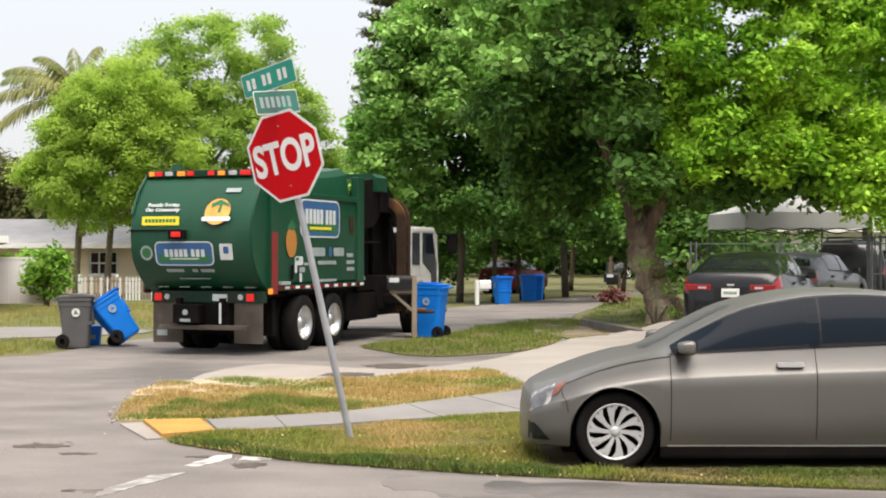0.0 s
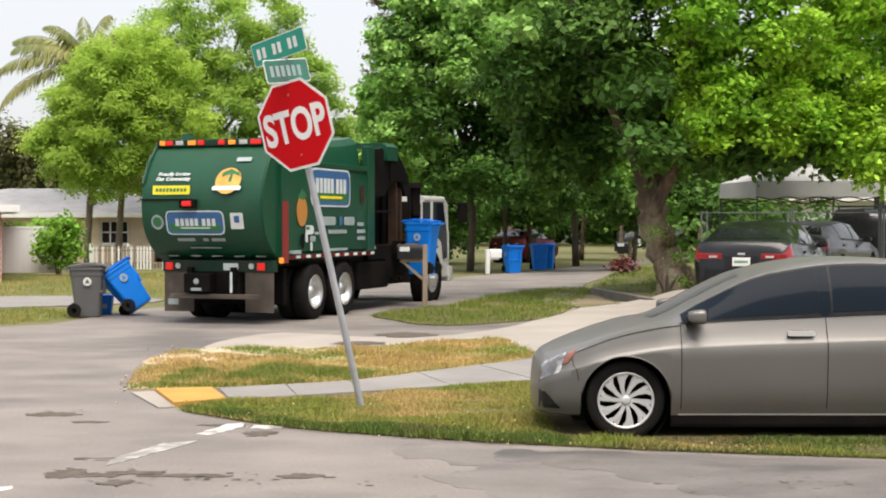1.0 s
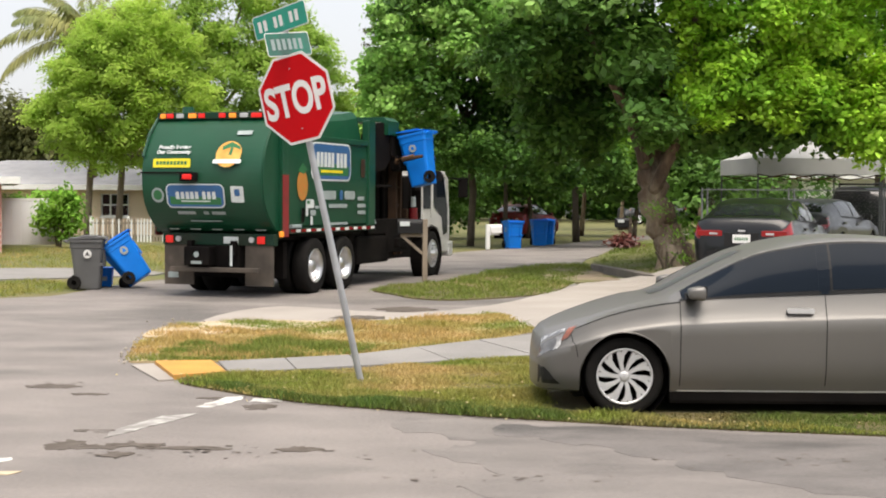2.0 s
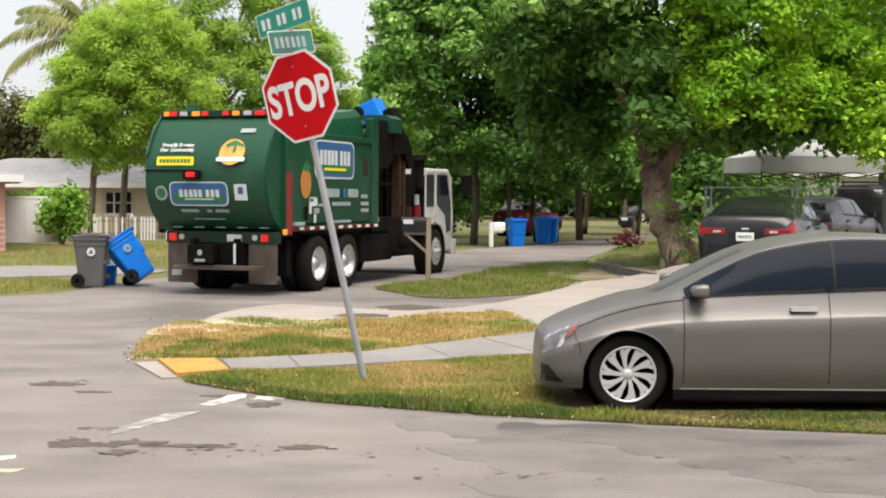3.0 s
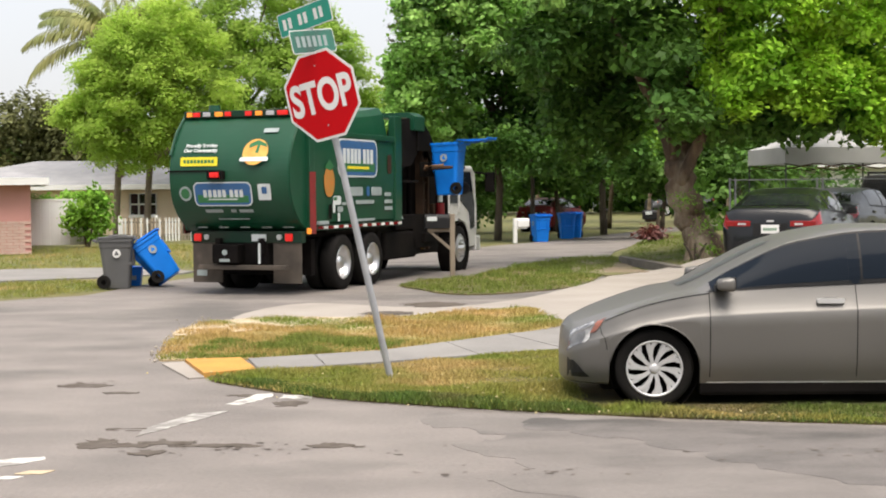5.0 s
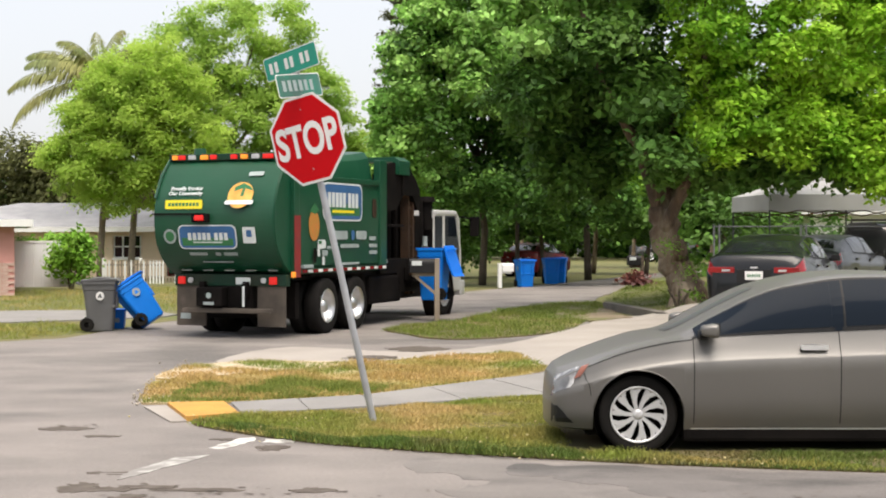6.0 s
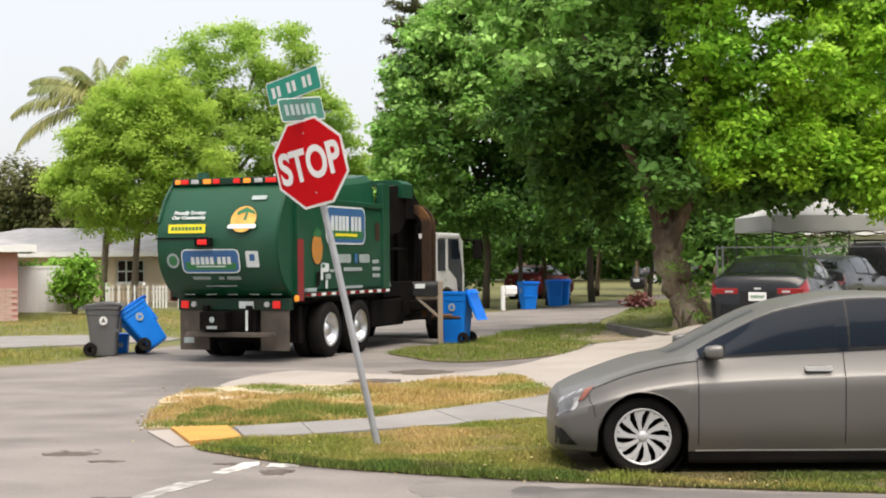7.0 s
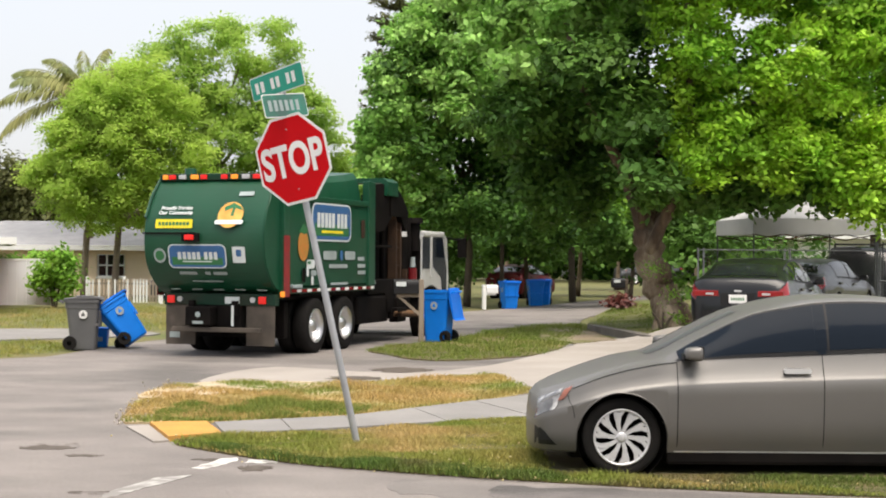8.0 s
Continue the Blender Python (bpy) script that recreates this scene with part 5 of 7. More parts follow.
    part("hopper_tower", box(4.2, 4.78, -0.55, 1.05, 1.3, 2.95, 0.03), BLACK, t)
    part("hopper_back", box(2.7, 2.8, -1.1, 1.1, 1.2, 2.7, 0.01), BLACK, t)
    part("hopper_hood", prism([(-1.2, 3.02), (-1.2, 3.3), (-1.08, 3.38), (1.08, 3.38), (1.2, 3.3), (1.2, 3.02), (1.08, 3.02), (1.05, 3.28), (-1.05, 3.28), (-1.1, 3.02)], "x", 3.55, 4.15), GREEN, t)
    for s in (-1, 1):
        ya, yb = sorted((s * 1.02, s * 1.14))
        part("hood_wing", prism([(4.1, 3.02), (4.15, 3.3), (4.45, 3.05), (4.9, 2.7), (4.9, 2.3), (4.75, 2.3)], "y", ya, yb), BLACK, t)
        part("hopper_rim", box(2.7, 3.6, min(s * 0.95, s * 1.04), max(s * 0.95, s * 1.04), 2.85, 3.0, 0.02), BLACK, t)
    part("hopper_side", prism([(2.76, 2.2), (2.76, 3.2), (3.5, 3.26), (4.15, 3.2), (4.28, 3.0), (4.2, 2.75), (3.95, 2.55), (3.6, 2.3)], "y", -1.12, -1.06, 0.01), BLACK, t)
    part("hood_side", prism([(3.85, 2.6), (3.85, 3.18), (4.15, 3.24), (4.55, 3.0), (4.85, 2.74), (4.85, 2.6)], "y", -1.16, -1.12, 0.005), BLACK, t)
    part("hopper_curtain", box(4.2, 4.85, -0.86, -0.8, 1.3, 2.9, 0.01), BLACK, t)
    part("side_ledge", box(2.76, 4.0, -1.12, -0.7, 1.95, 2.0, 0.01), BLACK, t)
    part("hydraulic_pipe", tube([(3.0, -0.85, 1.3), (3.0, -0.85, 1.9), (3.3, -0.85, 2.1), (3.6, -0.85, 2.5)], 0.03, 8), BLACK, t)
    part("white_canister", rod((3.05, -1.0, 1.22), (3.05, -1.0, 1.55), 0.14, 0.06, 14), LOGO_GREY, t)
    part("arm_base", box(3.7, 4.9, -1.1, 0.6, 0.6, 1.05, 0.02), BLACK, t)
    # cab
    cx0, cx1 = 5.5, 7.3
    cab_side = [(cx0, 1.0), (cx0, 2.22), (cx0 + 0.08, 2.28), (cx1 - 0.3, 2.28), (cx1 - 0.08, 2.2), (cx1, 1.35), (cx1, 0.5), (6.75, 0.5), (6.68, 0.8), (6.5, 1.03), (6.1, 1.12), (5.75, 1.05)]
    part("cab", prism(cab_side, "y", -1.13, 1.13, 0.03), CAB, t)
    part("rear_panel", box(5.44, 5.498, -1.1, 1.1, 1.0, 2.16, 0.01), BLACK, t)
    part("cab_roof", box(cx0 + 0.05, cx1 - 0.35, -1.16, 1.16, 2.2, 2.34, 0.05), CAB, t)
    for s in (-1, 1):
        a, b = sorted((s * 1.131, s * 1.142))
        part("rear_glass", prism([(5.53, 1.5), (5.53, 2.2), (5.99, 2.2), (5.99, 1.5)], "y", a, b), TINT, t)
        part("door_glass", prism([(6.2, 1.55), (6.16, 2.24), (6.85, 2.22), (7.1, 1.5), (7.12, 0.95), (6.85, 0.9), (6.75, 1.3)], "y", a, b), TINT, t)
        part("pillar", box(6.0, 6.12, min(s * 1.13, s * 1.16), max(s * 1.13, s * 1.16), 1.3, 2.3, 0.015), CAB, t)
        part("front_pillar", prism([(6.9, 2.26), (6.98, 2.26), (7.2, 1.4), (7.2, 0.9), (7.12, 0.9), (7.12, 1.4)], "y", min(s * 1.13, s * 1.16), max(s * 1.13, s * 1.16)), CAB, t)
        part("mirror_arm", rod((7.15, s * 1.13, 2.2), (7.45, s * 1.4, 2.15), 0.02), BLACK, t)
        part("mirror", box(7.4, 7.48, min(s * 1.3, s * 1.52), max(s * 1.3, s * 1.52), 1.75, 2.2, 0.02), BLACK, t)
        part("fender", lathe([(0.6, s * 0.82), (0.6, s * 1.14), (0.56, s * 1.14), (0.56, s * 0.82)], seg=40), BLACK, t).location = (6.45, 0, 0.5)
    part("windscreen", prism([(-1.0, 1.25), (1.0, 1.25), (0.98, 2.2), (-0.98, 2.2)], "x", 7.28, 7.33), TINT, t)
    part("front_bumper", box(7.2, 7.5, -1.15, 1.15, 0.4, 0.75, 0.04), CAB, t)
    part("exhaust_pipe", rod((5.32, -1.0, 1.0), (5.32, -1.0, 2.55), 0.04, None, 14), BLACK, t)
    part("air_intake", rod((5.62, -1.02, 1.9), (5.62, -1.02, 2.5), 0.1, 0.13, 16), BLACK, t)
    part("intake_cap", rod((5.62, -1.02, 2.5), (5.62, -1.02, 2.62), 0.19, 0.17, 18), BLACK, t)
    part("engine_box", box(4.92, 5.5, -1.0, 1.0, 1.0, 2.2, 0.04), BLACK, t)
    part("fire_extinguisher", rod((5.3, -1.1, 1.2), (5.3, -1.1, 1.52), 0.1, 0.09, 16), CAR_RED, t, "red canister behind the cab")
    part("bottle", rod((5.3, -1.1, 1.54), (5.3, -1.1, 1.76), 0.06, 0.05, 12), LOGO_GREY, t)
    part("orange_valve", box(4.9, 5.0, -1.1, -1.0, 1.2, 1.5, 0.01), RUST, t)
    for ob in t.children:
        if ob.name.split(".")[0] in ("cab", "rear_panel", "cab_roof", "rear_glass", "door_glass", "pillar", "front_pillar", "mirror_arm", "mirror", "windscreen", "front_bumper"):
            ob.location.x += 0.3
    # sliding mast with a curved top, and the carriage that rides it
    mast = part("mast", box(-0.3, 0.3, -0.2, 0.55, 0.7, 0.9, 0.02), BLACK, t, "sliding lift mast with rusty curved rail")
    pts = [(0, 0, 0.55), (0, 0, 2.45)] + [(0, 0.38 - 0.38 * math.cos(radians(a)), 2.45 + 0.38 * math.sin(radians(a))) for a in range(12, 151, 12)]
    for x in (-0.13, 0.13):
        bm = bmesh.new()
        ring_ = []
        for i, p in enumerate(pts):
            q0, q1 = Vector(pts[max(i - 1, 0)]), Vector(pts[min(i + 1, len(pts) - 1)])
            d = (q1 - q0).normalized()
            nrm = Vector((0, -d.z, d.y)) if d.z or d.y else Vector((0, -1, 0))
            c = Vector(p) + Vector((x, 0, 0))
            ring_.append([bm.verts.new(c + Vector((sx * 0.045, 0, 0)) + nrm * sn * 0.09) for sx, sn in ((-1, -1), (1, -1), (1, 1), (-1, 1))])
        for r0, r1 in zip(ring_, ring_[1:]):
            for i in range(4):
                bm.faces.new((r0[i], r0[(i + 1) % 4], r1[(i + 1) % 4], r1[i]))
        bm.faces.new(ring_[0])
        bm.faces.new(ring_[-1])
        bmesh.ops.recalc_face_normals(bm, faces=bm.faces)
        part("mast_rail", bm, RUST, mast)
    part("mast_web", box(-0.1, 0.1, 0.02, 0.07, 0.6, 2.4), BLACK, mast)
    part("mast_cylinder", rod((0, 0.12, 0.8), (0, 0.3, 2.5), 0.045, None, 12), BLACK, mast)
    for k in range(5):
        part("mast_bracket", box(-0.16, 0.16, -0.06, 0.06, 0.8 + 0.38 * k, 0.84 + 0.38 * k), RUST, mast)
    car_ = part("carriage", box(-0.25, 0.25, 0.36, 0.56, -0.16, 0.14, 0.02), BLACK, t, "grabber carriage with two curved fingers")
    for s in (-1, 1):
        arc = [(s * 0.1, 0.42, 0), (s * 0.33, 0.38, 0), (s * 0.4, 0.2, 0), (s * 0.41, -0.05, 0), (s * 0.36, -0.22, 0)]
        part("finger", tube(arc, [0.05, 0.05, 0.045, 0.04, 0.03], 8), RUST, car_)
        part("finger_pad", tube(arc[1:4], 0.03, 6), YELLOW_GRIP, car_).location = (0, 0, 0.045)
    return t, P["wheels"], mast, car_


truck, truck_wheels, mast, carriage = build_truck()


# ---- bins ----
def build_bin(m, paint, lid_paint, label, group="", h=1.06, w=0.56, d=0.6):
    """A wheeled bin; its back, with hinge and wheels, faces -y. The lid turns about its hinge."""
    b = thing("wheeled_bin", m, label, "bin", group)
    wb, db = w * 0.78, d * 0.72
    rows = [(0.0, wb, db, 0.0), (0.03, wb + 0.02, db + 0.01, 0.0), (h * 0.55, wb + 0.62 * (w - wb) * 0.9, d * 0.86, -0.01), (h * 0.82, w * 0.965, d * 0.95, -0.015), (h * 0.83, w * 1.0, d * 0.985, -0.015), (h - 0.05, w * 1.02, d * 1.0, -0.02),
            (h - 0.05, w * 1.08, d * 1.06, -0.02), (h, w * 1.08, d * 1.06, -0.02), (h, w * 0.98, d * 0.96, -0.02), (h - 0.2, w * 0.9, d * 0.88, -0.02), (0.06, wb * 0.93, db * 0.93, 0)]
    bm = bmesh.new()
    rings = []
    for z, ww, dd, off in rows:
        rings.append([bm.verts.new((x, y + off, z)) for x, y in rounded(ww, dd, 0.06, 3)])
    n = len(rings[0])
    for r0, r1 in zip(rings, rings[1:]):
        for i in range(n):
            bm.faces.new((r0[i], r0[(i + 1) % n], r1[(i + 1) % n], r1[i]))
    bm.faces.new(rings[0][::-1])
    bm.faces.new(rings[-1])
    bmesh.ops.recalc_face_normals(bm, faces=bm.faces)
    part("body", bm, paint, b)
    yb = -d * 0.5 - 0.02
    part("handle", tube([(-w * 0.4, yb - 0.02, h - 0.06), (-w * 0.4, yb - 0.1, h - 0.03), (w * 0.4, yb - 0.1, h - 0.03), (w * 0.4, yb - 0.02, h - 0.06)], 0.018, 8), paint, b)
    part("axle", rod((-w * 0.46, -db * 0.5 - 0.02, 0.13), (w * 0.46, -db * 0.5 - 0.02, 0.13), 0.012), BLACK, b)
    for s in (-1, 1):
        wh = part("wheel", lathe([(0.05, -0.03), (0.12, -0.03), (0.13, 0.0), (0.12, 0.03), (0.05, 0.03), (0.001, 0.02)], seg=20), TYRE, b)
        wh.matrix_basis = pose(s * w * 0.44, -db * 0.5 - 0.02, 0.13, 0, 0, 90 * s)
    for s in (-1, 1):
        part("rib", box(s * w * 0.25 - 0.015, s * w * 0.25 + 0.015, d * 0.44, d * 0.5, h * 0.45, h * 0.8, 0.008), paint, b)
    part("grip_band", box(-w * 0.46, w * 0.46, d * 0.36, d * 0.44, h * 0.47, h * 0.53, 0.012), paint, b)
    for s, rot in ((-1, -90), (1, 90)):
        dm = pose(s * (w * 0.5 - 0.012), 0.0, h * 0.71, 90, 0, rot) @ pose(0, 0, 0.004)
        k = decal("recycle_mark", [(0.075 * math.cos(a * math.tau / 20), 0.08 * math.sin(a * math.tau / 20)) for a in range(20)], dm, SIGN_WHITE if paint is GREY_BIN else LOGO_GREY, b, 0.012, "round pale mark")
        decal("mark_field", [(0.045, -0.03), (0.0, 0.055), (-0.045, -0.03)], dm @ pose(0, 0, 0.012), paint, k, 0.003)
    lid_m = prism([(-0.02, -0.005), (d * 0.5, 0.035), (d * 1.03, 0.02), (d * 1.1, -0.02), (d * 1.1, -0.035), (d * 1.02, -0.004), (0.0, -0.02)], "x", -w * 0.55, w * 0.55)
    lid = part("lid", lid_m, lid_paint, b)
    lid.matrix_basis = pose(0, yb, h + 0.025)
    part("lid_rib", box(-w * 0.3, w * 0.3, d * 0.3, d * 0.8, 0.03, 0.045, 0.006), lid_paint, lid)
    return b, lid


CENTRE = 0.56


def bin_pose(lat, z, tilt):
    """World pose of the lifted bin: distance out from the truck's middle line, height of its centre, tilt towards the hopper."""
    return TRUCK @ pose(HOP_X + 0.3 * rise(100, 180, tilt), -lat, z, -tilt) @ pose(0, 0, -CENTRE)


road_bin, road_lid = build_bin(bin_pose(2.1, CENTRE, 0), BLUE, BLUE_IN, "blue recycling bin held by the truck's grabber, lid swinging open", "blue recycling bins", h=1.08)
grey_bin, _ = build_bin(pose(-6.82, 27.0, 0, 0, 0, -80), GREY_BIN, GREY_BIN, "dark grey wheeled bin standing at the road edge", "bins by the far kerb", h=0.93, w=0.6, d=0.62)
tipped, _ = build_bin(pose(-6.12, 27.35, 0.03, 0, 26, 0) @ pose(0.05, 0, 0, 0, 0, 160), BLUE, BLUE_IN, "blue recycling bin leaning against the grey bin", "bins by the far kerb", h=0.86, w=0.54, d=0.58)
tipped.matrix_basis = pose(-5.93, 27.42, 0.16, 0, -36, 0) @ pose(0, 0, 0, 0, 0, -66)
for x, y, a, mt in ((2.05, 50.2, 200, BLUE), (3.15, 53.4, 190, BLUE), (3.5, 54.3, 170, BLUE)):
    build_bin(pose(x, y, 0, 0, 0, a), mt, BLUE_IN, "blue recycling bin standing at the far roadside", "bins along the street", h=0.9)


def build_crate():
    k = thing("recycling_crate", pose(-6.74, 27.75, 0, 0, 0, 8), "small blue plastic crate behind the bins", "crate")
    bm = box(-0.2, 0.2, -0.2, 0.2, 0.0, 0.36, 0.02)
    for v in bm.verts:
        v.co.x *= 0.85 + 0.45 * v.co.z
        v.co.y *= 0.85 + 0.45 * v.co.z
    part("body", bm, BLUE, k)
    part("rim", box(-0.23, 0.23, -0.23, 0.23, 0.34, 0.37, 0.008), BLUE_IN, k)
    part("label_bar", box(-0.12, 0.1, -0.215, -0.19, 0.12, 0.2), LOGO_GREY, k)


build_crate()


# ---- mailboxes ----
def build_mailbox(m, post_mat, box_mat, label, h=1.28, reach=0.5, brace=True, slim=0.05):
    """A post with an arm, a box with a rounded top on it, a brace below."""
    b = thing("mailbox", m, label, "mailbox")
    part("post", box(-slim, slim, -slim, slim, 0, h, 0.008), post_mat, b)
    part("arm", box(-reach, slim, -0.04, 0.04, h - 0.36, h - 0.29, 0.006), post_mat, b)
    if brace:
        part("brace", prism([(-0.03, h - 0.75), (-0.03, h - 0.67), (-reach * 0.8, h - 0.36), (-reach * 0.95, h - 0.36)], "y", -0.03, 0.03), post_mat, b)
    out = [(-0.1, h - 0.29), (0.1, h - 0.29), (0.1, h - 0.1)] + [(0.1 * math.cos(radians(a)), h - 0.1 + 0.1 * math.sin(radians(a))) for a in range(20, 180, 20)] + [(-0.1, h - 0.1)]
    part("box", prism(out, "x", -reach - 0.06, -slim - 0.01, 0.006), box_mat, b)
    part("label_plate", box(-reach - 0.02, -reach + 0.18, -0.112, -0.102, h - 0.14, h - 0.05, 0.003), LOGO_WHITE, b)
    return b


build_mailbox(pose(-0.58, 29.2, 0.05, 0, 0, 8), WOOD, PLASTIC, "black mailbox on a weathered wooden post in the grass", 1.26)
build_mailbox(pose(1.15, 49.0, 0, 0, 0, 200), WHITE, WHITE, "white mailbox on a white post at the roadside", 0.84, 0.42, False, 0.06)
build_mailbox(pose(5.35, 44.0, 0.16, 0, 0, 10), BARK_DARK, PLASTIC, "black mailbox on a brown post above a red shrub", 1.0, 0.4, False, 0.05)


# ---- plants ----
def leaves(name, blobs, material, parent, per_m3, size, seed, cluster=26, spread=0.26, droop=0.0, label="", ruffle=0.32):
    """Foliage: leaf clusters near the surface of uneven blobs (x, y, z, rx, ry, rz), every leaf a small pointed quad."""
    rng = np.random.default_rng(seed)
    cs, ns = [], []
    for x, y, z, rx, ry, rz in blobs:
        k = max(6, int(per_m3 * (rx * ry * rz) ** (2 / 3) * 4))
        d = rng.normal(size=(k, 3))
        d /= np.linalg.norm(d, axis=1)[:, None]
        r = rng.uniform(0.45, 1.0, k) ** 0.5 * (0.82 + 0.3 * np.array([noise.noise(Vector(q * 2.3) + Vector((x, y, z))) for q in d]))
        cs.append(np.array([x, y, z]) + d * r[:, None] * np.array([rx, ry, rz]))
        ns.append(d)
    c, nrm = np.concatenate(cs), np.concatenate(ns)
    m = len(c) * cluster
    ci = np.repeat(np.arange(len(c)), cluster)
    p = c[ci] + rng.normal(0, spread, (m, 3)) * np.array([1, 1, 0.6])
    p[:, 2] -= droop * rng.uniform(0, 1, m)
    lean = rng.normal(0, 0.42, (len(c), 3))
    up = nrm[ci] * 0.55 + np.array([0, 0, 0.75]) + lean[ci] + rng.normal(0, ruffle, (m, 3))
    up /= np.linalg.norm(up, axis=1)[:, None]
    a = np.cross(up, rng.normal(size=(m, 3)))
    a /= np.linalg.norm(a, axis=1)[:, None] + 1e-9
    b = np.cross(up, a)
    s = size * rng.uniform(0.6, 1.35, m)[:, None]
    v = np.stack([p - a * s, p - b * s * 0.58 + up * s * 0.1, p + a * s - up * s * 0.25, p + b * s * 0.58 + up * s * 0.1], 1).reshape(-1, 3)
    v[:, 2] = np.maximum(v[:, 2], 0.12)
    me = bpy.data.meshes.new(name)
    me.vertices.add(len(v))
    me.vertices.foreach_set("co", v.ravel())
    me.loops.add(m * 4)
    me.loops.foreach_set("vertex_index", np.arange(m * 4))
    me.polygons.add(m)
    me.polygons.foreach_set("loop_start", np.arange(m) * 4)
    me.polygons.foreach_set("loop_total", np.full(m, 4))
    me.update(calc_edges=True)
    me.materials.append(material)
    ob = new(name, me)
    ob.parent = parent
    if label:
        tagged(ob, label)
    return ob


def clumps(blobs, count, size, seed, flat=0.7):
    """Break each large blob into smaller sprays on its outside, so that the outline is lumpy and the inside stays in shade."""
    rng = random.Random(seed)
    out = []
    for x, y, z, rx, ry, rz in blobs:
        for k in range(count):
            h = 1 - 2 * (k + 0.5) / count
            a = k * 2.39996 + rng.uniform(-0.3, 0.3)
            q = math.sqrt(max(0, 1 - h * h))
            u = rng.uniform(0.62, 1.0)
            r = size * rng.uniform(0.7, 1.25) * (rx * ry * rz) ** (1 / 3)
            out.append((x + rx * u * q * math.cos(a), y + ry * u * q * math.sin(a), z + rz * u * h, r, r, r * flat))
    return out


def limb(points, r0, r1, seed=0, seg=10):
    """A tapered, slightly crooked limb through points."""
    rng = random.Random(seed)
    pts = [Vector(p) for p in points]
    fine, rad = [], []
    n = (len(pts) - 1) * 4
    for i in range(n + 1):
        u = i / 4
        k = min(int(u), len(pts) - 2)
        p = pts[k].lerp(pts[k + 1], u - k)
        j = 0.12 * (r0 + r1)
        if 0 < i < n:
            p = p + Vector((rng.uniform(-j, j), rng.uniform(-j, j), 0))
        fine.append(p)
        rad.append((r0 + (r1 - r0) * (i / n) ** 0.8) * rng.uniform(0.93, 1.07))
    return tube(fine, rad, seg)


def build_tree(at, label, trunk, limbs, crowns, bark, group=""):
    """trunk: (points, r0, r1); limbs: the same; crowns: leaf settings. All in world metres, moved to the tree's base."""
    t = thing("tree", pose(*at), label, "tree", group)
    o = Vector(at)
    part("trunk", limb([Vector(p) - o for p in trunk[0]], trunk[1], trunk[2], 3, 12), bark, t, smooth=True)
    for i, (pts, r0, r1) in enumerate(limbs):
        part("limb", limb([Vector(p) - o for p in pts], r0, r1, 10 + i, 8), bark, t, smooth=True)
    for blobs, mat_, dens, size, seed, kw in crowns:
        kw = dict(kw)
        if "split" in kw:
            blobs = clumps(blobs, *kw.pop("split"), seed)
        leaves("crown", [(x - o.x, y - o.y, z - o.z, a, b, c) for x, y, z, a, b, c in blobs], mat_, t, dens, size, seed, **kw)
    return t


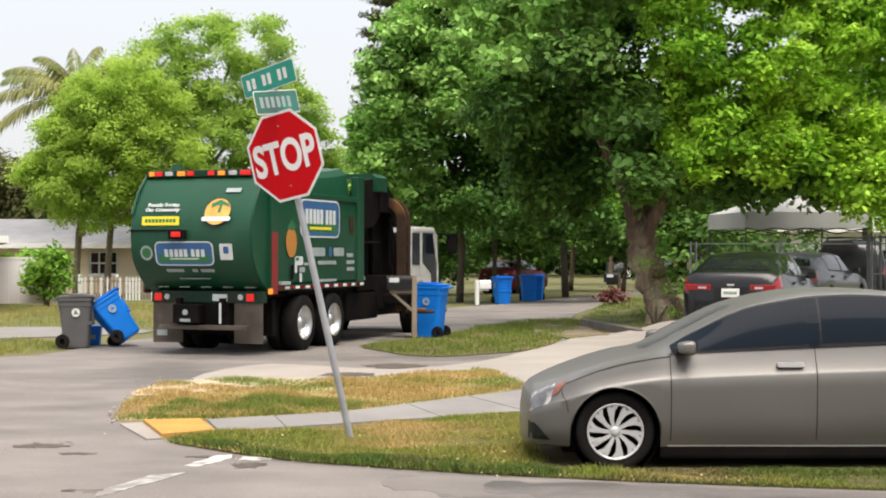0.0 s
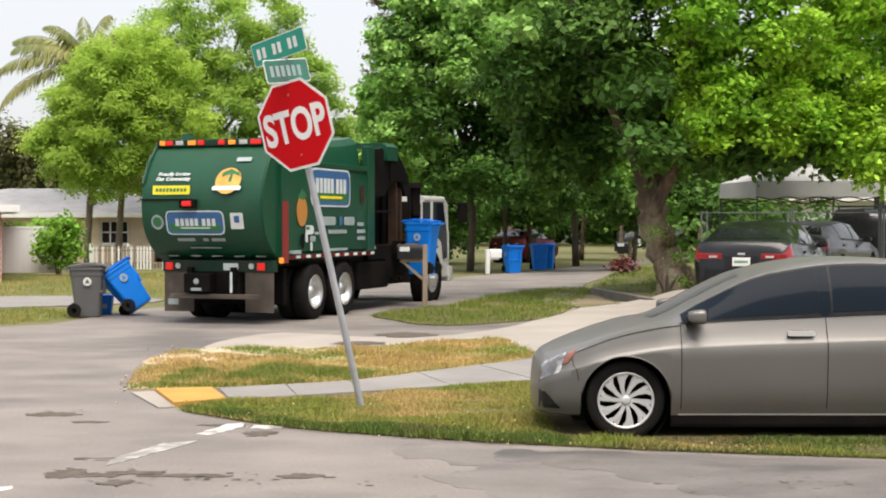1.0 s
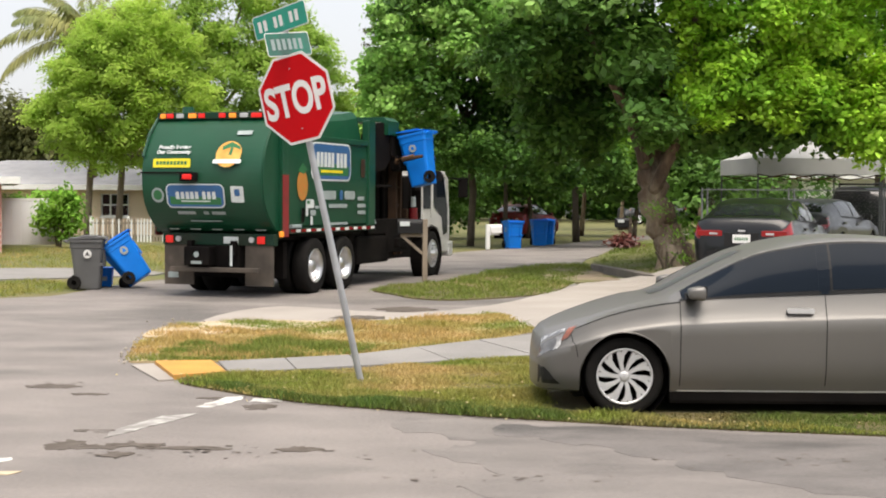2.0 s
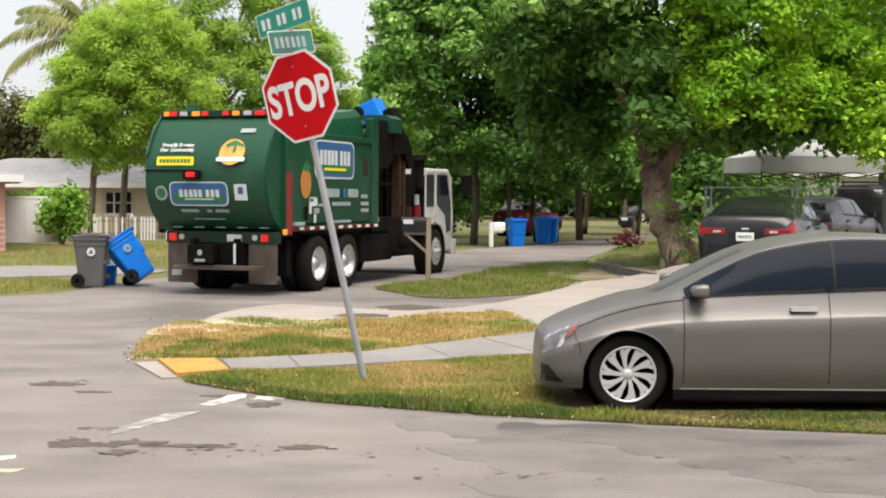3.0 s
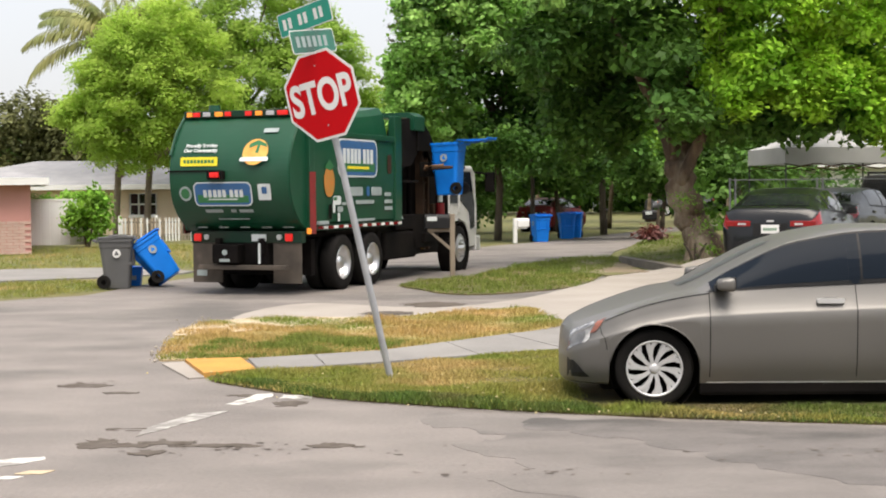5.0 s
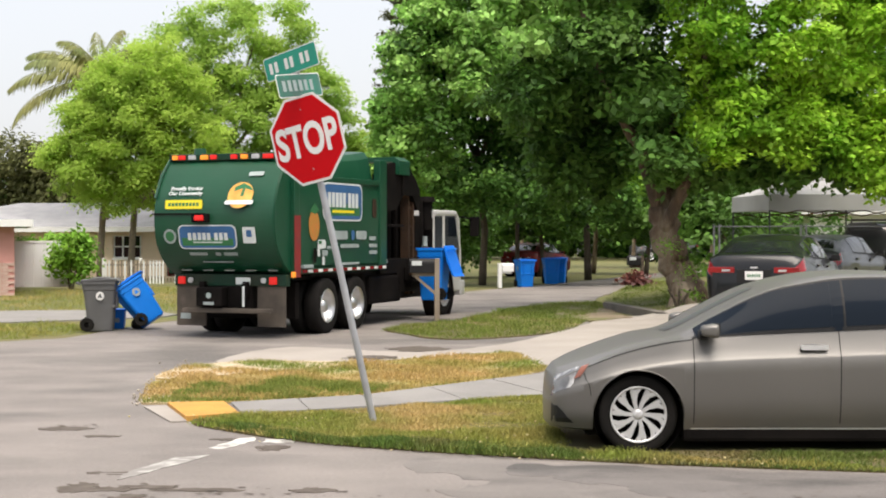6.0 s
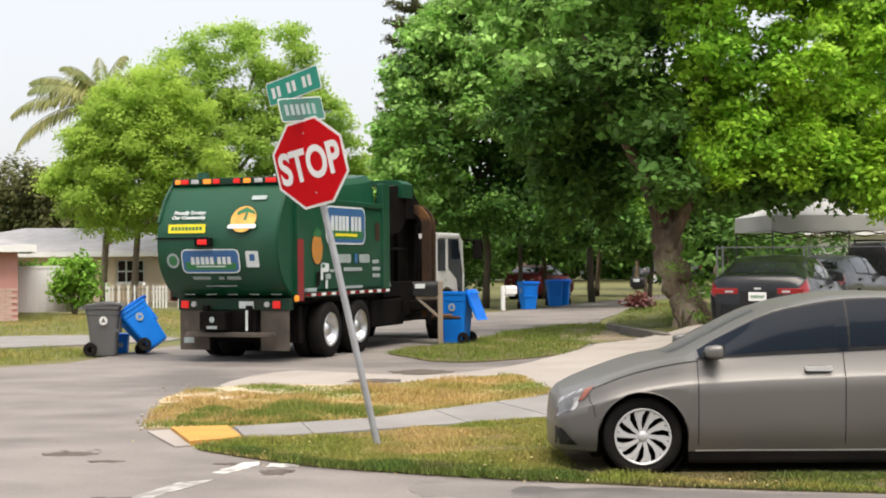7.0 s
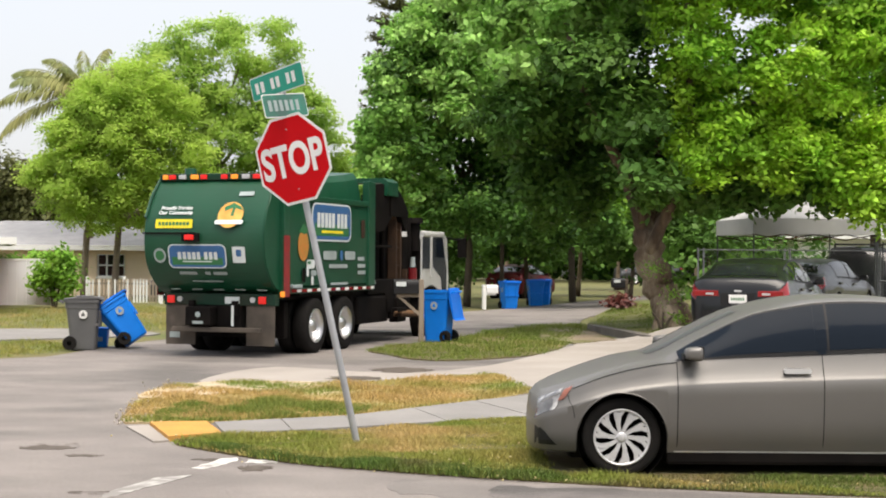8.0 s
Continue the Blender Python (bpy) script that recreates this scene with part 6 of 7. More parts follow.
# the big tree over the raised lawn
build_tree((4.72, 33.0, 0.15), "large broad tree with bright yellow-green leaves and a thick gnarled trunk",
           ([(5.12, 33.0, 0.1), (5.0, 33.0, 0.5), (4.84, 33.0, 0.95), (4.56, 33.0, 1.6), (4.45, 33.0, 2.4)], 0.44, 0.3),
           [([(4.45, 33, 2.2), (4.0, 32.8, 3.6), (3.0, 32.4, 5.4), (2.5, 32.6, 7.4)], 0.2, 0.06),
            ([(4.5, 33, 2.2), (5.2, 33.2, 3.2), (6.4, 33.6, 4.0), (8.2, 33.8, 4.6)], 0.24, 0.08),
            ([(4.45, 33, 2.3), (4.7, 33.6, 4.0), (5.4, 34, 6.0), (5.8, 34, 8.6)], 0.26, 0.08),
            ([(4.9, 33.0, 0.9), (5.35, 32.8, 0.4), (5.7, 32.7, 0.05)], 0.26, 0.1), ([(4.85, 32.9, 0.9), (4.75, 32.6, 0.35), (4.6, 32.4, 0.0)], 0.24, 0.1), ([(4.75, 32.9, 0.8), (4.95, 32.5, 0.35), (5.1, 32.2, 0.0)], 0.22, 0.1),
            ([(4.5, 32.8, 1.9), (5.0, 32.3, 3.2), (5.3, 32.0, 5.0), (5.2, 32, 7.4)], 0.17, 0.05),
            ([(6.0, 33.5, 3.8), (6.8, 32.6, 5.2), (8.0, 32.2, 6.4)], 0.14, 0.05)],
           [([(6.4, 32.2, 5, 1.7, 1.6, 1.3), (8.4, 32.6, 4.6, 1.5, 1.6, 1.17), (5.5, 31.8, 6.5, 1.3, 1.3, 1.2), (7.8, 32, 6.3, 1.3, 1.3, 1.1), (9.4, 33.2, 5.8, 1.2, 1.6, 1.56), (6.2, 32, 8.6, 2, 1.7, 1.56),
              (8.6, 32.6, 8.4, 1.6, 1.6, 1.56), (5.5, 31.6, 4.1, 0.8, 0.8, 0.78), (7.2, 31.6, 4, 0.9, 0.9, 0.78), (8.9, 32, 3.7, 0.9, 1, 0.78), (5, 32, 10.4, 2.2, 2, 1.69), (8, 32.4, 10.2, 2, 2, 1.56), (9.3, 31.8, 3.2, 0.9, 0.9, 0.78), (10.2, 32, 3.7, 0.9, 1, 1.04), (10, 32.4, 7.4, 1, 1.2, 1.56)],
             LEAF_BRIGHT, 14.0, 0.078, 21, dict(cluster=48, spread=0.16, split=(11, 0.4))),
            # upper sprays take a paler leaf, their brightness put into the colour
            ([(2.2, 33.4, 6.8, 1.5, 1.6, 1.2), (3.4, 33.2, 8.4, 1.8, 1.8, 1.3), (2.0, 33.6, 9.6, 1.8, 1.8, 1.3), (4.4, 35.2, 8.2, 1.3, 1.2, 1.0), (1.0, 33.6, 7.6, 1.1, 1.2, 1.0)],
             LEAF_HAZE, 11.0, 0.105, 22, dict(cluster=34, spread=0.18, split=(10, 0.42))),
            # shade in the low, inner crown is put into a darker leaf colour
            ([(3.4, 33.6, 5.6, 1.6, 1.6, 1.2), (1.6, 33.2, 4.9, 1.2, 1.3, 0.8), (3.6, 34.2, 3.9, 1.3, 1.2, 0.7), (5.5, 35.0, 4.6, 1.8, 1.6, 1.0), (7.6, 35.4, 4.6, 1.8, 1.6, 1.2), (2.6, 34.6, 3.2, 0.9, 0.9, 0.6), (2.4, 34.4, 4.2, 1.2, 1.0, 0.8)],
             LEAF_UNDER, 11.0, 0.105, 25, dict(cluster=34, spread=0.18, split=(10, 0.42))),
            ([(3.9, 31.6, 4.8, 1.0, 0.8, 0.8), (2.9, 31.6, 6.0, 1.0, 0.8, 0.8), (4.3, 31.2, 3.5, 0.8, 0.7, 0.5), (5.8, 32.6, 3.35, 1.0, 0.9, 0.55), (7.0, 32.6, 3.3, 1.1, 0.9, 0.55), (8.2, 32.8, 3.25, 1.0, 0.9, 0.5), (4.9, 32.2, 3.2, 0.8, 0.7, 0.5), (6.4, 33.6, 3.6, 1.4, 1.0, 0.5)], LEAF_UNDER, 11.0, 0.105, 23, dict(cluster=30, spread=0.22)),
            # unseen top of the crown over the driveway, added to shade the leaves below
            ([(4.2, 31.0, 10.2, 1.5, 1.4, 1.0), (4.4, 32.4, 11.8, 1.6, 1.6, 1.1)], LEAF_MID, 4.0, 0.13, 24, dict(cluster=34, spread=0.3))], BARK)
# dense dark trees beyond, along the far side of the road
build_tree((0.6, 52.0, 0), "tall dense dark green street tree beside the road",
           ([(0.6, 52, 0), (0.66, 52, 2.0), (0.4, 52, 5.0)], 0.15, 0.11), [([(0.4, 52, 4.5), (-0.8, 51.5, 7.5)], 0.12, 0.05), ([(0.5, 52, 4.5), (1.8, 51.6, 7.5)], 0.12, 0.05)],
           [([(-1.6, 51, 4.8, 1.4, 1.6, 1.3), (-1.0, 51, 7.2, 1.7, 2.0, 1.7), (-0.1, 51, 9.8, 1.7, 2.0, 1.6), (0.8, 50.6, 7.4, 1.8, 1.8, 1.4), (1.2, 51, 9.4, 2.1, 2.0, 1.8),
              (0.8, 51, 12.0, 1.8, 2.0, 1.6), (2.8, 51.4, 7.4, 1.8, 2.0, 1.8), (2.6, 52, 11.0, 2.0, 2.0, 1.8), (-2.3, 51, 6.0, 0.9, 1.2, 1.4), (-1.9, 50.6, 8.0, 0.9, 1.2, 1.0), (-1.2, 50.8, 9.6, 0.9, 1.2, 1.0), (-2.4, 50.6, 4.6, 0.8, 1.0, 1.0)], LEAF_HAZE, 10.0, 0.12, 31, dict(cluster=34, spread=0.2, split=(11, 0.42))),
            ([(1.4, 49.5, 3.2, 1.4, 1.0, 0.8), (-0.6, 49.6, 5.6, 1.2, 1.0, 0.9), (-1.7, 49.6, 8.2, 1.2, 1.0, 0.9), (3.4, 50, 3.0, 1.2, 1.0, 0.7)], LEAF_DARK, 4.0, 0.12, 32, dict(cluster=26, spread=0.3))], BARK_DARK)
build_tree((4.9, 58.0, 0.1), "dense dark green tree arching over the street",
           ([(4.9, 58, 0), (4.8, 58, 2.4), (4.6, 58, 5.5)], 0.16, 0.11), [([(4.7, 58, 4.6), (6.0, 57.5, 8)], 0.14, 0.05)],
           [([(4.0, 56.5, 5.0, 2.2, 2.0, 1.6), (6.4, 56.5, 5.6, 2.2, 2.0, 1.8), (5.0, 56, 8.4, 2.6, 2.2, 2.2), (3.0, 57, 11, 2.6, 2.2, 2.2), (6.2, 57, 12, 2.6, 2.2, 2.0), (5.4, 56, 3.6, 1.6, 1.2, 0.7), (9.0, 57.5, 5.4, 2.0, 1.8, 1.6)],
             LEAF_MID, 9.0, 0.14, 41, dict(cluster=28, spread=0.24, split=(10, 0.42)))], BARK_DARK)
for i, (x, y, hh) in enumerate(((5.9, 67, 3.6), (12.5, 74, 4.0), (9.2, 80, 4.2), (-2.2, 66, 4.0), (17.5, 78, 4.2), (3.2, 84, 5))):
    build_tree((x, y, 0), "leafy street tree with a thin trunk further along the road", ([(x, y, 0), (x + 0.1, y, hh * 0.5), (x, y, hh)], 0.13, 0.08), [],
               [([(x - 1.2, y, hh + 0.4, 2.0, 1.6, 1.3), (x + 1.3, y, hh + 0.8, 2.0, 1.6, 1.5), (x, y, hh + 2.8, 2.4, 1.8, 1.8), (x + 0.4, y, hh + 5.2, 2.2, 1.8, 1.8)], LEAF_MID if i % 2 else LEAF_DARK, 3.5, 0.19, 50 + i, dict(cluster=24, spread=0.38))],
               BARK, "street trees")
build_tree((13.5, 46, 0.3), "dark green tree behind the tent", ([(13.5, 46, 0.3), (13.4, 46, 5)], 0.22, 0.12), [],
           [([(11.8, 45, 6.4, 1.8, 1.6, 1.8), (13.8, 45, 5.0, 1.8, 1.6, 1.8), (12.6, 45, 9.0, 2.2, 1.8, 1.8), (14.5, 45, 8, 1.8, 1.6, 1.8)], LEAF_MID, 6.0, 0.14, 48, dict(cluster=26, spread=0.3))], BARK_DARK)
for i, (x, y, sx) in enumerate(((3.2, 63, 1.0), (8.2, 66, 1.2), (10.6, 60, 1.2), (7.4, 52.5, 1.0), (-0.8, 60, 1.0), (13.0, 66, 1.3))):
    build_tree((x, y, 0), "low leafy tree with foliage hanging close to the ground", ([(x, y, 0), (x + 0.1, y, 1.2), (x, y, 3.0)], 0.12, 0.08), [],
               [([(x, y, 2.5, 1.5 * sx, 1.2, 0.9), (x - 1.1 * sx, y, 2.3, 1.0 * sx, 1.0, 0.8), (x + 1.1 * sx, y + 0.3, 2.4, 1.0 * sx, 1.0, 0.9), (x + 0.3, y, 4.0, 1.4 * sx, 1.2, 1.0)], LEAF_UNDER, 7.0, 0.13, 150 + i, dict(cluster=26, spread=0.28))], BARK_DARK, "low trees along the street")
# extra tree whose dark leaves stand in for shade under the crowns
build_tree((1.9, 53.4, 0), "leafy tree added beneath taller crowns, dark leaves standing in for their shade, with lighter low branches", ([(1.9, 53.4, 0), (1.9, 53.4, 3.4)], 0.1, 0.07), [],
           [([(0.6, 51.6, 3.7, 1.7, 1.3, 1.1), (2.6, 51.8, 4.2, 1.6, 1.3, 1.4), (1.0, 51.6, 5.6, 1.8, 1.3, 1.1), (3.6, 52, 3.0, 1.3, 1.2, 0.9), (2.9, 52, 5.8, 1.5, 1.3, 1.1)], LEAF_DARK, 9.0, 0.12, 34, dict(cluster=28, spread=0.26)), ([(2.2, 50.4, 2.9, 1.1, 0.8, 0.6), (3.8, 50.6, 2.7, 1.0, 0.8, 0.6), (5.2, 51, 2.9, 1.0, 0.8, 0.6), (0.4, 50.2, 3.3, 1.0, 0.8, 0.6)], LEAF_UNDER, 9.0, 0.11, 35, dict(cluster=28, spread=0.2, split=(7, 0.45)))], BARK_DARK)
# pair of light green trees on the left lawn
build_tree((-14.7, 58.0, 0), "light green feathery tree with a straight slim trunk",
           ([(-14.7, 58, 0), (-14.6, 58, 2.6), (-14.2, 58, 4.2)], 0.15, 0.11), [([(-14.3, 58, 3.8), (-15.4, 57.6, 6.4)], 0.09, 0.03), ([(-14.3, 58, 3.8), (-12.9, 57.6, 6.6)], 0.09, 0.03)],
           [([(-14.6, 57, 4.6, 2.0, 1.8, 1.4), (-14.8, 57, 5.9, 1.15, 1.4, 1.4), (-13.0, 57, 5.4, 1.8, 1.6, 1.7), (-13.5, 57, 6.6, 1.7, 1.7, 1.3), (-12.1, 57, 6.4, 1.5, 1.6, 1.3), (-12.0, 56.6, 4.2, 1.2, 1.2, 1.2), (-14.0, 56.8, 3.4, 1.6, 1.2, 0.7), (-13.6, 57, 7.9, 1.4, 1.3, 1.1), (-12.4, 57, 8.5, 1.4, 1.3, 1.0), (-14.6, 57, 6.9, 1.0, 1.0, 0.9), (-11.4, 57, 7.6, 1.3, 1.2, 1.1), (-15.8, 57, 5.0, 0.8, 0.9, 0.8), (-15.2, 57, 6.6, 0.7, 0.8, 0.7), (-14.2, 57, 7.7, 0.9, 0.9, 0.6), (-13.2, 56, 5.4, 1.9, 1.2, 1.7), (-12.8, 56.4, 7.4, 1.3, 1.2, 1.0), (-11.2, 57, 5.6, 1.6, 1.3, 1.6), (-10.4, 57.5, 4.3, 1.4, 1.2, 1.2)],
             LEAF_LIME, 8.5, 0.075, 61, dict(cluster=54, spread=0.22, ruffle=0.09, split=(12, 0.4)))], BARK_LIGHT)
build_tree((-13.6, 58.6, 0), "tall spreading light green tree with open branches",
           ([(-13.6, 58.6, 0), (-13.5, 58.8, 3.0), (-11.8, 60, 4.4), (-9.6, 61, 5.6)], 0.15, 0.1),
           [([(-9.8, 61, 5.4), (-8.6, 61, 7.0), (-7.4, 61, 8.0)], 0.1, 0.03), ([(-9.8, 61, 5.4), (-9.4, 61, 8.4), (-8.8, 61, 10.2)], 0.1, 0.03), ([(-10.4, 60.8, 5.2), (-11.8, 61, 8.0), (-12.2, 61, 9.6)], 0.1, 0.03), ([(-9.0, 61, 6.4), (-7.0, 61, 6.6), (-5.4, 61, 6.8)], 0.07, 0.02)],
           [([(-12.2, 61, 9.6, 1.7, 1.6, 1.4), (-10.2, 61, 10.7, 1.8, 1.6, 1.3), (-8.0, 61, 10.4, 1.9, 1.6, 1.4), (-9.0, 60.6, 7.6, 1.8, 1.2, 1.3), (-11.0, 60.8, 8.6, 1.6, 1.2, 1.2), (-7.0, 61, 8.2, 1.5, 1.5, 1.2), (-9.0, 61.4, 8.2, 1.6, 1.4, 1.2), (-11.2, 61.4, 7.6, 1.5, 1.4, 1.2), (-5.6, 61, 6.6, 1.1, 1.2, 1.1), (-6.4, 61, 5.2, 1.1, 1.2, 0.9), (-10.8, 61, 5.6, 1.2, 1.2, 0.9), (-4.6, 62, 5.2, 0.9, 1.0, 1.0),
              (-8.4, 61.5, 5.2, 1.2, 1.2, 1.0), (-9.6, 60, 6.2, 1.6, 1.2, 1.3), (-7.4, 60, 6.4, 1.5, 1.2, 1.3), (-6.3, 60.5, 7.8, 1.3, 1.2, 1.2), (-12.6, 60.5, 8.0, 1.3, 1.2, 1.2)], LEAF_SOFT, 8.0, 0.08, 62, dict(cluster=50, spread=0.22, ruffle=0.09, split=(11, 0.4)))], BARK_LIGHT)
# darker trees behind the house
for i, (x, y, z, r) in enumerate(((-21.5, 76, 4.6, 2.6), (-24.0, 78, 4.9, 2.8), (-18.5, 78, 3.6, 2.2), (-27.5, 76, 4.6, 2.6))):
    build_tree((x, y, 0), "dark olive tree behind the house", ([(x, y, 0), (x, y, z)], 0.25, 0.15), [],
               [([(x, y, z, r, r, r * 0.6), (x - 0.8, y, z + 1.2, r * 0.7, r * 0.7, r * 0.45), (x + 1.0, y - 0.5, z - 1.0, r * 0.8, r * 0.8, r * 0.5), (x, y - 1, z - 2.0, r, r * 0.6, r * 0.4)], LEAF_OLIVE, 3.5, 0.16, 70 + i, dict(cluster=26, spread=0.4))], BARK_DARK, "trees behind the house")


def build_palm():
    at = Vector((-15.9, 63, -0.6))
    t = thing("palm_tree", pose(*at), "coconut palm with arching yellow-green fronds behind the trees", "palm tree")
    part("trunk", limb([(0.3, 0, 0), (0.15, 0, 4), (0, 0, 9.4)], 0.17, 0.12, 5, 10), BARK, t, smooth=True)
    rng = random.Random(4)
    specs = [(182, 16, 4.3), (172, 40, 3.7), (192, -6, 4.6), (150, 58, 3.2), (110, 74, 3.0), (70, 76, 3.0), (60, 50, 3.2), (20, 40, 3.4), (350, 15, 3.4), (208, 30, 3.4), (260, 40, 3.0), (100, 45, 3.0),
             (320, 45, 3.0), (300, 5, 3.2), (184, -66, 2.4), (205, -74, 2.0)]
    for az, el, ln in specs:
        a, e = radians(az), radians(el)
        n = 22
        p = Vector((0, 0, 9.4))
        spine = [p.copy()]
        for i in range(n):
            e -= radians(1.2 + 4.6 * (i / n) ** 1.5)
            p = p + Vector((math.cos(a) * math.cos(e), math.sin(a) * math.cos(e), math.sin(e))) * ln / n
            spine.append(p.copy())
        fr = part("frond", tube(spine[::2], [0.035 * (1 - 0.85 * i / 11) for i in range(len(spine[::2]))], 5), FROND, t)
        verts, faces = [], []
        for i in range(1, n):
            d = (spine[i + 1] - spine[i - 1]).normalized()
            side = d.cross(Vector((0, 0, 1))).normalized()
            lw = 0.66 * math.sin(math.pi * (0.12 + 0.83 * i / n)) + 0.1
            for s in (-1, 1):
                for q in (0, 0.33, 0.66):
                    b = spine[i].lerp(spine[i + 1], q)
                    tip = b + side * s * lw * rng.uniform(0.45, 0.7) + d * lw * 0.4 - Vector((0, 0, lw * rng.uniform(0.7, 1.15)))
                    mid = b.lerp(tip, 0.5) + Vector((0, 0, 0.07))
                    k = len(verts)
                    verts += [tuple(b - d * 0.03), tuple(mid - d * 0.05), tuple(tip), tuple(mid + d * 0.05)]
                    faces.append((k, k + 1, k + 2, k + 3))
        raw("frond_blade", verts, faces, FROND, fr)


build_palm()


def build_pine():
    at = Vector((-2.25, 66, 0))
    t = thing("pine_tree", pose(*at), "tall dark tiered conifer rising behind the street trees", "pine tree")
    part("trunk", limb([(0, 0, 0), (0, 0, 8), (0, 0, 17)], 0.25, 0.05, 6, 8), BARK_DARK, t, smooth=True)
    blobs = []
    rng = random.Random(9)
    for k in range(16):
        z = 4 + k * 0.82
        ln = 2.3 - 0.085 * k
        for j in range(7):
            a = j * math.tau / 7 + k * 0.5
            c, s = math.cos(a), math.sin(a)
            br = part("branch", tube([(0, 0, z), (c * ln * 0.5, s * ln * 0.5, z + 0.1), (c * ln, s * ln, z + 0.35)], [0.04, 0.03, 0.015], 5), BARK_DARK, t)
            blobs += [(c * ln * u, s * ln * u, z + 0.12 + 0.3 * u * u, 0.3, 0.3, 0.14) for u in (0.35, 0.55, 0.75, 0.95)]
    leaves("needles", blobs, LEAF_OLIVE, t, 1.2, 0.06, 91, cluster=14, spread=0.1)


build_pine()


def build_shrub(at, label, blobs, mat_, dens, size, seed, stem_h=0.6):
    b = thing("shrub", pose(*at), label, "shrub")
    for i in range(3):
        part("stem", tube([(0.06 * (i - 1), 0, 0), (0.12 * (i - 1), 0, stem_h * 0.5), (0.25 * (i - 1), 0, stem_h)], [0.035, 0.03, 0.02], 6), BARK_DARK, b)
    leaves("foliage", blobs, mat_, b, dens, size, seed, cluster=24, spread=0.16)


build_shrub((-13.2, 48.3, 0), "round light green bush against the white panel", [(0, 0, 1.35, 0.8, 0.6, 0.6), (-0.3, 0, 0.8, 0.5, 0.5, 0.5), (0.5, 0, 1.0, 0.45, 0.4, 0.5), (0.1, 0, 1.75, 0.45, 0.4, 0.3), (0.2, 0.1, 0.35, 0.4, 0.3, 0.25)], LEAF_MID, 22, 0.085, 81, 1.0)
build_shrub((5.12, 43.6, 0.16), "low dark red shrub round the mailbox post", [(0, 0, 0.24, 0.26, 0.24, 0.22), (0.12, 0, 0.18, 0.17, 0.2, 0.16), (-0.13, 0.1, 0.16, 0.15, 0.16, 0.14)], LEAF_RED, 110, 0.06, 82, 0.3)
build_shrub((-14.9, 51.5, 0), "dark green hedge behind the white panel", [(0, 0, 1.5, 0.9, 0.5, 0.4), (-1.4, 0, 1.5, 0.9, 0.5, 0.4), (1.0, 0, 1.4, 0.6, 0.5, 0.4)], LEAF_MID, 24, 0.075, 83, 1.2)
build_shrub((4.75, 32.3, 0.17), "climbing plant with pale leaves at the foot of the tree", [(0.2, 0.0, 0.9, 0.1, 0.1, 0.3), (0.3, 0.1, 0.3, 0.15, 0.12, 0.16), (-0.2, 0, 1.4, 0.1, 0.1, 0.16)], LEAF_MID, 6, 0.035, 84, 0.4)

# far belt of trees closing the distance, and unseen rows behind the camera
def build_belt():
    rng = random.Random(12)
    blobs = []
    for i in range(120):
        x = -75 + i * 1.28
        blobs.append((x, 112 + rng.uniform(-4, 6), 2.2 + rng.uniform(-0.5, 1.2), 2.4, 2.0, 2.6 + rng.uniform(0, 1.2)))
        if 0 < i % 3:
            blobs.append((x, 116, 5.0 + rng.uniform(-0.8, 1.6), 2.6, 2.0, 2.2))
        if 55 < i < 85:
            blobs.append((x, 104, 3.0 + rng.uniform(-0.4, 1.2), 1.6, 1.2, 1.5))
    # unseen tree rows behind the camera, added to block low sky light
    for i in range(44):
        x = -46 + i * 2.2
        blobs.append((x, -15 + rng.uniform(-2, 2), 2.6 + rng.uniform(-0.4, 0.8), 2.0, 1.6, 2.6))
        blobs.append((x, -16 + rng.uniform(-2, 2), 6.2 + rng.uniform(-1.0, 1.4), 2.2, 1.8, 2.4))
    ob = leaves("tree_belt", blobs, LEAF_UNDER, None, 1.6, 0.3, 95, cluster=20, spread=0.55)
    tagged(ob, "dense belt of green trees far behind the houses, plus unseen rows added behind the camera to cut low light", "trees", kind="stuff")
    blobs = []
    for i in range(6):
        blobs.append((4.5 + i * 1.0, 52.0 + i * 0.05 + rng.uniform(-1, 1), 1.4 + rng.uniform(-0.3, 0.9), 1.2, 1.0, 1.2 + rng.uniform(0, 0.9)))
    ob = leaves("hedge", [(x + 3, y, z, a, b, c) for x, y, z, a, b, c in blobs], LEAF_UNDER, None, 3.0, 0.14, 96, cluster=24, spread=0.3)
    tagged(ob, "green hedge and bushes behind the tent and cars", "hedge", kind="stuff")
    blobs = [(-3.5 + i * 0.9 + rng.uniform(-0.3, 0.3), 62 + rng.uniform(-1, 1), 1.0 + rng.uniform(0, 0.8), 0.9, 0.8, 1.0) for i in range(6)]
    ob = leaves("undergrowth", blobs, LEAF_UNDER, None, 3.0, 0.14, 97, cluster=24, spread=0.3)
    tagged(ob, "dark undergrowth along the far roadside", "bushes", kind="stuff")


build_belt()


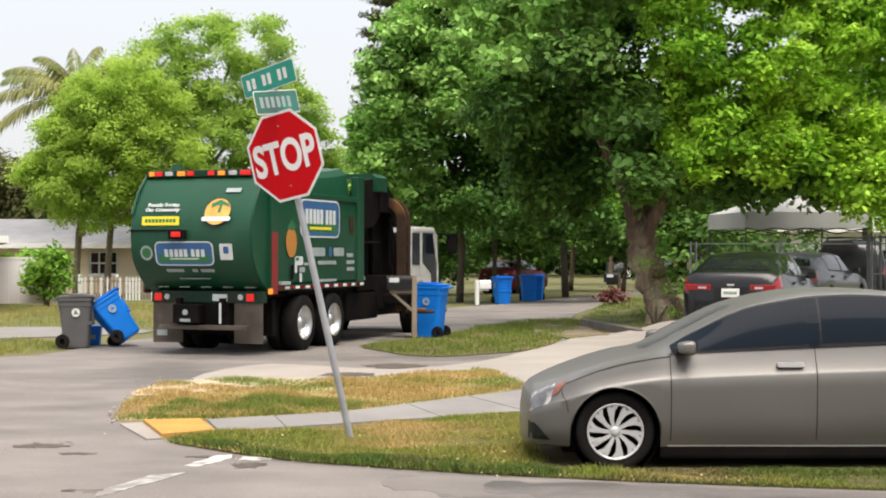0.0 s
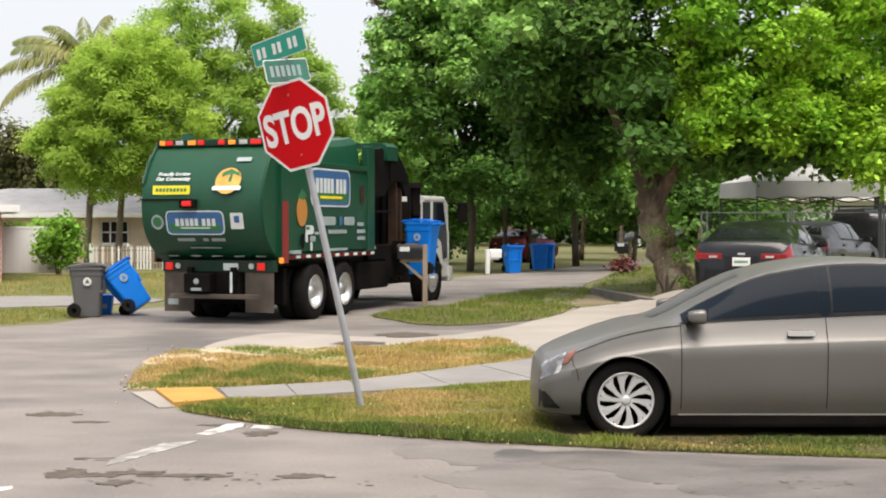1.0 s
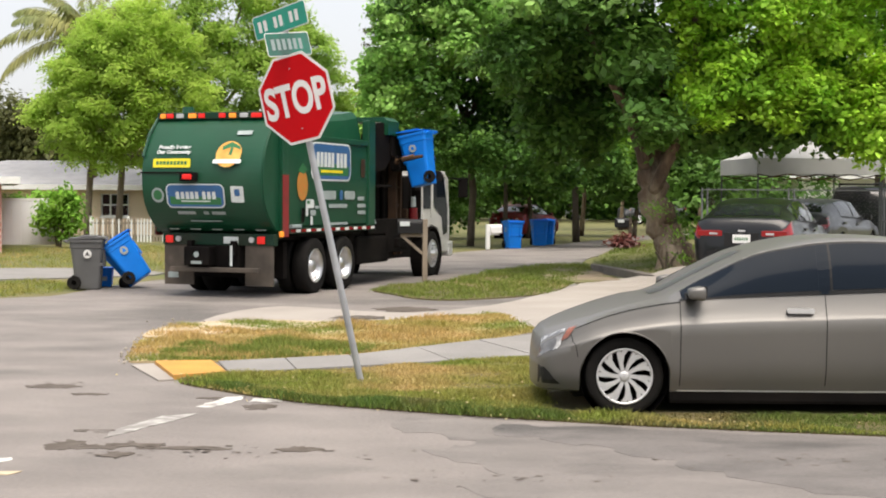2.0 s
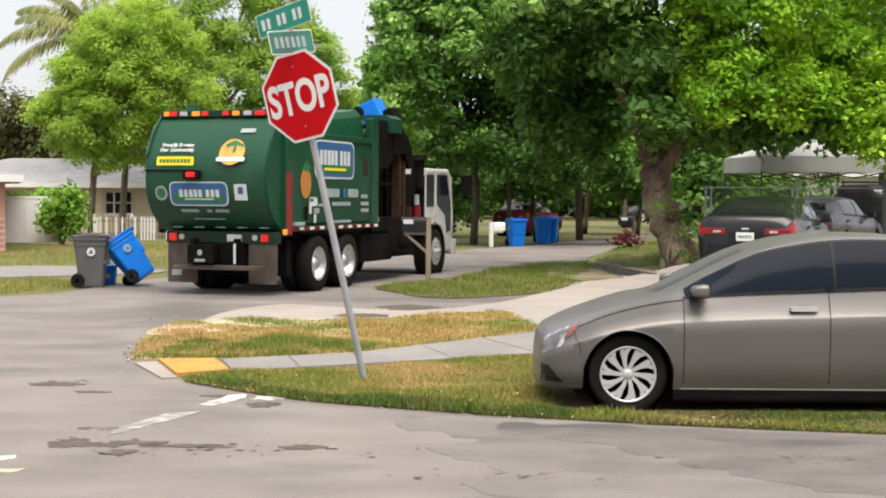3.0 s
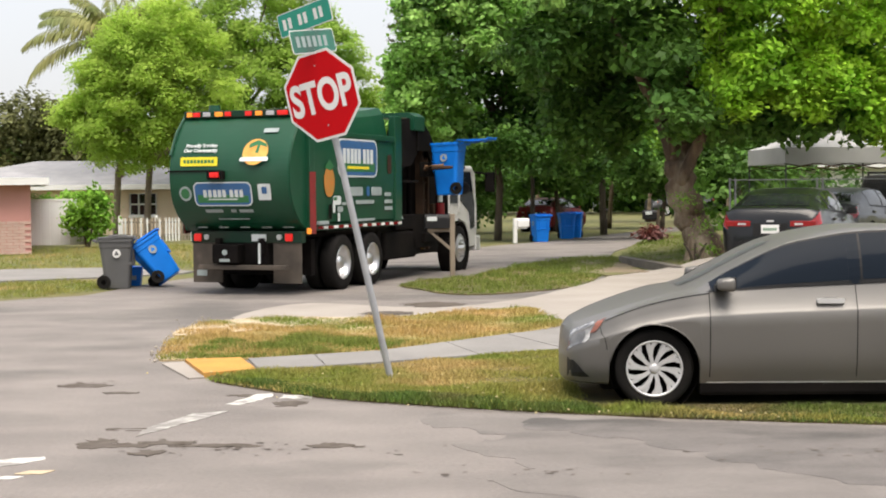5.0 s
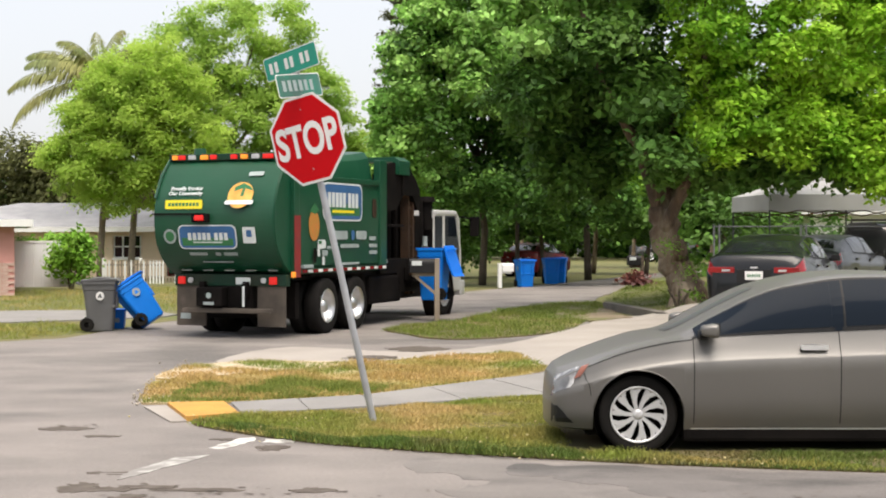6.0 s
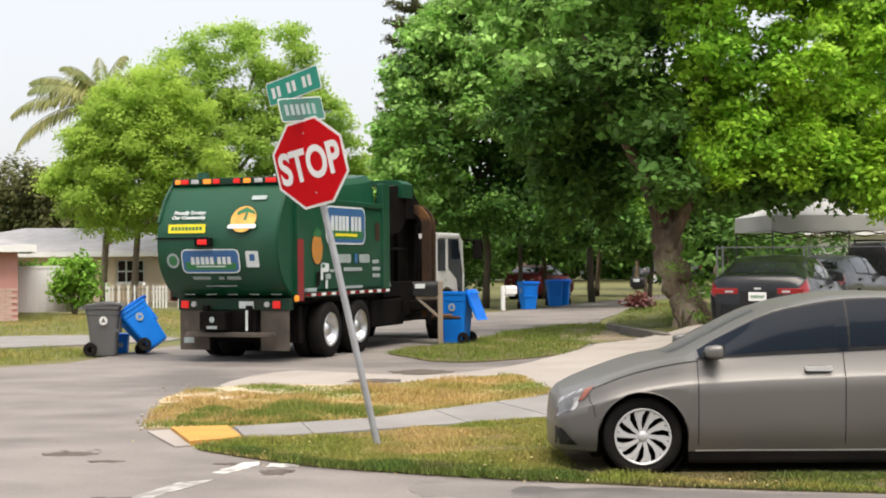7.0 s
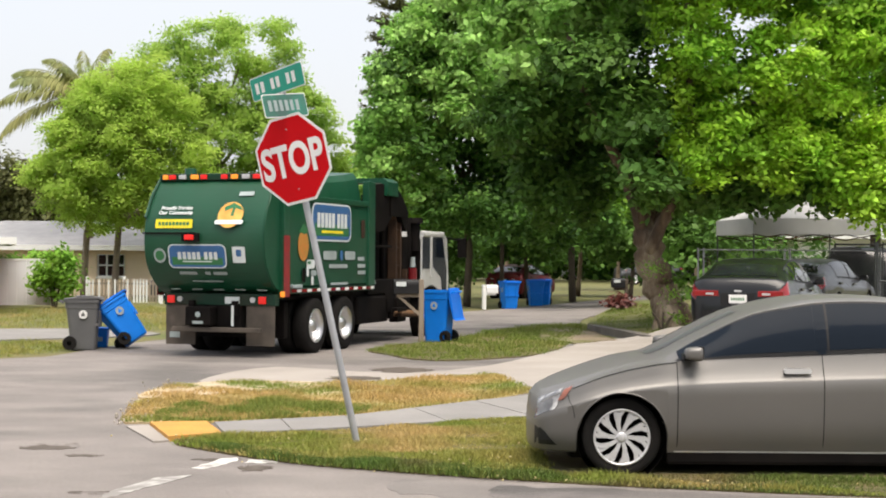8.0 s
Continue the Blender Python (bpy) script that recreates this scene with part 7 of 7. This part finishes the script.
# ---- houses and yards ----
def build_house(m, label, w, d, h, wall_mat, roof_mat, rise_, windows, over=0.5):
    """A bungalow with a hip roof; the front faces -y and starts at the origin."""
    b = thing("house", m, label, "house")
    t = 0.2
    holes = sorted(windows)
    x = 0.0
    for wx, wz, ww, wh in holes:
        part("wall", box(x, wx, 0, t, 0, h), wall_mat, b)
        part("wall", box(wx, wx + ww, 0, t, 0, wz), wall_mat, b)
        part("wall", box(wx, wx + ww, 0, t, wz + wh, h), wall_mat, b)
        win = part("window", box(wx - 0.07, wx + ww + 0.07, -0.03, -0.002, wz - 0.1, wz - 0.0, 0.01), WHITE, b, "white framed window with small panes")
        part("pane", box(wx, wx + ww, 0.08, 0.1, wz, wz + wh), DARK_GLASS, win)
        for k in range(4):
            a = wx + ww * k / 3
            part("mullion", box(a - 0.03, a + 0.03, 0.0, 0.08, wz, wz + wh), WHITE, win)
        for k in range(3):
            a = wz + wh * k / 2
            part("mullion", box(wx, wx + ww, 0.012, 0.075, a - 0.03, a + 0.03), WHITE, win)
        x = wx + ww
    part("wall", box(x, w, 0, t, 0, h), wall_mat, b)
    part("wall", box(0, t, t, d, 0, h), wall_mat, b)
    part("wall", box(w - t, w, t, d, 0, h), wall_mat, b)
    part("wall", box(t, w - t, d - t, d, 0, h), wall_mat, b)
    part("ceiling_slab", box(t, w - t, t, d - t, h - 0.1, h - 0.01), wall_mat, b)
    o = over
    bm = bmesh.new()
    lo = [bm.verts.new(p) for p in ((-o, -o, h), (w + o, -o, h), (w + o, d + o, h), (-o, d + o, h))]
    k = d / 2 + o
    r0, r1 = bm.verts.new((k - o, d / 2, h + rise_)), bm.verts.new((w - k + o, d / 2, h + rise_))
    for f in ((lo[0], lo[1], r1, r0), (lo[1], lo[2], r1), (lo[2], lo[3], r0, r1), (lo[3], lo[0], r0), (lo[3], lo[2], lo[1], lo[0])):
        bm.faces.new(f)
    bmesh.ops.translate(bm, vec=(0, 0, 0.06), verts=bm.verts)
    part("roof", bm, roof_mat, b)
    for a in (box(-o, w + o, -o - 0.03, -o, h - 0.14, h + 0.07), box(-o, w + o, d + o, d + o + 0.03, h - 0.14, h + 0.07), box(-o - 0.03, -o, -o, d + o, h - 0.14, h + 0.07), box(w + o, w + o + 0.03, -o, d + o, h - 0.14, h + 0.07)):
        part("fascia", a, WHITE, b)
    return b


build_house(pose(-25, 62, 0, 0, 0, 0), "beige stucco bungalow with grey hip roof and white fascia", 13.6, 9, 2.1, STUCCO, ROOF, 1.15, [(9.9, 0.85, 1.15, 0.95), (3.0, 0.85, 1.2, 0.95)])
build_house(pose(14.2, 60, 0, 0, 0, 0), "white bungalow with a low roof behind the tent", 10, 8, 2.75, WHITE, ROOF, 0.9, [(3.0, 0.9, 1.2, 1.0)])
pink = build_house(pose(-13.45, 43.0, 0, 0, 0, 18) @ pose(-12.95, 0, 0), "pink bungalow with pale brick base and white eaves", 12.95, 9, 2.2, PINK, ROOF, 1.1, [(4, 0.9, 1.2, 1.0)])
for row in range(11):
    for k in range(6):
        x = 12.95 - 0.36 * k - (0.18 if row % 2 else 0)
        part("brick", box(x - 0.34, min(x, 12.95), -0.035, -0.001, row * 0.09, row * 0.09 + 0.08), PINK_BRICK, pink)


def build_panel_fence():
    f = thing("white_fence", pose(-15.6, 48.9, 0), "plain white sheet-metal fence panel beside the bush", "fence")
    for k in range(7):
        part("panel", box(k * 0.32, k * 0.32 + 0.312, 0, 0.03, 0.05, 1.6, 0.004), FENCE_WHITE, f)
    part("rail", box(0, 2.24, -0.015, 0.0, 1.54, 1.62, 0.004), WHITE, f)


build_panel_fence()


def build_picket():
    f = thing("picket_fence", pose(-13.2, 52.4, 0), "weathered white picket fence in front of the house", "fence")
    rng = random.Random(5)
    for k in range(24):
        x = k * 0.115
        part("picket", prism([(x, 0.05), (x + 0.058, 0.05), (x + 0.058, 0.84 + rng.uniform(-0.03, 0.03)), (x + 0.035, 0.92), (x, 0.84)], "y", 0, 0.02), WHITE if rng.random() > 0.55 else WOOD, f)
    for z in (0.25, 0.7):
        part("rail", box(0, 2.75, 0.02, 0.06, z, z + 0.07), WOOD, f)
    for x in (0, 1.35, 2.7):
        part("post", box(x, x + 0.09, 0.02, 0.11, 0, 0.98, 0.01), WHITE, f)


build_picket()


def build_chainlink():
    f = thing("chain_link_fence", pose(5.45, 31.9, 0.3), "galvanised chain-link fence along the driveway", "fence")
    for x in (0, 0.12, 1.9, 2.02, 4.0, 6.0):
        part("post", rod((x, 0, 0), (x, 0, 1.7), 0.022, None, 10), GALV_DULL, f)
    part("top_rail", rod((0, 0, 1.66), (6.2, 0, 1.66), 0.014, None, 8), GALV_DULL, f)
    verts, faces = [], []
    w, hgt, r = 6.1, 1.62, 0.0014

    def strand(p0, p1):
        k = len(verts)
        for p in (p0, p1):
            verts.extend([(p[0] - r, 0, p[1]), (p[0] + r, -r, p[1]), (p[0] + r, r, p[1])])
        faces.extend([(k, k + 1, k + 4, k + 3), (k + 1, k + 2, k + 5, k + 4), (k + 2, k, k + 3, k + 5)])
    step = 0.1
    for i in range(int((w + hgt) / step)):
        x = i * step
        a, b = max(0, x - hgt), min(w, x)
        strand((a, x - a), (b, x - b))
        strand((a, hgt - (x - a)), (b, hgt - (x - b)))
    raw("wire_mesh", verts, faces, GALV_DULL, f)
    g = thing("metal_gate", pose(9.3, 31.6, 0.3), "dark metal gate with thin upright bars", "gate")
    for k in range(4):
        part("upright", rod((k * 0.12, 0, 0), (k * 0.12, 0, 1.85), 0.028 if k in (0, 2) else 0.014, None, 8), DARK_METAL, g)
    for z in (0.2, 1.0, 1.8):
        part("rail", rod((0, 0, z), (1.2, 0, z), 0.02, None, 8), DARK_METAL, g)
    for k in range(4, 11):
        part("upright", rod((k * 0.12, 0, 0), (k * 0.12, 0, 1.8), 0.012, None, 8), DARK_METAL, g)


build_chainlink()


def build_tent():
    t = thing("canopy_tent", pose(9.08, 38.4, 0.3, 0, 0, 6), "pale grey canopy tent on thin legs beside the cars", "tent")
    a, z = 1.62, 2.5
    bm = bmesh.new()
    c = [bm.verts.new(p) for p in ((-a, -a, z), (a, -a, z), (a, a, z), (-a, a, z))]
    lo = [bm.verts.new((v.co.x, v.co.y, z - 0.4)) for v in c]
    m1 = [bm.verts.new((v.co.x * 0.5, v.co.y * 0.5, z + 0.3)) for v in c]
    top = bm.verts.new((0, 0, z + 0.58))
    for i in range(4):
        j = (i + 1) % 4
        bm.faces.new((c[i], c[j], m1[j], m1[i]))
        bm.faces.new((m1[i], m1[j], top))
        bm.faces.new((lo[i], lo[j], c[j], c[i]))
    bmesh.ops.recalc_face_normals(bm, faces=bm.faces)
    part("canopy", bm, TENT, t)
    for x in (-a + 0.03, a - 0.03):
        for y in (-a + 0.03, a - 0.03):
            part("leg", rod((x, y, 0), (x, y, z), 0.022, None, 8), DARK_METAL, t)
    for s in (-1, 1):
        for k in range(4):
            x0, x1 = -a + k * a / 2, -a + (k + 1) * a / 2
            part("truss", rod((x0, s * (a - 0.05), z - (0.4 if k % 2 else 0.55)), (x1, s * (a - 0.05), z - (0.55 if k % 2 else 0.4)), 0.014, None, 6), RUST, t)
            part("truss", rod((x0, s * (a - 0.05), z - (0.55 if k % 2 else 0.4)), (x1, s * (a - 0.05), z - (0.4 if k % 2 else 0.55)), 0.016, None, 6), RUST, t)


build_tent()


# ---- what moves ----
# time, distance out of the bin, height of its centre, tilt, lid angle
LIFT = [(0.0, 2.10, 0.56, 0, 0), (0.15, 2.04, 0.57, 0, 0), (0.3, 1.84, 0.63, 0, 0), (0.5, 1.68, 0.79, 0, 0), (0.7, 1.67, 0.83, 0, 0), (0.9, 1.67, 1.06, 0, 0), (1.0, 1.67, 1.24, 0, 0),
        (1.2, 1.67, 1.41, 0, 0), (1.5, 1.67, 1.90, 0, 0), (1.7, 1.67, 2.10, 2, 0), (2.0, 1.60, 2.55, 12, 4), (2.25, 1.35, 3.05, 60, 40), (2.45, 0.95, 3.4, 112, 90), (2.65, 0.74, 3.25, 175, 40),
        (2.8, 0.52, 3.2, 206, 8), (3.2, 0.52, 3.19, 204, 6), (3.6, 0.52, 3.2, 207, 8), (4.0, 0.56, 3.22, 200, 20), (4.1, 0.76, 3.33, 150, 80), (4.2, 0.74, 3.34, 98, 115), (4.4, 1.3, 3.15, 55, 125),
        (4.7, 1.62, 2.6, 14, 150), (5.0, 1.67, 2.25, 2, 180), (5.3, 1.67, 1.98, 0, 205), (5.5, 1.67, 1.56, 0, 258), (5.7, 1.67, 1.32, 0, 240), (5.9, 1.67, 1.1, 0, 262), (6.1, 1.68, 0.9, 0, 238),
        (6.3, 1.68, 0.72, 0, 250), (6.5, 1.72, 0.57, 0, 264), (6.7, 1.82, 0.56, 0, 256), (6.9, 2.02, 0.56, 0, 250), (7.1, 2.12, 0.56, 0, 246), (7.4, 2.12, 0.56, 0, 246), (7.8, 2.12, 0.56, 0, 258), (8.0, 2.12, 0.56, 0, 258)]
ROLL = [(0.0, 0.0), (7.2, 0.0), (7.5, 0.035), (7.8, 0.12), (8.0, 0.19)]


def motions():
    yb, top = -0.6 * 0.5 - 0.02, 1.08 + 0.025
    walk(road_bin, [(t, bin_pose(lat, z, tilt)) for t, lat, z, tilt, lid in LIFT])
    walk(road_lid, [(t, pose(0, yb, top, lid)) for t, lat, z, tilt, lid in LIFT])
    walk(truck, [(t, TRUCK @ pose(s, 0, 0)) for t, s in ROLL])
    for w in truck_wheels:
        at = w.matrix_basis.translation.copy()
        walk(w, [(t, pose(at.x, at.y, at.z, 0, math.degrees(s / 0.5), 0)) for t, s in ROLL])
    grip = [r for r in LIFT if r[0] < 7.2] + [(7.4, 1.72, 0.56, 0, 0), (7.6, 1.6, 0.56, 0, 0), (8.0, 1.6, 0.56, 0, 0)]
    walk(carriage, [(t, pose(HOP_X, -lat, z, -tilt)) for t, lat, z, tilt, lid in grip])
    walk(mast, [(t, pose(HOP_X + 0.2, -(max(lat, 1.66) - 0.67) if t < 1.8 or t > 4.9 else -0.99, 0)) for t, lat, z, tilt, lid in grip])


motions()
